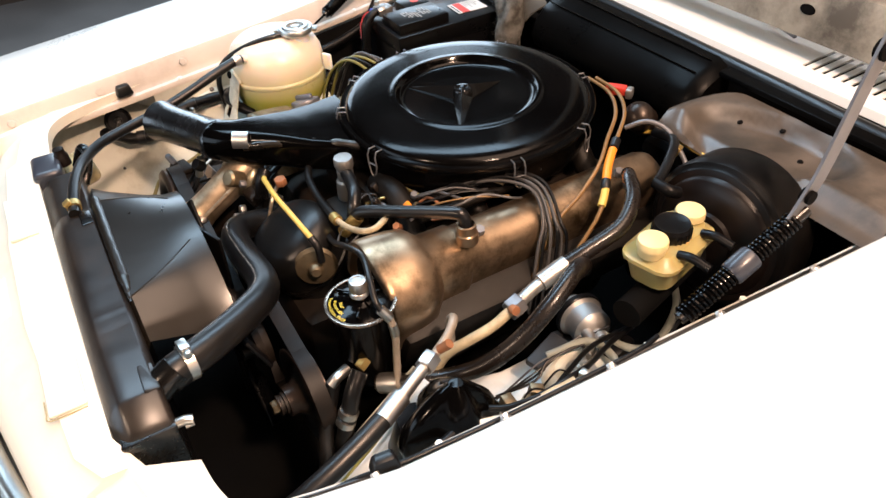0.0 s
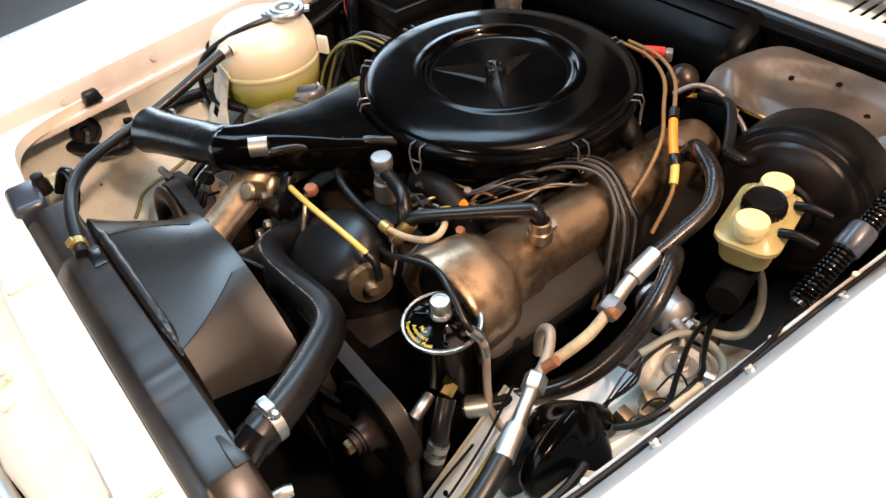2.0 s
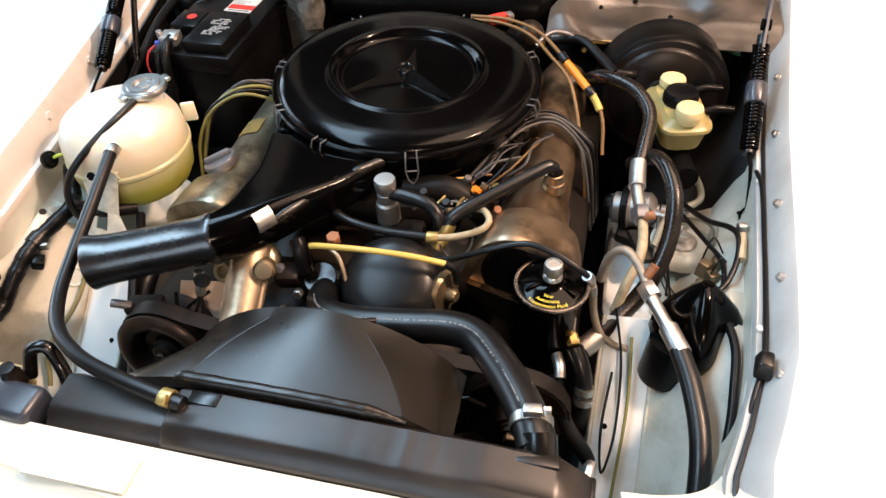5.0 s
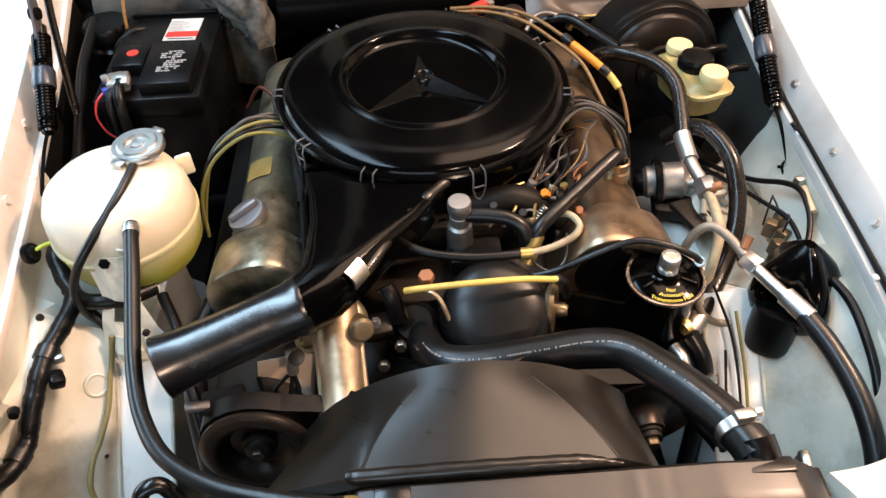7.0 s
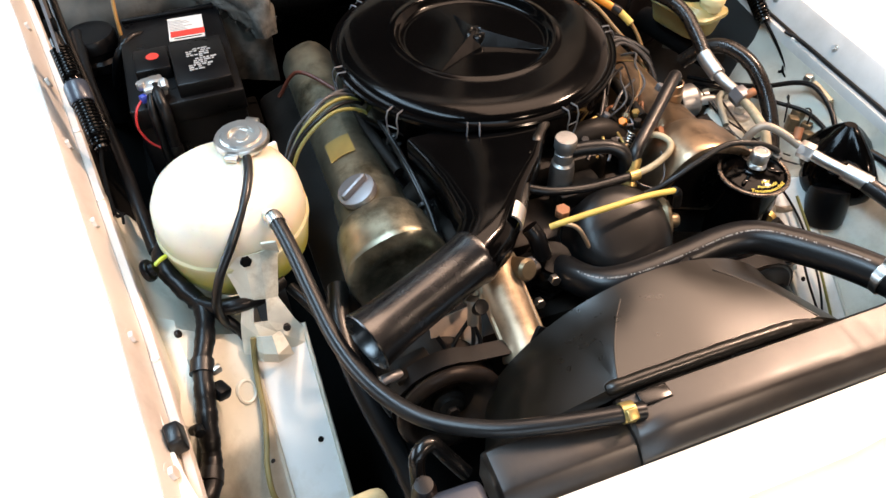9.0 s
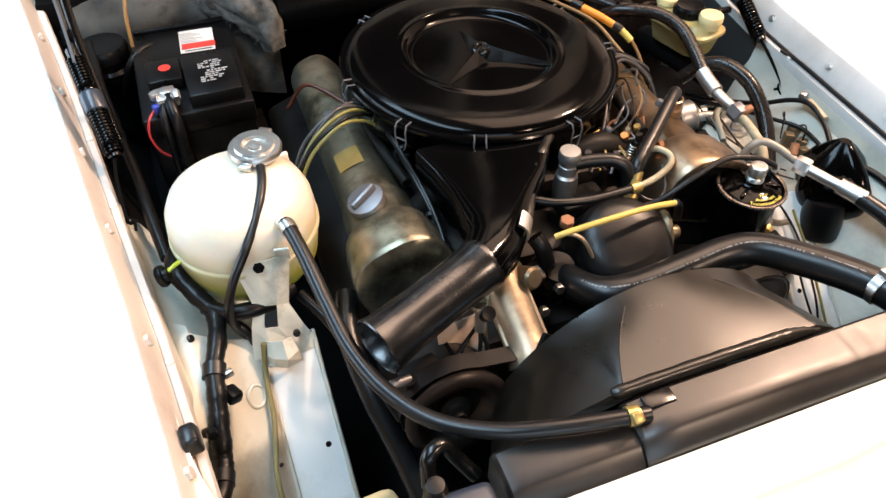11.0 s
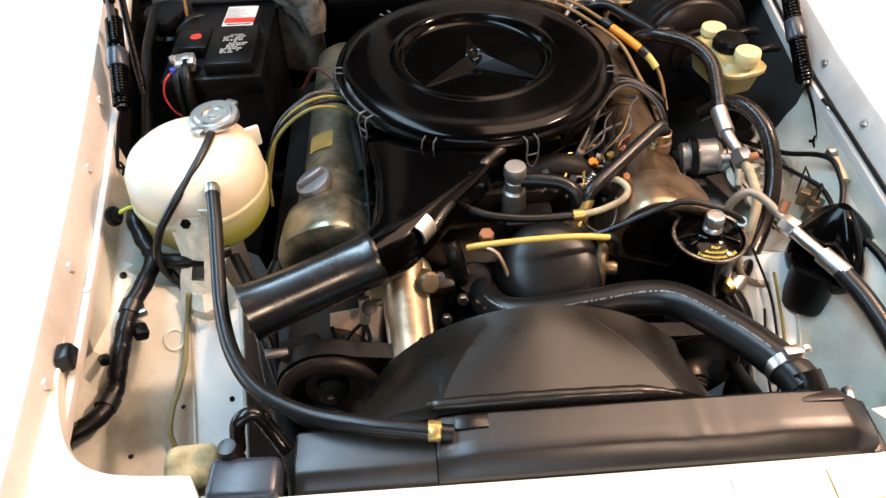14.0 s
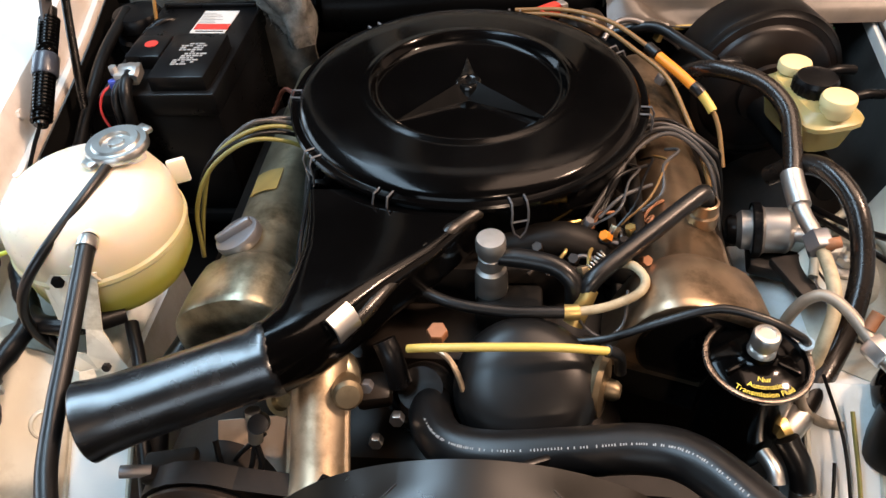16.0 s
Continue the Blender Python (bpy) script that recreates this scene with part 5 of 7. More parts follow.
def vent_valve():
    ob = thing("breather_valve", "grey cast breather valve with a flat cap", "valve", (0.036, -0.24, 0.8))
    m = Matrix.Translation((0.036, -0.238, 0))
    part("body", lathe([(0.0176, 0.80), (0.0172, 0.835), (0.0158, 0.846), (0.0110, 0.850), (0.0104, 0.862)], m, 24), ALUMINIUM, ob)
    part("cap", lathe([(0.0106, 0.870), (0.0145, 0.872), (0.0154, 0.876), (0.0154, 0.885), (0.0141, 0.8885), (0, 0.889)], m, 28), ALUMINIUM, ob)
    part("neck", lathe([(0.0130, 0.850), (0.0130, 0.864), (0.0119, 0.865), (0.0119, 0.868), (0.0136, 0.869), (0.0136, 0.873)], m, 24), ALUMINIUM, ob)
    part("elbow", tube([(0.045, -0.24, 0.865), (0.07, -0.244, 0.866), (0.10, -0.252, 0.864), (0.117, -0.262, 0.852), (0.12, -0.268, 0.828)], 0.0098, 16), RUBBER, ob)
    part("base", box((0.055, -0.252, 0.80), (0.07, 0.045, 0.03), bevel=0.006), ALU_DARK, ob)
    return ob


vent_valve()


def breather():
    ob = thing("breather_hose", "black breather hose ending on the valve cover", "hose", (0.2, -0.2, 0.83))
    part("hose", tube([(0.128, -0.268, 0.838), (0.14, -0.257, 0.855), (0.19, -0.215, 0.868), (0.245, -0.168, 0.880), (0.258, -0.157, 0.878), (0.262, -0.154, 0.862)], 0.0094, 18), RUBBER, ob)
    part("neck", lathe([(0.017, 0.835), (0.0165, 0.85), (0.0145, 0.852), (0.0145, 0.865), (0.012, 0.866)], Matrix.Translation((0.262, -0.154, 0)), 24), WARM_LIT_MAGNESIUM, ob)
    part("elbow_fitting", tube([(0.118, -0.285, 0.815), (0.125, -0.275, 0.828), (0.133, -0.264, 0.845)], 0.0105, 14), BRASS, ob)
    return ob


breather()


def vacuum_tube():
    ob = thing("vacuum_tube", "yellow vacuum tube with a black end at the valve", "tube", (0.05, -0.35, 0.85))
    part("tube", tube([(-0.038, -0.348, 0.851), (-0.02, -0.352, 0.858), (0.04, -0.356, 0.866), (0.10, -0.351, 0.861), (0.147, -0.343, 0.847)], 0.0041, 12), YELLOW, ob)
    part("sleeve", tube([(0.144, -0.344, 0.849), (0.156, -0.340, 0.836), (0.160, -0.340, 0.812)], 0.0058, 12), RUBBER, ob)
    return ob


vacuum_tube()


# ---- air conditioning lines ----
def ac_line_upper():
    ob = thing("air_conditioning_hose", "black hose with bright aluminium ends and a beige pipe", "hose", (0.38, -0.1, 0.8))
    part("hose", tube([(0.27, 0.16, 0.80), (0.285, 0.125, 0.85), (0.315, 0.095, 0.876), (0.362, 0.06, 0.879), (0.388, 0.018, 0.866), (0.386, -0.035, 0.848), (0.38, -0.075, 0.832)], 0.0112, 18), WARM_SHEEN_RUBBER, ob)
    part("crimp", tube([(0.38, -0.068, 0.834), (0.38, -0.085, 0.829), (0.381, -0.112, 0.822)], 0.0126, 18), ALUMINIUM, ob)
    part("pipe_end", tube([(0.381, -0.11, 0.822), (0.384, -0.13, 0.818), (0.389, -0.15, 0.814)], 0.009, 14), ALUMINIUM, ob)
    part("hex_fitting", hexagon((0.391, -0.16, 0.811), (0.1, -0.7, -0.15), 0.0155, 0.022), STEEL_GREY, ob)
    part("service_port", tube([(0.395, -0.168, 0.815), (0.402, -0.170, 0.82), (0.408, -0.170, 0.822)], 0.0065, 10), RUST, ob, "rusty brown service port")
    part("pipe", tube([(0.392, -0.165, 0.81), (0.396, -0.20, 0.80), (0.392, -0.235, 0.79), (0.38, -0.262, 0.77), (0.37, -0.28, 0.73)], 0.0072, 16), BEIGE_PIPE, ob)
    return ob


ac_line_upper()


def ac_line_front():
    ob = thing("air_conditioning_line", "bent metal pipe joined to a thick black hose", "hose", (0.42, -0.33, 0.76))
    part("pipe", tube([(0.345, -0.235, 0.745), (0.35, -0.238, 0.785), (0.359, -0.240, 0.808), (0.373, -0.245, 0.818), (0.389, -0.263, 0.815), (0.403, -0.292, 0.807)], 0.0062, 14), GREY_PIPE, ob)
    part("service_port", tube([(0.402, -0.283, 0.812), (0.408, -0.276, 0.82), (0.411, -0.273, 0.825)], 0.0065, 10), RUST, ob, "rusty brown service port")
    part("hex_fitting", hexagon((0.407, -0.303, 0.805), (0.4, -0.7, -0.05), 0.0135, 0.022), ALU_BRIGHT, ob)
    part("pipe_end", tube([(0.41, -0.31, 0.804), (0.425, -0.34, 0.801), (0.437, -0.362, 0.799)], 0.0085, 14), ALU_BRIGHT, ob)
    part("crimp", tube([(0.433, -0.355, 0.80), (0.440, -0.37, 0.799), (0.450, -0.39, 0.797)], 0.0125, 18), ALU_BRIGHT, ob)
    part("hose", tube([(0.447, -0.385, 0.797), (0.462, -0.43, 0.79), (0.474, -0.49, 0.775), (0.475, -0.55, 0.75), (0.465, -0.61, 0.71)], 0.0125, 18), RUBBER, ob)
    return ob


ac_line_front()
hose_thing("servo_hose", "black vacuum hose beside the brake servo", [(0.20, 0.26, 0.84), (0.26, 0.24, 0.86), (0.30, 0.19, 0.858), (0.33, 0.14, 0.857)], 0.008)


def steering_pulley():
    c = Vector((0.254, -0.430, 0.673))
    ob = thing("steering_pump_pulley", "dark dished belt pulley with a brass-coloured hub nut", "pulley", c)
    m = axis_frame(c, (0.05, -1, 0.03))
    part("wheel", lathe([(0, -0.02), (0.066, -0.02), (0.071, -0.018), (0.071, -0.015), (0.064, -0.006), (0.064, -0.004), (0.0715, 0.004), (0.0722, 0.0065), (0.069, 0.0075), (0.062, 0.004), (0.05, 0.001), (0.034, 0.006), (0.024, 0.016), (0.022, 0.03), (0, 0.03)], m, 56), PULLEY_STEEL, ob)
    part("collar", lathe([(0.016, 0.028), (0.017, 0.03), (0.017, 0.034), (0.014, 0.035), (0.014, 0.038), (0.0155, 0.039), (0.0155, 0.042), (0, 0.042)], m, 28), BROWN_IRON, ob)
    part("nut", hexagon(m @ Vector((0, 0, 0.046)), (0.05, -1, 0.03), 0.0105, 0.011), VALVE_TAN, ob, "brass-coloured hub nut")
    return ob


steering_pulley()


def compressor_pulley():
    c = Vector((-0.221, -0.475, 0.738))
    ob = thing("compressor_pulley", "brown oily dished belt pulley of the compressor", "pulley", c)
    m = axis_frame(c, (0, -1, 0.15))
    part("rim", lathe([(0, -0.022), (0.06, -0.022), (0.066, -0.018), (0.066, -0.014), (0.06, -0.006), (0.06, -0.002), (0.067, 0.004), (0.0675, 0.008), (0.064, 0.012), (0.057, 0.0138), (0.049, 0.012), (0.041, 0.005), (0.037, -0.003), (0.034, -0.006), (0.022, -0.007), (0.0, -0.007)], m, 64), PULLEY_STEEL, ob)
    part("hub", lathe([(0.021, -0.008), (0.0205, 0.0), (0.0165, 0.003), (0.0155, 0.008), (0.0125, 0.010), (0, 0.010)], m, 32), BROWN_IRON, ob)
    part("nut", hexagon(m @ Vector((0, 0, 0.012)), (0, -1, 0.15), 0.008, 0.008), PULLEY_STEEL, ob)
    return ob


compressor_pulley()


def compressor():
    ob = thing("air_compressor", "oily brown air conditioning compressor", "compressor", (-0.21, -0.42, 0.6))
    part("body", lathe([(0, 0), (0.06, 0), (0.066, 0.01), (0.066, 0.12), (0.055, 0.13), (0, 0.13)], axis_frame((-0.222, -0.34, 0.71), (0, -1, 0.12)), 32), BROWN_IRON, ob)
    part("bracket", box((-0.255, -0.44, 0.788), (0.05, 0.03, 0.012), (0, -5, 8), 0.004), ALU_DARK, ob)
    part("bolt", tube([(-0.295, -0.453, 0.797), (-0.285, -0.451, 0.795), (-0.27, -0.447, 0.79)], 0.006, 10), STEEL_GREY, ob)
    return ob


compressor()


def water_neck():
    """Cast pipe that slopes forward from under the intake duct to a flared foot, with a lobed head and a pale plate beside it."""
    ob = thing("water_neck", "stained cast aluminium water pipe in front of the engine", "pipe", (-0.12, -0.43, 0.6))
    top, end = Vector((-0.122, -0.366, 0.824)), Vector((-0.115, -0.458, 0.772))
    axis = (end - top).normalized()
    m = axis_frame(top, axis)
    n = (end - top).length
    pipe = part("pipe", lathe([(0, -0.03), (0.024, -0.03), (0.0275, -0.02), (0.027, n * 0.3), (0.0262, n * 0.6), (0.0266, n * 0.85), (0.029, n - 0.005), (0.032, n), (0.032, n + 0.006), (0.026, n + 0.007), (0.0, n + 0.004)], m, 40), ALUMINIUM_STAINED, ob)
    for s in (-1, 1):
        part("rib", sweep([top + Vector((s * 0.0255, 0, 0.005)) + axis * (n * q / 6) for q in range(7)], 0.0042, 8), ALUMINIUM_STAINED, pipe)
    part("head", lathe([(0, -0.03), (0.03, -0.03), (0.034, -0.022), (0.034, -0.006), (0.03, 0.0), (0.022, 0.004), (0, 0.004)], axis_frame((-0.118, -0.368, 0.826), (0.1, -0.62, 0.75)), 40), MAGNESIUM_GREY, ob)
    part("lobe", lathe([(0.017, -0.03), (0.018, 0.008), (0.0145, 0.013), (0.009, 0.013), (0.008, 0.007), (0, 0.007)], axis_frame((-0.154, -0.378, 0.812), (-0.25, -0.8, 0.5)), 28), MAGNESIUM_GREY, ob)
    part("lobe", lathe([(0.0135, -0.02), (0.0142, 0.006), (0.011, 0.01), (0, 0.0105)], axis_frame((-0.091, -0.388, 0.836), (0.3, -0.75, 0.5)), 28), VALVE_TAN, ob)
    part("elbow", tube([(-0.115, -0.452, 0.776), (-0.114, -0.47, 0.757), (-0.113, -0.474, 0.72), (-0.112, -0.472, 0.62)], 0.024, 20), ALUMINIUM_STAINED, ob)
    for x, y, z in ((-0.144, -0.452, 0.781), (-0.087, -0.452, 0.781)):
        part("bolt", hexagon((x, y, z), (0, -0.8, 0.5), 0.0058, 0.01), CHROME, ob)
    part("bolt", hexagon((-0.075, -0.376, 0.83), (0, -1, 0.4), 0.006, 0.01), STEEL_GREY, ob)
    part("plate", solid(loft([[(-0.218, -0.398, 0.80), (-0.15, -0.392, 0.805)], [(-0.223, -0.43, 0.747), (-0.158, -0.428, 0.742)]], close_ring=False), 0.002), LABEL_CREAM, ob, "pale pink sheet plate", smooth=False)
    return ob


water_neck()
# ---- hoses and leads ----
def tank_hose():
    ob = thing("tank_hose", "black hose looping from the coolant tank to the radiator", "hose", (-0.3, -0.45, 0.86))
    part("hose", tube([(-0.360, -0.264, 0.909), (-0.357, -0.28, 0.909), (-0.350, -0.32, 0.900), (-0.342, -0.38, 0.882), (-0.332, -0.44, 0.868), (-0.312, -0.50, 0.865), (-0.278, -0.552, 0.868), (-0.225, -0.588, 0.873), (-0.165, -0.608, 0.877), (-0.105, -0.620, 0.877), (-0.075, -0.624, 0.874)], 0.0088, 16), RUBBER, ob)
    bm = tube([(-0.099, -0.621, 0.877), (-0.093, -0.6215, 0.877), (-0.087, -0.622, 0.8765)], 0.0106, 16, 4)
    box((-0.093, -0.628, 0.884), (0.012, 0.012, 0.01), (30, 0, 0), 0.002, bm)
    part("clamp", bm, BRASS, ob, "yellowed brass clamp")
    part("clamp", tube([(-0.3595, -0.268, 0.9095), (-0.358, -0.274, 0.9095), (-0.357, -0.28, 0.909)], 0.0102, 16, 4), CHROME, ob)
    return ob


tank_hose()


def wiring_loom():
    ob = thing("wiring_loom", "thick taped black wiring loom along the inner fender", "wiring loom", (-0.49, -0.3, 0.75))
    trunk = [(-0.47, -0.05, 0.76), (-0.49, -0.12, 0.79), (-0.503, -0.18, 0.815), (-0.501, -0.215, 0.82), (-0.487, -0.245, 0.811), (-0.469, -0.274, 0.798), (-0.472, -0.315, 0.795), (-0.482, -0.35, 0.79), (-0.485, -0.382, 0.785), (-0.489, -0.408, 0.772), (-0.493, -0.432, 0.757), (-0.497, -0.452, 0.743), (-0.506, -0.49, 0.744), (-0.55, -0.529, 0.748), (-0.597, -0.551, 0.741)]
    part("trunk", tube(trunk, [0.0116 + 0.0006 * math.sin(i * 0.8) + 0.0004 * math.sin(i * 2.3) for i in range(8 * len(trunk) - 7)], 16), CABLE, ob)
    part("branch", tube([(-0.478, -0.262, 0.80), (-0.455, -0.283, 0.802), (-0.43, -0.292, 0.806), (-0.40, -0.285, 0.80), (-0.37, -0.26, 0.79)], 0.0105, 14), CABLE, ob)
    part("branch", tube([(-0.455, -0.285, 0.795), (-0.437, -0.298, 0.775), (-0.43, -0.303, 0.752)], 0.006, 12), CABLE, ob)
    for a, b in (((-0.4815, -0.348, 0.7905), (-0.4845, -0.364, 0.7875)), ((-0.499, -0.463, 0.7425), (-0.502, -0.478, 0.7432))):
        mid = [(p + q) / 2 for p, q in zip(a, b)]
        part("tie", tube([a, mid, b], 0.0142, 16, 4), RUBBER, ob)
    part("clip", box((-0.468, -0.362, 0.785), (0.012, 0.007, 0.011), (0, 0, 20), 0.002), CHROME, ob)
    part("connector", box((-0.470, -0.383, 0.772), (0.018, 0.022, 0.016), (0, 25, 30), 0.004), BLACK_PLASTIC, ob)
    part("stub", tube([(-0.506, -0.428, 0.778), (-0.499, -0.432, 0.784), (-0.497, -0.44, 0.786)], 0.006, 10), BLACK_PLASTIC, ob)
    return ob


wiring_loom()
hose_thing("drain_hose", "thin olive hose hanging down the inner fender", [(-0.421, -0.318, 0.767), (-0.427, -0.334, 0.738), (-0.430, -0.357, 0.721), (-0.432, -0.385, 0.702), (-0.439, -0.419, 0.686), (-0.444, -0.440, 0.680), (-0.446, -0.459, 0.672), (-0.446, -0.474, 0.661), (-0.441, -0.486, 0.645), (-0.437, -0.50, 0.63)], 0.0036, material("olive_rubber", (0.2, 0.16, 0.06), 0.5, vary=0.2, bump=0.05))


def sleeved_lead(k):
    ob = thing("heater_lead", "tan lead with an orange sleeve beside the air cleaner" if k == 0 else "tan lead tied beside the air cleaner", "lead", (0.25, 0.1, 0.85), "leads behind the air cleaner")
    o = Vector((0.0, 0.0, 0.0)) if k == 0 else Vector((-0.014, -0.006, -0.004))
    pts = [Vector(p) + o for p in ((0.06, 0.245, 0.888), (0.13, 0.232, 0.893), (0.19, 0.195, 0.893), (0.235, 0.14, 0.885), (0.27, 0.095, 0.872), (0.30, 0.066, 0.855), (0.318, 0.04, 0.83), (0.325, 0.0, 0.79))]
    if k:
        pts = pts[:5] + [Vector((0.275, 0.04, 0.845)), Vector((0.29, -0.02, 0.82)), Vector((0.305, -0.06, 0.77)), Vector((0.31, -0.09, 0.69))]
    part("lead", tube(pts, 0.0031, 12), TAN_LEAD, ob)
    if k == 0:
        part("sleeve", tube([(0.248, 0.122, 0.880), (0.27, 0.095, 0.872), (0.290, 0.075, 0.861)], 0.0068, 12), ORANGE, ob, "orange plastic sleeve")
        part("sleeve", tube([(0.297, 0.069, 0.857), (0.305, 0.060, 0.849), (0.312, 0.05, 0.841)], 0.0062, 12), YELLOW, ob, "yellow plastic sleeve")
        part("band", tube([(0.288, 0.077, 0.862), (0.293, 0.072, 0.86), (0.298, 0.068, 0.856)], 0.0078, 12), RUBBER, ob)
        part("band", tube([(0.236, 0.139, 0.885), (0.241, 0.132, 0.883), (0.247, 0.124, 0.881)], 0.0075, 12), RUBBER, ob)
    return ob


sleeved_lead(0)
sleeved_lead(1)


def spark_leads(name, label, base, courses, mats, r=0.0027):
    ob = thing(name, label, "ignition leads", base)
    rnd = random.Random(len(label))
    for pts, m in zip(courses, mats):
        pts = [pts[0]] + [tuple(c + 0.006 * (rnd.random() - 0.5) for c in p) for p in pts[1:-1]] + [pts[-1]]
        part("lead", tube(pts, r, 10), m, ob)
    return ob


GREY_LEAD = material("grey_lead", (0.055, 0.053, 0.052), 0.4, vary=0.15, bump=0.04)
OLIVE_LEAD = material("olive_yellow_lead", (0.18, 0.165, 0.045), 0.42, vary=0.12, bump=0.04)
right_courses = []
for k in range(6):
    o = k * 0.0075
    right_courses.append([(0.135 + o * 0.6, -0.165 + o * 0.6, 0.84), (0.168 + o * 0.5, -0.118 + o, 0.862), (0.205, -0.06 + o * 0.8, 0.872 + 0.002 * (k % 2)), (0.245, -0.03 + o * 0.7, 0.86 + 0.002 * (k % 3)), (0.285 + o * 0.4, -0.035 + o * 0.5, 0.835), (0.305 + o * 0.3, -0.06 + o * 1.2, 0.80), (0.322 + o * 0.2, -0.085 + o * 1.3, 0.70)])
spark_leads("ignition_leads", "bundle of grey and black ignition leads over the valve cover", (0.25, -0.05, 0.84), right_courses, [GREY_LEAD, CABLE, GREY_LEAD, CABLE, GREY_LEAD, CABLE])
left_courses = []
for k in range(5):
    o = k * 0.009
    left_courses.append([(-0.325 - o * 0.4, -0.14 + o, 0.76), (-0.318 - o * 0.2, -0.125 + o, 0.82), (-0.295, -0.11 + o, 0.872), (-0.25, -0.095 + o, 0.902 + 0.003 * (k % 2)), (-0.21, -0.07 + o, 0.89), (-0.185, -0.06 + o * 0.6, 0.865), (-0.165, -0.07 + o * 0.4, 0.83)])
spark_leads("ignition_leads", "bundle of olive yellow and grey ignition leads over the valve cover", (-0.25, -0.08, 0.85), left_courses, [OLIVE_LEAD, CABLE, OLIVE_LEAD, GREY_LEAD, GREY_LEAD])
hose_thing("return_pipe", "thin brown pipe beside the valve cover", [(-0.17, -0.03, 0.85), (-0.20, 0.03, 0.84), (-0.255, 0.10, 0.85), (-0.29, 0.12, 0.80)], 0.0032, material("brown_pipe", (0.09, 0.025, 0.014), 0.4, vary=0.1), "pipe")


def fuel_hose():
    ob = thing("fuel_hose", "black hose joined to a tan hose by a brass clamp", "hose", (0.1, -0.28, 0.84))
    part("hose", tube([(-0.03, -0.275, 0.85), (0.0, -0.287, 0.846), (0.05, -0.293, 0.842), (0.112, -0.293, 0.842)], 0.006, 14), RUBBER, ob)
    part("clamp", tube([(0.108, -0.293, 0.842), (0.115, -0.293, 0.842), (0.122, -0.292, 0.842)], 0.0082, 14, 4), BRASS, ob)
    part("tan_hose", tube([(0.118, -0.293, 0.842), (0.15, -0.288, 0.846), (0.178, -0.277, 0.852), (0.187, -0.262, 0.856), (0.178, -0.243, 0.856), (0.16, -0.23, 0.848)], 0.0046, 14), BEIGE_PIPE, ob)
    return ob


fuel_hose()
hose_thing("oil_line", "thin black line arching over the front of the cover", [(0.075, -0.30, 0.815), (0.11, -0.308, 0.817), (0.148, -0.313, 0.828), (0.195, -0.312, 0.852), (0.244, -0.309, 0.869), (0.285, -0.318, 0.866), (0.315, -0.326, 0.853), (0.327, -0.324, 0.84)], 0.0042, RUBBER, "line")


def oil_line_end():
    ob = thing("return_line", "grey metal line with crimped sleeves beside the fluid can", "line", (0.34, -0.32, 0.77))
    part("sleeve", tube([(0.325, -0.325, 0.842), (0.329, -0.319, 0.833), (0.331, -0.316, 0.826)], 0.0068, 14), CHROME, ob)
    part("sleeve", tube([(0.333, -0.314, 0.815), (0.335, -0.313, 0.805), (0.336, -0.313, 0.798)], 0.0062, 14), CHROME, ob)
    part("line", tube([(0.331, -0.316, 0.828), (0.336, -0.313, 0.80), (0.341, -0.317, 0.765), (0.352, -0.324, 0.735), (0.37, -0.33, 0.722), (0.392, -0.332, 0.718)], 0.0052, 14), GREY_PIPE, ob)
    return ob


oil_line_end()


def suction_hose():
    ob = thing("suction_hose", "thick black hose bending down past the brake servo", "hose", (0.42, -0.15, 0.78))
    part("hose", tube([(0.372, -0.03, 0.80), (0.395, -0.052, 0.835), (0.415, -0.085, 0.848), (0.432, -0.13, 0.835), (0.434, -0.18, 0.80), (0.42, -0.225, 0.765), (0.395, -0.265, 0.742), (0.362, -0.31, 0.728), (0.33, -0.345, 0.715)], 0.0122, 18), WARM_SHEEN_RUBBER, ob)
    part("crimp", tube([(0.352, -0.322, 0.724), (0.342, -0.333, 0.72), (0.333, -0.342, 0.716)], 0.0145, 16, 4), CHROME, ob)
    return ob


suction_hose()


def lower_fittings():
    ob = thing("steering_hoses", "black hoses with bright clamps below the fluid can", "hose", (0.33, -0.40, 0.65))
    part("hose", tube([(0.322, -0.365, 0.745), (0.335, -0.385, 0.725), (0.342, -0.40, 0.69), (0.34, -0.42, 0.62), (0.335, -0.45, 0.5)], 0.012, 16), RUBBER, ob)
    for z in (0.70, 0.685):
        part("clamp", tube([(0.342, -0.396 - (0.70 - z) * 0.4, z + 0.004), (0.342, -0.398 - (0.70 - z) * 0.4, z), (0.342, -0.40 - (0.70 - z) * 0.4, z - 0.004)], 0.0138, 16, 4), CHROME, ob)
    part("union", hexagon((0.318, -0.358, 0.752), (0.3, -0.8, -0.3), 0.009, 0.016), BRASS, ob)
    part("hose", tube([(0.30, -0.40, 0.72), (0.325, -0.43, 0.66), (0.37, -0.46, 0.60), (0.40, -0.52, 0.5)], 0.011, 14), RUBBER, ob)
    return ob


lower_fittings()


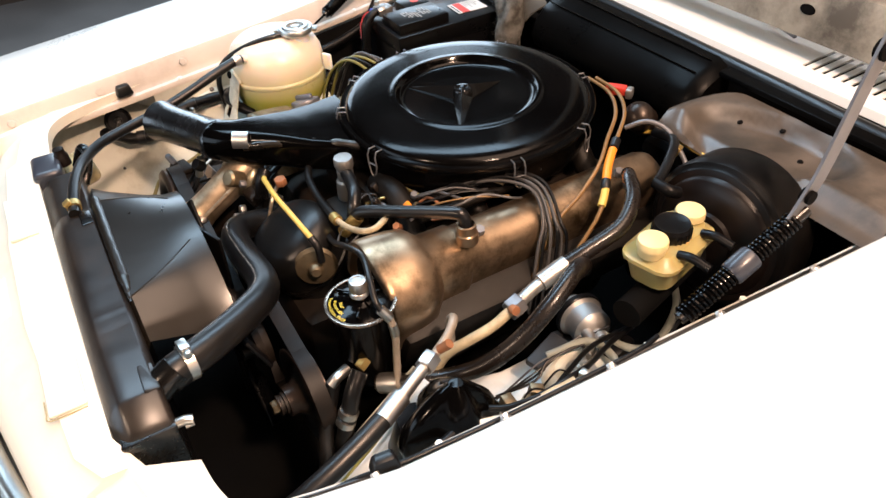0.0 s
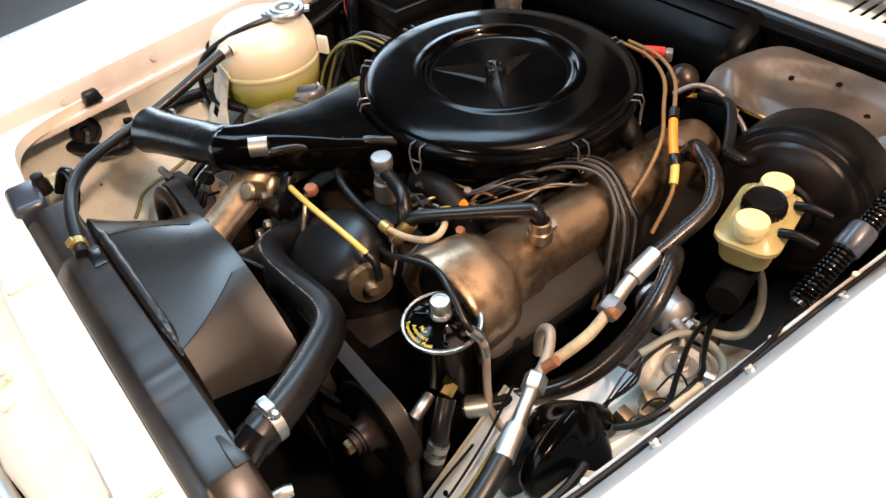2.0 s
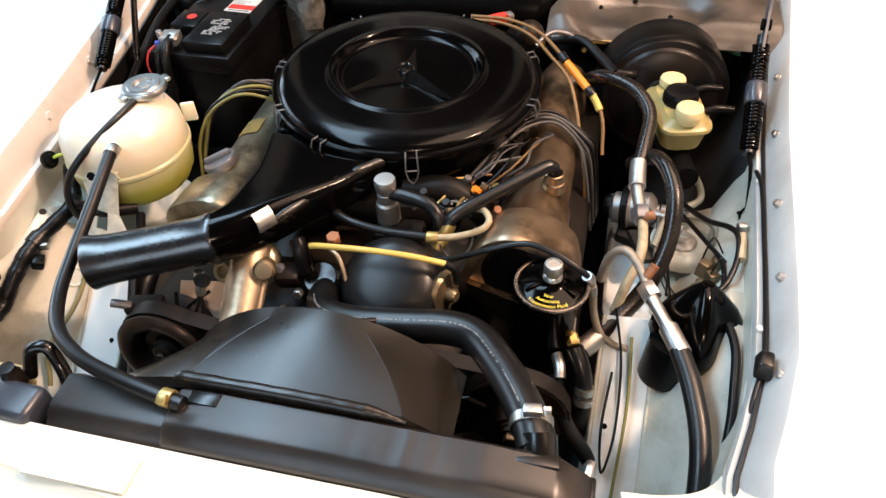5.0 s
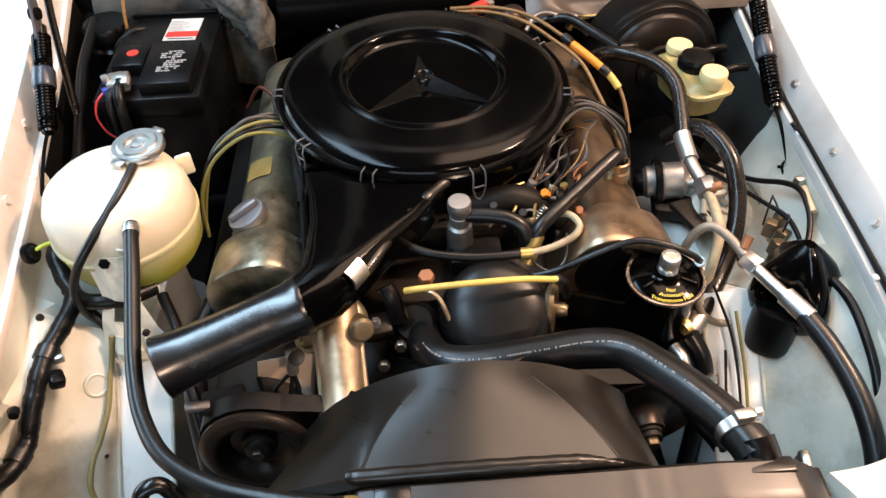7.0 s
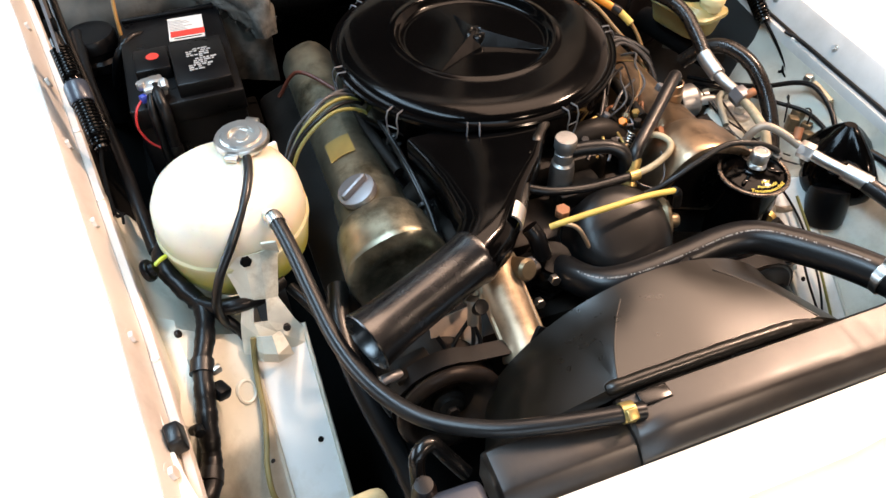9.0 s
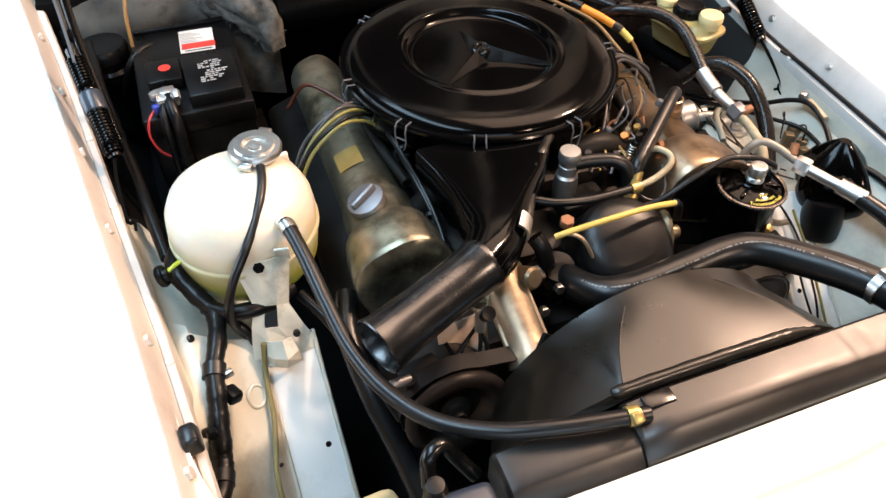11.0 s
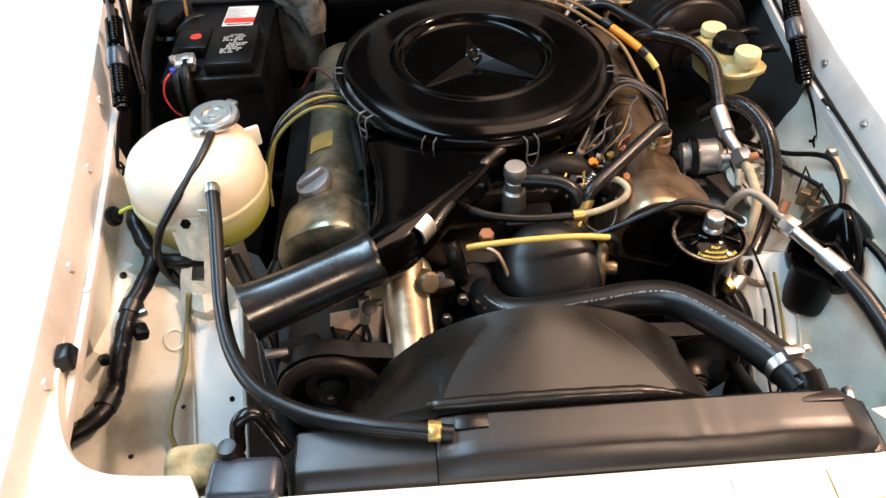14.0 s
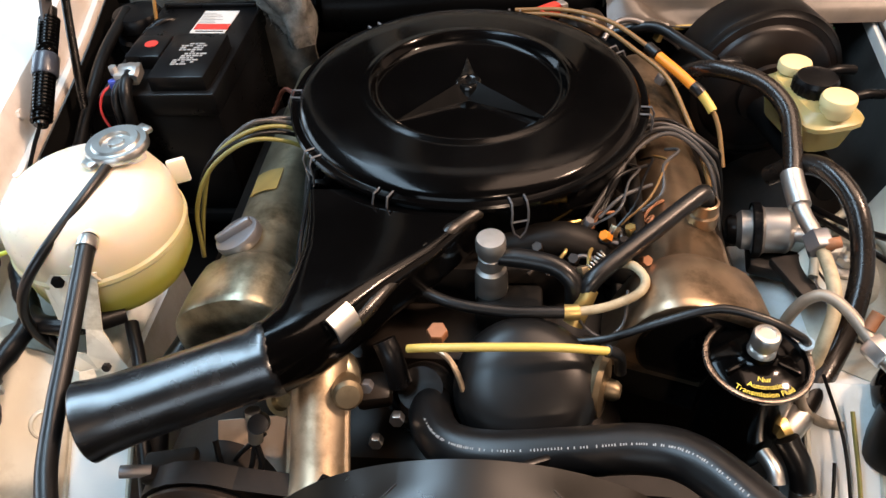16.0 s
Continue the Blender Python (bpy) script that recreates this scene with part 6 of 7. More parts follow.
def drive_belt():
    ob = thing("drive_belts", "worn black drive belts in front of the engine", "belt", (0.05, -0.44, 0.6))
    for y, ring in ((-0.422, ((0.254, 0.673, 0.068, 100, -100), (0.03, 0.54, 0.085, -100, -190), (0.045, 0.70, 0.058, 190, 75))), (-0.455, ((-0.221, 0.738, 0.062, 60, 260), (0.03, 0.54, 0.08, 260, 330), (0.045, 0.70, 0.05, 10, 60)))):
        path = []
        for cx, cz, r, a0, a1 in ring:
            for k in range(13):
                a = radians(a0 + (a1 - a0) * k / 12)
                path.append((cx, cz, r, a))
        rows = []
        for cx, cz, r, a in path + path[:1]:
            rows.append([(cx + q * math.cos(a), y + w, cz + q * math.sin(a)) for q, w in ((r, -0.009), (r + 0.007, -0.011), (r + 0.007, 0.011), (r, 0.009))])
        part("belt", loft(rows, caps=False), BELT, ob)
    part("idler", lathe([(0, -0.01), (0.03, -0.01), (0.034, 0), (0.03, 0.01), (0.012, 0.012), (0.012, 0.03), (0, 0.03)], axis_frame((0.155, -0.455, 0.70), (0, -1, 0)), 28), BROWN_IRON, ob)
    return ob


drive_belt()


# ---- right side of the bay ----
def regulator_unit():
    ob = thing("vacuum_pump", "grey cast pump with a black band on the inner fender", "pump", (0.39, -0.04, 0.67))
    m = axis_frame((0.352, -0.028, 0.708), (1, -0.15, 0.12))
    part("body", lathe([(0, 0.0), (0.02, 0.0), (0.026, 0.006), (0.026, 0.018), (0.034, 0.02), (0.035, 0.03), (0.03, 0.034), (0.03, 0.062), (0.022, 0.07), (0.012, 0.074), (0.012, 0.09), (0, 0.09)], m, 32), ALUMINIUM, ob)
    part("band", lathe([(0.0355, 0.018), (0.0372, 0.020), (0.0372, 0.028), (0.0355, 0.030)], m, 32), BLACK_PLASTIC, ob)
    part("cap", lathe([(0, -0.012), (0.017, -0.012), (0.02, -0.006), (0.02, 0.002)], m, 24), BLACK_PLASTIC, ob)
    part("bracket", box((0.41, -0.06, 0.675), (0.09, 0.05, 0.02), (0, 10, -10), 0.006), ALU_DARK, ob)
    part("port", tube([(0.41, -0.05, 0.72), (0.435, -0.06, 0.725), (0.45, -0.08, 0.72)], 0.009, 12), ALUMINIUM, ob)
    return ob


regulator_unit()


def strut_mount():
    ob = thing("strut_mount", "pale strut top mount with a steel nut and washer", "strut mount", (0.465, -0.10, 0.70))
    m = Matrix.Translation((0.465, -0.10, 0))
    part("dome", lathe([(0.055, 0.70), (0.052, 0.708), (0.043, 0.714), (0.036, 0.716), (0.03, 0.712), (0.0, 0.712)], m, 32), WHITE_OLD, ob)
    part("washer", lathe([(0.022, 0.712), (0.022, 0.717), (0.02, 0.719), (0, 0.719)], m, 24), ALUMINIUM, ob)
    part("nut", hexagon((0.465, -0.10, 0.725), (0, 0, 1), 0.011, 0.012), CHROME, ob)
    part("stud", lathe([(0.005, 0.72), (0.005, 0.742), (0, 0.743)], m, 12), CHROME, ob)
    return ob


strut_mount()
GREY_HOSE = material("pale_grey_hose", (0.22, 0.23, 0.195), 0.5, vary=0.12, bump=0.05, dirt=(0.08, 0.075, 0.05), dirt_amount=0.5)
hose_thing("breather_pipe", "pale grey hose looped beside the brake servo", [(0.43, 0.10, 0.745), (0.46, 0.075, 0.74), (0.485, 0.03, 0.735), (0.49, -0.01, 0.73), (0.465, -0.03, 0.725), (0.43, -0.035, 0.722)], 0.0058, GREY_HOSE)
hose_thing("breather_pipe", "pale grey hose curving round the strut mount", [(0.42, -0.125, 0.72), (0.44, -0.07, 0.735), (0.48, -0.06, 0.735), (0.51, -0.08, 0.735), (0.512, -0.12, 0.73)], 0.0058, GREY_HOSE)


def cover_boot():
    """Folded rubber boot with ridges running down from its tip."""
    ob = thing("ignition_cover", "glossy black folded rubber boot on the inner fender", "cover", (0.47, -0.3, 0.72))
    m = axis_frame((0.475, -0.315, 0.755), (0.0, 0.15, 0.95))
    rows = []
    for z, r, k in ((-0.035, 0.040, 0.06), (-0.02, 0.05, 0.10), (0.0, 0.053, 0.16), (0.02, 0.049, 0.2), (0.045, 0.037, 0.2), (0.068, 0.02, 0.12), (0.08, 0.008, 0.0)):
        rows.append([m @ Vector((r * (1 + k * math.cos(4 * a)) * math.cos(a), r * 1.15 * (1 + k * math.cos(4 * a)) * math.sin(a), z)) for a in [2 * math.pi * q / 40 for q in range(40)]])
    part("boot", loft(rows), BLACK_GLOSS, ob)
    part("coil", lathe([(0, -0.012), (0.028, -0.012), (0.031, -0.006), (0.031, 0.05), (0, 0.05)], axis_frame((0.44, -0.352, 0.706), (0.12, 0.25, 0.9)), 28), BLACK_PLASTIC, ob)
    part("terminal", tube([(0.495, -0.36, 0.757), (0.502, -0.372, 0.754), (0.508, -0.375, 0.745)], 0.004, 8), CHROME, ob)
    return ob


cover_boot()


def relay_bank():
    ob = thing("relay_bank", "small tarnished relays with thin black wires", "relays", (0.49, -0.21, 0.74))
    rnd = random.Random(11)
    for k, (x, y) in enumerate(((0.482, -0.235), (0.497, -0.215), (0.487, -0.195), (0.505, -0.185))):
        part("relay", box((x, y, 0.755), (0.018, 0.016, 0.024), (6 * k - 8, 10, 30 * k), 0.002), VALVE_TAN, ob)
    for k in range(2):
        x, y = 0.46 + 0.05 * rnd.random(), -0.24 + 0.1 * rnd.random()
        part("wire", tube([(x, y, 0.75), (x + 0.01, y + 0.02 * rnd.random(), 0.785), (x + 0.02, y + 0.03, 0.77 + 0.01 * rnd.random()), (x + 0.035, y + 0.05 * rnd.random(), 0.75)], 0.0014, 6), CABLE, ob)
    part("sleeve", tube([(0.527, -0.215, 0.80), (0.528, -0.195, 0.803), (0.53, -0.17, 0.805)], 0.0062, 12), BEIGE_PIPE, ob, "short beige sleeve")
    part("clip", box((0.53, -0.155, 0.806), (0.014, 0.012, 0.014), (0, 0, 20), 0.003), CHROME, ob)
    return ob


relay_bank()
hose_thing("fender_cable", "black cable hanging along the inner fender", [(0.44, 0.02, 0.72), (0.465, -0.05, 0.745), (0.492, -0.105, 0.768), (0.515, -0.145, 0.795), (0.524, -0.176, 0.806), (0.522, -0.215, 0.80), (0.51, -0.25, 0.79), (0.495, -0.27, 0.785)], 0.0042, CABLE, "cable")
hose_thing("front_cable", "black cable hanging down the front of the inner fender", [(0.50, -0.30, 0.79), (0.514, -0.36, 0.792), (0.512, -0.42, 0.785), (0.508, -0.47, 0.768), (0.498, -0.52, 0.74), (0.48, -0.565, 0.69)], 0.0058, CABLE, "cable")
hose_thing("fender_cable", "black cable crossing the inner fender to the cover", [(0.44, 0.0, 0.72), (0.46, -0.08, 0.75), (0.49, -0.15, 0.765), (0.51, -0.2, 0.772), (0.505, -0.27, 0.77), (0.49, -0.30, 0.79)], 0.0036, CABLE, "cable")
hose_thing("hood_cable", "thin black release cable along the fender edge", [(0.548, -0.06, 0.835), (0.553, -0.1, 0.835), (0.549, -0.2, 0.833), (0.544, -0.3, 0.832), (0.536, -0.40, 0.832), (0.522, -0.46, 0.825), (0.508, -0.52, 0.80), (0.495, -0.57, 0.74)], 0.0032, CABLE, "cable")
hose_thing("wash_tube", "thin olive tube hanging in front of the inner fender", [(0.37, -0.3, 0.762), (0.385, -0.36, 0.722), (0.388, -0.43, 0.662), (0.378, -0.47, 0.622), (0.37, -0.43, 0.662), (0.375, -0.37, 0.712)], 0.0018, CABLE, "tube")
hose_thing("wash_tube", "thin olive tube hanging in front of the inner fender", [(0.395, -0.33, 0.742), (0.4, -0.4, 0.682), (0.395, -0.48, 0.612), (0.388, -0.56, 0.542)], 0.0022, OLIVE_LEAD, "tube")


def bump_stop(x, y, z, turn):
    ob = part("bump_stop", box((0, 0, 0), (0.022, 0.034, 0.022), bevel=0.004, taper=0.7), RUBBER)
    ob.matrix_world = pose(x, y, z, 0, 0, turn)
    return tagged(ob, "black rubber bump stop on the fender flange", "bump stop", "bump stops")


bump_stop(-0.512, -0.472, 0.846, 8)
bump_stop(0.532, -0.424, 0.843, -8)


def firewall_fittings():
    ob = thing("wiper_motor", "silver domed motor cap with a red connector", "motor", (0.17, 0.26, 0.82))
    part("dome", lathe([(0.026, -0.06), (0.026, 0.0), (0.024, 0.01), (0.017, 0.018), (0.008, 0.021), (0, 0.022)], axis_frame((0.168, 0.25, 0.858), (0.4, -0.6, 0.5)), 32), PULLEY_STEEL, ob)
    part("connector", box((0.108, 0.25, 0.884), (0.035, 0.016, 0.016), (0, 0, 35), 0.003), LABEL_RED, ob, "red plastic connector")
    part("connector", box((0.128, 0.262, 0.882), (0.012, 0.018, 0.018), (0, 0, 35), 0.003), ALUMINIUM, ob)
    return ob


firewall_fittings()


def brake_pipe():
    ob = thing("brake_pipe", "thin grey pipe clipped in front of the firewall", "pipe", (0.25, 0.24, 0.84))
    part("pipe", tube([(0.185, 0.205, 0.86), (0.205, 0.232, 0.872), (0.235, 0.248, 0.866), (0.272, 0.244, 0.847), (0.30, 0.235, 0.83), (0.31, 0.225, 0.80)], 0.0042, 12), STEEL_GREY, ob)
    part("clip", box((0.27, 0.243, 0.845), (0.008, 0.014, 0.018), (0, 20, 20), 0.002), BRASS, ob)
    return ob


brake_pipe()
hose_thing("washer_tube", "yellow tube along the firewall", [(0.16, 0.255, 0.825), (0.22, 0.27, 0.84), (0.30, 0.265, 0.845), (0.36, 0.28, 0.838), (0.42, 0.30, 0.82)], 0.0035, YELLOW, "tube")


def wing_wiring():
    ob = thing("wing_wiring", "loose coloured wires with a yellow connector", "wiring", (0.48, 0.29, 0.8))
    for k, m in enumerate((GREEN_WIRE, LABEL_WHITE, YELLOW, CABLE, GREEN_WIRE)):
        part("wire", tube([(0.43 + 0.01 * k, 0.25, 0.80), (0.45 + 0.008 * k, 0.275 + 0.006 * k, 0.832), (0.50, 0.29 + 0.008 * k, 0.835 - 0.004 * k), (0.55, 0.32 + 0.01 * k, 0.81)], 0.0018, 6), m, ob)
    part("connector", tube([(0.465, 0.292, 0.832), (0.478, 0.305, 0.83), (0.49, 0.317, 0.828)], 0.0085, 12, 4), YELLOW, ob)
    return ob


wing_wiring()


def bay_cables():
    """Loose black leads lying low between the pump and the boot."""
    ob = thing("bay_cables", "tangle of thin black leads low beside the pump", "wiring", (0.44, -0.15, 0.7))
    rnd = random.Random(17)
    for k in range(4):
        x, y, z = 0.40 + 0.08 * rnd.random(), -0.02 - 0.06 * rnd.random(), 0.715 + 0.02 * rnd.random()
        pts = [(x, y, z)]
        for q in range(3):
            x, y, z = min(0.50, max(0.39, x + 0.05 * (rnd.random() - 0.45))), y - 0.05 * rnd.random() - 0.025, 0.715 + 0.02 * rnd.random()
            pts.append((x, y, z))
        part("lead", tube(pts, 0.0013 + 0.0012 * rnd.random(), 7, 6), (CABLE, GREY_LEAD, RUBBER)[k % 3], ob)
    part("bracket", box((0.415, -0.11, 0.705), (0.05, 0.07, 0.012), (0, 8, 20), 0.004), BROWN_IRON, ob)
    part("block", box((0.455, -0.03, 0.71), (0.035, 0.045, 0.03), (0, 0, 15), 0.005), BLACK_PLASTIC, ob)
    return ob


bay_cables()


def duct_cables():
    """Black leads running down between the intake duct and the valve cover."""
    ob = thing("duct_cables", "bundle of black leads between the intake duct and the valve cover", "wiring", (-0.18, -0.2, 0.82))
    rnd = random.Random(23)
    for k in range(7):
        o = 0.006 * k
        pts = [(-0.185 + o * 0.4, -0.03 - o, 0.86 - 0.002 * k), (-0.178 + o * 0.3, -0.09, 0.868 - 0.004 * k), (-0.172 + o * 0.3, -0.15 + 0.01 * rnd.random(), 0.862 - 0.006 * k), (-0.168 + o * 0.4, -0.21, 0.85 - 0.007 * k + 0.008 * rnd.random()), (-0.165 + o * 0.3, -0.27, 0.835 - 0.006 * k), (-0.17 + o, -0.33, 0.80 - 0.004 * k)]
        part("lead", tube(pts, 0.0028 + 0.0016 * (k % 2), 8), (CABLE, RUBBER)[k % 2], ob)
    for y, z in ((-0.12, 0.855), (-0.24, 0.832)):
        part("tie", lathe([(0.013, -0.003), (0.014, 0.0), (0.013, 0.003)], axis_frame((-0.166, y, z), (0, -1, -0.25)), 16), CABLE, ob)
    return ob


duct_cables()
hose_thing("heater_hose", "thick black hose running down beside the frame rail", [(-0.30, -0.27, 0.76), (-0.315, -0.33, 0.75), (-0.31, -0.40, 0.72), (-0.29, -0.48, 0.66), (-0.275, -0.56, 0.6), (-0.27, -0.60, 0.52)], 0.015, RUBBER)
hose_thing("lower_loom", "black loom running down to the compressor", [(-0.36, -0.27, 0.785), (-0.335, -0.32, 0.775), (-0.32, -0.37, 0.765), (-0.30, -0.42, 0.75), (-0.285, -0.46, 0.73)], 0.0075, CABLE, "wiring loom")


# ---- left side of the bay ----
def battery_leads():
    ob = thing("battery_cables", "black battery cables with a thin red wire", "cable", (-0.47, 0.05, 0.7))
    part("cable", tube([(-0.464, 0.085, 0.886), (-0.462, 0.06, 0.882), (-0.460, 0.044, 0.86), (-0.462, 0.036, 0.80), (-0.464, 0.03, 0.74), (-0.46, 0.03, 0.66)], 0.0085, 12), CABLE, ob)
    part("cable", tube([(-0.472, 0.08, 0.884), (-0.476, 0.052, 0.872), (-0.476, 0.04, 0.83), (-0.478, 0.03, 0.70)], 0.006, 12), CABLE, ob)
    part("red_wire", tube([(-0.481, 0.075, 0.882), (-0.497, 0.058, 0.872), (-0.503, 0.048, 0.85), (-0.495, 0.042, 0.826), (-0.48, 0.04, 0.81)], 0.0018, 8), RED_WIRE, ob)
    part("tag", box((-0.484, 0.07, 0.88), (0.01, 0.01, 0.012), (0, 0, 30), 0.002), material("blue_plastic", (0.03, 0.05, 0.3), 0.4), ob)
    part("tie", tube([(-0.462, 0.038, 0.812), (-0.462, 0.0365, 0.806), (-0.462, 0.036, 0.80)], 0.0105, 12, 4), CABLE, ob)
    return ob


battery_leads()


def battery_tray():
    ob = thing("battery_tray", "black steel tray under the battery", "tray", (-0.42, 0.2, 0.62))
    part("plate", box((-0.425, 0.20, 0.65), (0.22, 0.29, 0.02), bevel=0.004), BLACK_DULL, ob)
    part("leg", box((-0.425, 0.20, 0.55), (0.16, 0.2, 0.19), bevel=0.004), BLACK_DULL, ob)
    return ob


battery_tray()


def blower():
    ob = thing("charcoal_canister", "ribbed round black canister in the rear corner", "canister", (-0.565, 0.32, 0.74))
    m = Matrix.Translation((-0.556, 0.322, 0))
    part("body", lathe([(0.034, 0.70), (0.036, 0.80), (0.042, 0.805), (0.042, 0.82), (0.036, 0.825), (0.036, 0.835), (0.041, 0.84), (0.041, 0.855), (0.037, 0.862), (0.02, 0.864), (0, 0.862)], m, 36), BLACK_PLASTIC, ob)
    part("hose", tube([(-0.54, 0.28, 0.78), (-0.53, 0.255, 0.82), (-0.515, 0.25, 0.855), (-0.49, 0.27, 0.868), (-0.47, 0.285, 0.862)], 0.006, 12), CABLE, ob)
    return ob


blower()
hose_thing("vent_cable", "brown cable rising behind the battery", [(-0.505, 0.27, 0.80), (-0.505, 0.285, 0.87), (-0.50, 0.31, 0.92), (-0.485, 0.35, 0.95), (-0.46, 0.40, 0.955)], 0.003, material("brown_cable", (0.25, 0.13, 0.03), 0.45), "cable")
hose_thing("side_loom", "black loom along the fender edge", [(-0.575, 0.33, 0.86), (-0.565, 0.20, 0.85), (-0.548, 0.09, 0.83), (-0.535, 0.0, 0.81), (-0.525, -0.08, 0.80), (-0.515, -0.15, 0.79)], 0.009, CABLE, "wiring loom")
hose_thing("hinge_link", "black steel link beside the hood spring", [(-0.545, 0.06, 0.80), (-0.553, 0.10, 0.86), (-0.562, 0.15, 0.93), (-0.566, 0.19, 0.99), (-0.566, 0.24, 1.06)], 0.006, BLACK_SATIN, "link")


def level_plug():
    ob = thing("level_sensor", "black round plug with a thin yellow wire beside the tank", "sensor", (-0.49, -0.23, 0.83))
    m = axis_frame((-0.519, -0.237, 0.845), (1, -0.1, 0.35))
    part("plug", lathe([(0.0, 0.0), (0.0135, 0.0), (0.0145, 0.003), (0.0135, 0.007), (0.009, 0.008), (0.008, 0.013), (0, 0.014)], m, 24), BLACK_PLASTIC, ob)
    part("wire", tube([(-0.508, -0.236, 0.85), (-0.50, -0.232, 0.853), (-0.492, -0.226, 0.852)], 0.0026, 8), LIME_WIRE, ob)
    return ob


level_plug()


def coolant_box():
    ob = thing("horn", "slate-coloured plastic horn housing beside the radiator", "horn", (-0.285, -0.645, 0.80))
    part("housing", box((-0.283, -0.645, 0.838), (0.072, 0.045, 0.045), (0, 0, -2), 0.009, segments=3), SLATE, ob)
    part("elbow", tube([(-0.30, -0.60, 0.83), (-0.295, -0.585, 0.86), (-0.278, -0.578, 0.862), (-0.265, -0.585, 0.84), (-0.25, -0.60, 0.82)], 0.008, 14), BLACK_SATIN, ob)
    part("neck", lathe([(0.013, 0.84), (0.012, 0.858), (0.009, 0.862), (0.009, 0.87), (0, 0.871)], Matrix.Translation((-0.30, -0.618, 0)), 20), BROWN_BLACK, ob)
    part("foam", box((-0.358, -0.598, 0.79), (0.058, 0.05, 0.05), (12, 8, 8), 0.014, segments=3), FOAM, ob, "stained beige foam block")
    part("stay", tube([(-0.322, -0.675, 0.84), (-0.318, -0.65, 0.835), (-0.312, -0.625, 0.825)], 0.004, 8), CHROME, ob)
    return ob


coolant_box()


def wall_grommet():
    """Dished rubber disc in the inner fender, a lead coming out of its middle."""
    ob = thing("grommet", "round black rubber grommet in the inner fender with a lead", "grommet", (-0.555, -0.5, 0.77))
    m = axis_frame((-0.548, -0.5, 0.769), (1, -0.05, 0.25))
    part("disc", lathe([(0.027, -0.003), (0.027, 0.002), (0.0245, 0.004), (0.022, 0.003), (0.019, -0.001), (0.009, -0.001), (0.007, 0.004), (0, 0.005)], m, 40), RUBBER, ob)
    part("lead", tube([m @ Vector((0, 0, 0.002)), m @ Vector((0.0, 0.0, 0.016)), Vector((-0.533, -0.505, 0.762)), Vector((-0.524, -0.51, 0.757))], 0.0042, 12), GREY_LEAD, ob)
    return ob


wall_grommet()

# ---- small parts under the air cleaner ----
def throttle_linkage():
    ob = thing("throttle_linkage", "small brass and steel linkage under the air cleaner", "linkage", (0.12, -0.2, 0.8))
    rnd = random.Random(21)
    for k in range(15):
        x, y = 0.07 + 0.13 * rnd.random(), -0.25 + 0.10 * rnd.random()
        part("rod", tube([(x, y, 0.825 + 0.02 * rnd.random()), (x + 0.03 * (rnd.random() - 0.3), y + 0.02, 0.845), (x + 0.05 * rnd.random(), y + 0.05 * rnd.random(), 0.84)], 0.0022, 8), (BRASS, STEEL_GREY, BROWN_IRON, RUST)[k % 4], ob)
    for k, m in enumerate((ORANGE, BROWN_IRON, BRASS, VALVE_TAN, RUST, BROWN_IRON, VALVE_TAN, STEEL_GREY, BROWN_IRON, ORANGE, VALVE_TAN, BROWN_IRON, BRASS, RUST)):
        x, y = 0.075 + 0.009 * k, -0.25 + 0.08 * rnd.random()
        part("fitting", hexagon((x, y, 0.848), (rnd.random() - 0.5, rnd.random() - 0.5, 0.6), 0.006, 0.012), m, ob)
    part("spring", coil((0.135, -0.235, 0.84), (0.15, -0.225, 0.855), 0.005, 0.0011, 6, per=10), CHROME, ob)
    part("fuel_rail", tube([(0.19, -0.19, 0.845), (0.195, -0.1, 0.845), (0.195, 0.0, 0.845)], 0.008, 12), ALU_DARK, ob)
    part("fuel_rail", tube([(-0.175, -0.16, 0.83), (-0.19, -0.05, 0.835), (-0.19, 0.05, 0.835)], 0.008, 12), ALU_DARK, ob)
    for k in range(5):
        y = -0.17 + 0.035 * k
        part("wire", tube([(0.15 + 0.01 * k, y, 0.855), (0.175, y + 0.02, 0.868), (0.21, y + 0.045, 0.864)], 0.0022, 8), (GREY_LEAD, CABLE, VALVE_TAN, GREY_LEAD, CABLE)[k], ob)
    return ob


throttle_linkage()


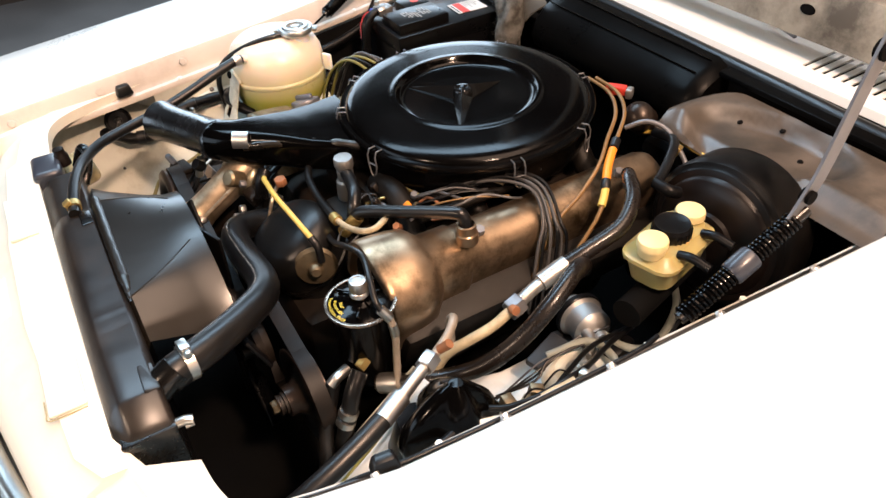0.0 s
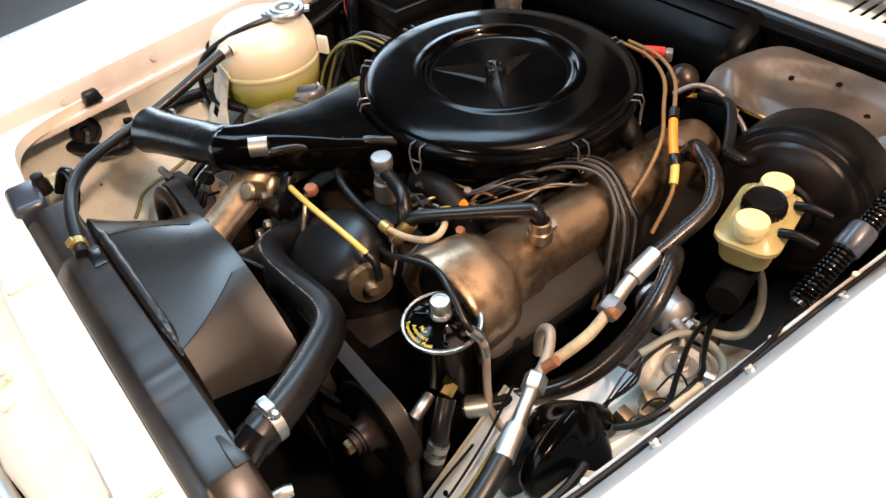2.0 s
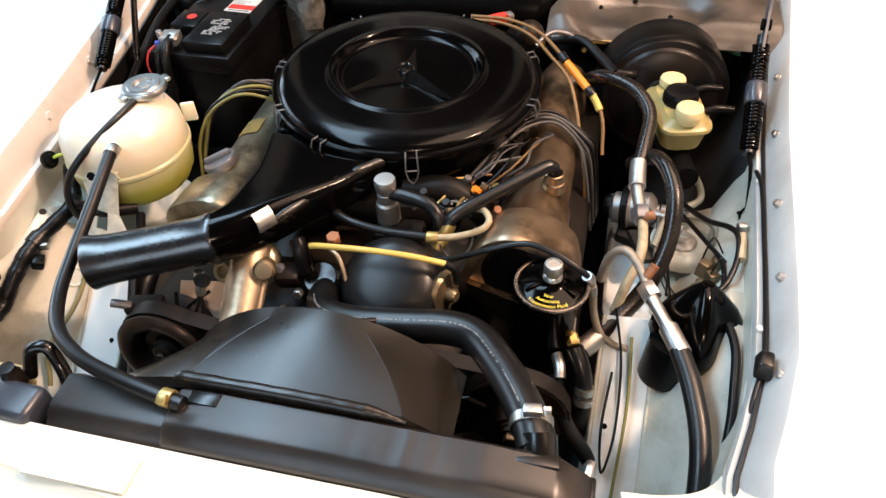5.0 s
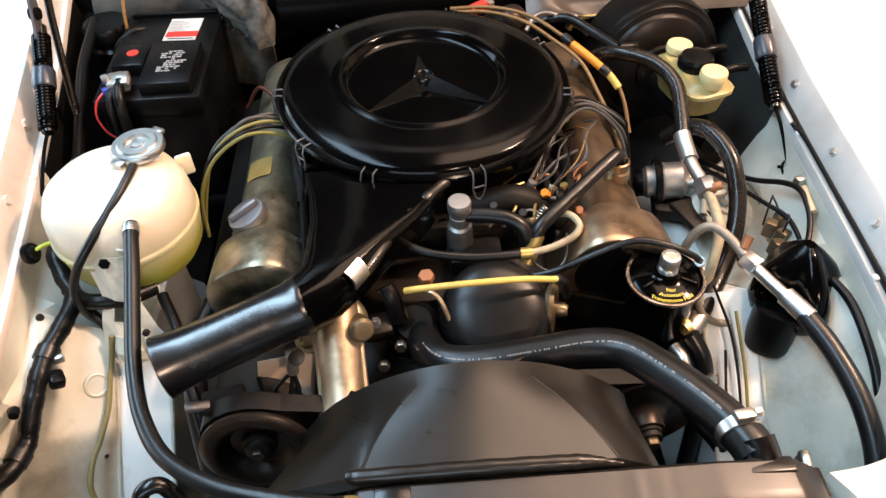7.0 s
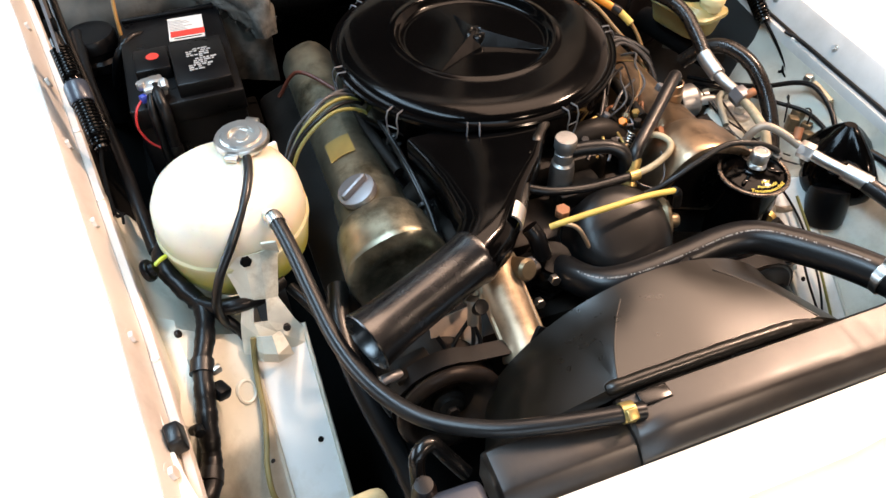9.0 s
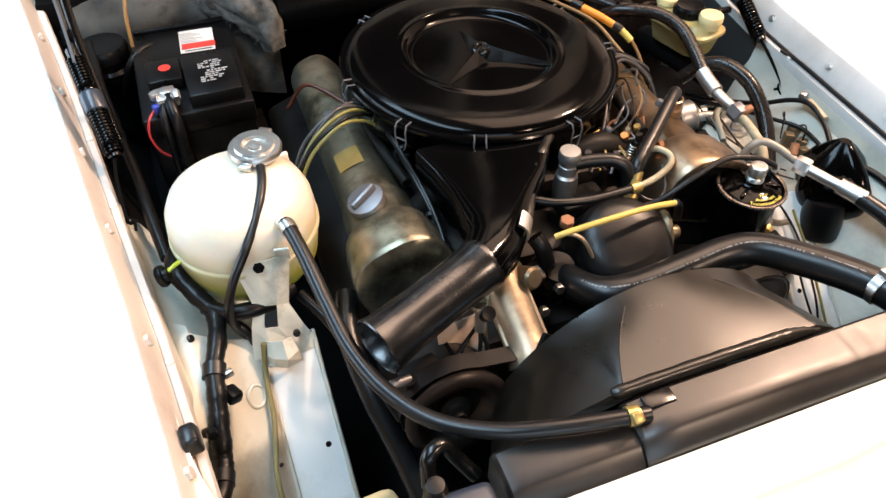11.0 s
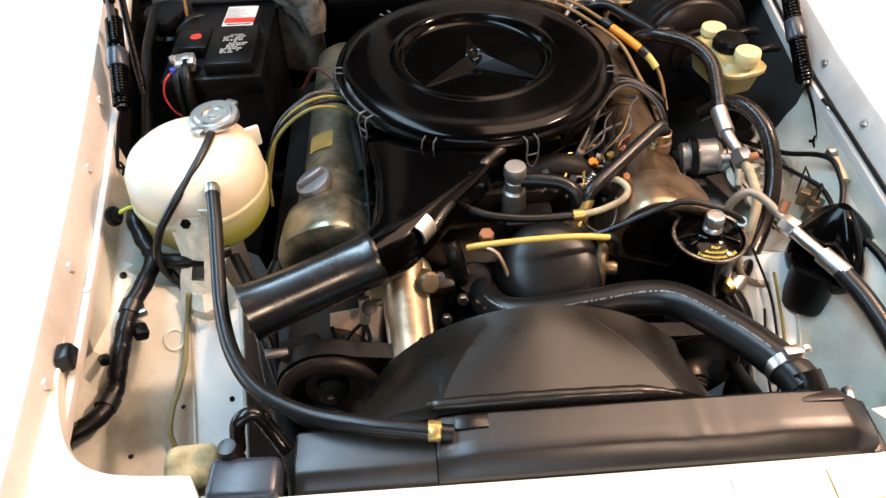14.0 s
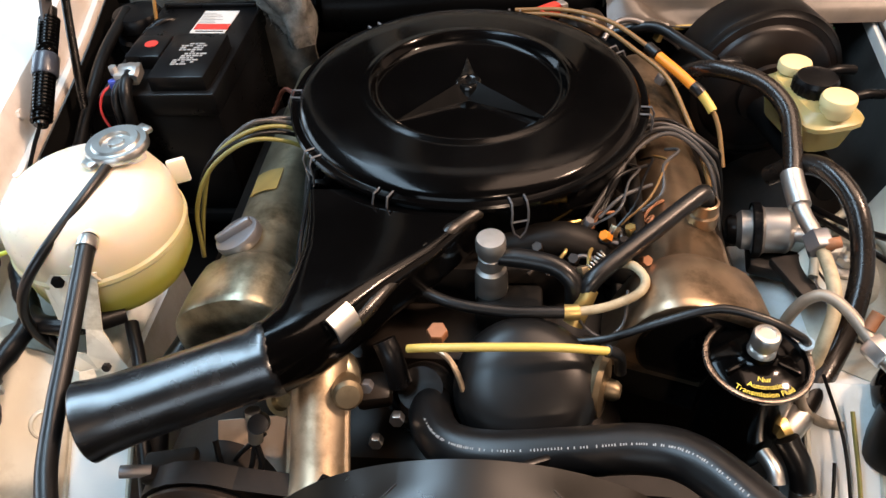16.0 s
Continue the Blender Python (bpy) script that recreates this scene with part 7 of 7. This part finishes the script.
def front_fittings():
    ob = thing("thermostat_housing", "dark cast thermostat housing with sensors and brass plugs", "thermostat housing", (-0.03, -0.34, 0.74))
    part("casting", lathe([(0.034, -0.02), (0.036, 0.03), (0.03, 0.045), (0.022, 0.05), (0.022, 0.06), (0, 0.06)], axis_frame((-0.03, -0.335, 0.745), (0, -0.35, 0.9)), 24), BLACK_SATIN, ob)
    part("sensor", tube([(-0.062, -0.338, 0.85), (-0.055, -0.348, 0.838), (-0.048, -0.358, 0.81)], 0.0115, 14), BLACK_PLASTIC, ob)
    part("sensor", hexagon((-0.012, -0.33, 0.852), (0, -0.1, 1), 0.010, 0.012), RUST, ob)
    part("wire", tube([(-0.02, -0.335, 0.84), (0.0, -0.35, 0.838), (0.012, -0.365, 0.815), (0.018, -0.38, 0.785)], 0.003, 8), ALUMINIUM_STAINED, ob)
    part("bracket", box((-0.075, -0.36, 0.80), (0.035, 0.03, 0.03), (15, 0, 10), 0.006), BROWN_IRON, ob)
    part("bolt", hexagon((-0.048, -0.392, 0.802), (0, -1, 0.3), 0.007, 0.01), CHROME, ob)
    part("bolt", hexagon((-0.07, -0.40, 0.775), (0, -1, 0.3), 0.007, 0.01), CHROME, ob)
    part("lead", tube([(-0.172, -0.426, 0.812), (-0.168, -0.44, 0.79), (-0.185, -0.452, 0.778), (-0.205, -0.44, 0.785), (-0.215, -0.42, 0.80)], 0.003, 8), CABLE, ob)
    return ob


front_fittings()


def loose_wires():
    """Thin wires lying between the air cleaner and the covers."""
    ob = thing("engine_wires", "thin grey and brown wires tangled beside the air cleaner", "wiring", (0.2, -0.12, 0.84))
    rnd = random.Random(31)
    for k in range(4):
        x, y = 0.17 + 0.016 * k, -0.17 + 0.03 * rnd.random()
        pts = [(x - 0.03, y - 0.04 * rnd.random(), 0.845), (x, y, 0.864 + 0.008 * rnd.random()), (x + 0.02 * rnd.random(), y + 0.04, 0.872), (x + 0.03, y + 0.07 + 0.02 * rnd.random(), 0.865), (x + 0.02, y + 0.10, 0.85)]
        part("wire", tube(pts, 0.0014 + 0.0006 * rnd.random(), 6, 6), (GREY_LEAD, CABLE, TAN_LEAD, GREY_LEAD)[k], ob)
    part("strap", tube([(0.118, -0.268, 0.838), (0.125, -0.29, 0.825), (0.145, -0.305, 0.82), (0.165, -0.295, 0.828), (0.17, -0.27, 0.85)], 0.0016, 6), GREY_LEAD, ob)
    return ob


loose_wires()


def horn_wire():
    ob = thing("nipple_lead", "black looped lead under the intake snout", "lead", (-0.18, -0.43, 0.78))
    part("lead", tube([(-0.172, -0.425, 0.815), (-0.178, -0.44, 0.79), (-0.195, -0.45, 0.775), (-0.205, -0.44, 0.772), (-0.195, -0.425, 0.785), (-0.17, -0.41, 0.80)], 0.0026, 8), CABLE, ob)
    part("plug", lathe([(0.0, 0.0), (0.009, 0.0), (0.01, 0.004), (0.009, 0.016), (0, 0.017)], axis_frame((-0.166, -0.417, 0.83), (0.2, -0.6, 0.7)), 16), BLACK_PLASTIC, ob)
    return ob


horn_wire()
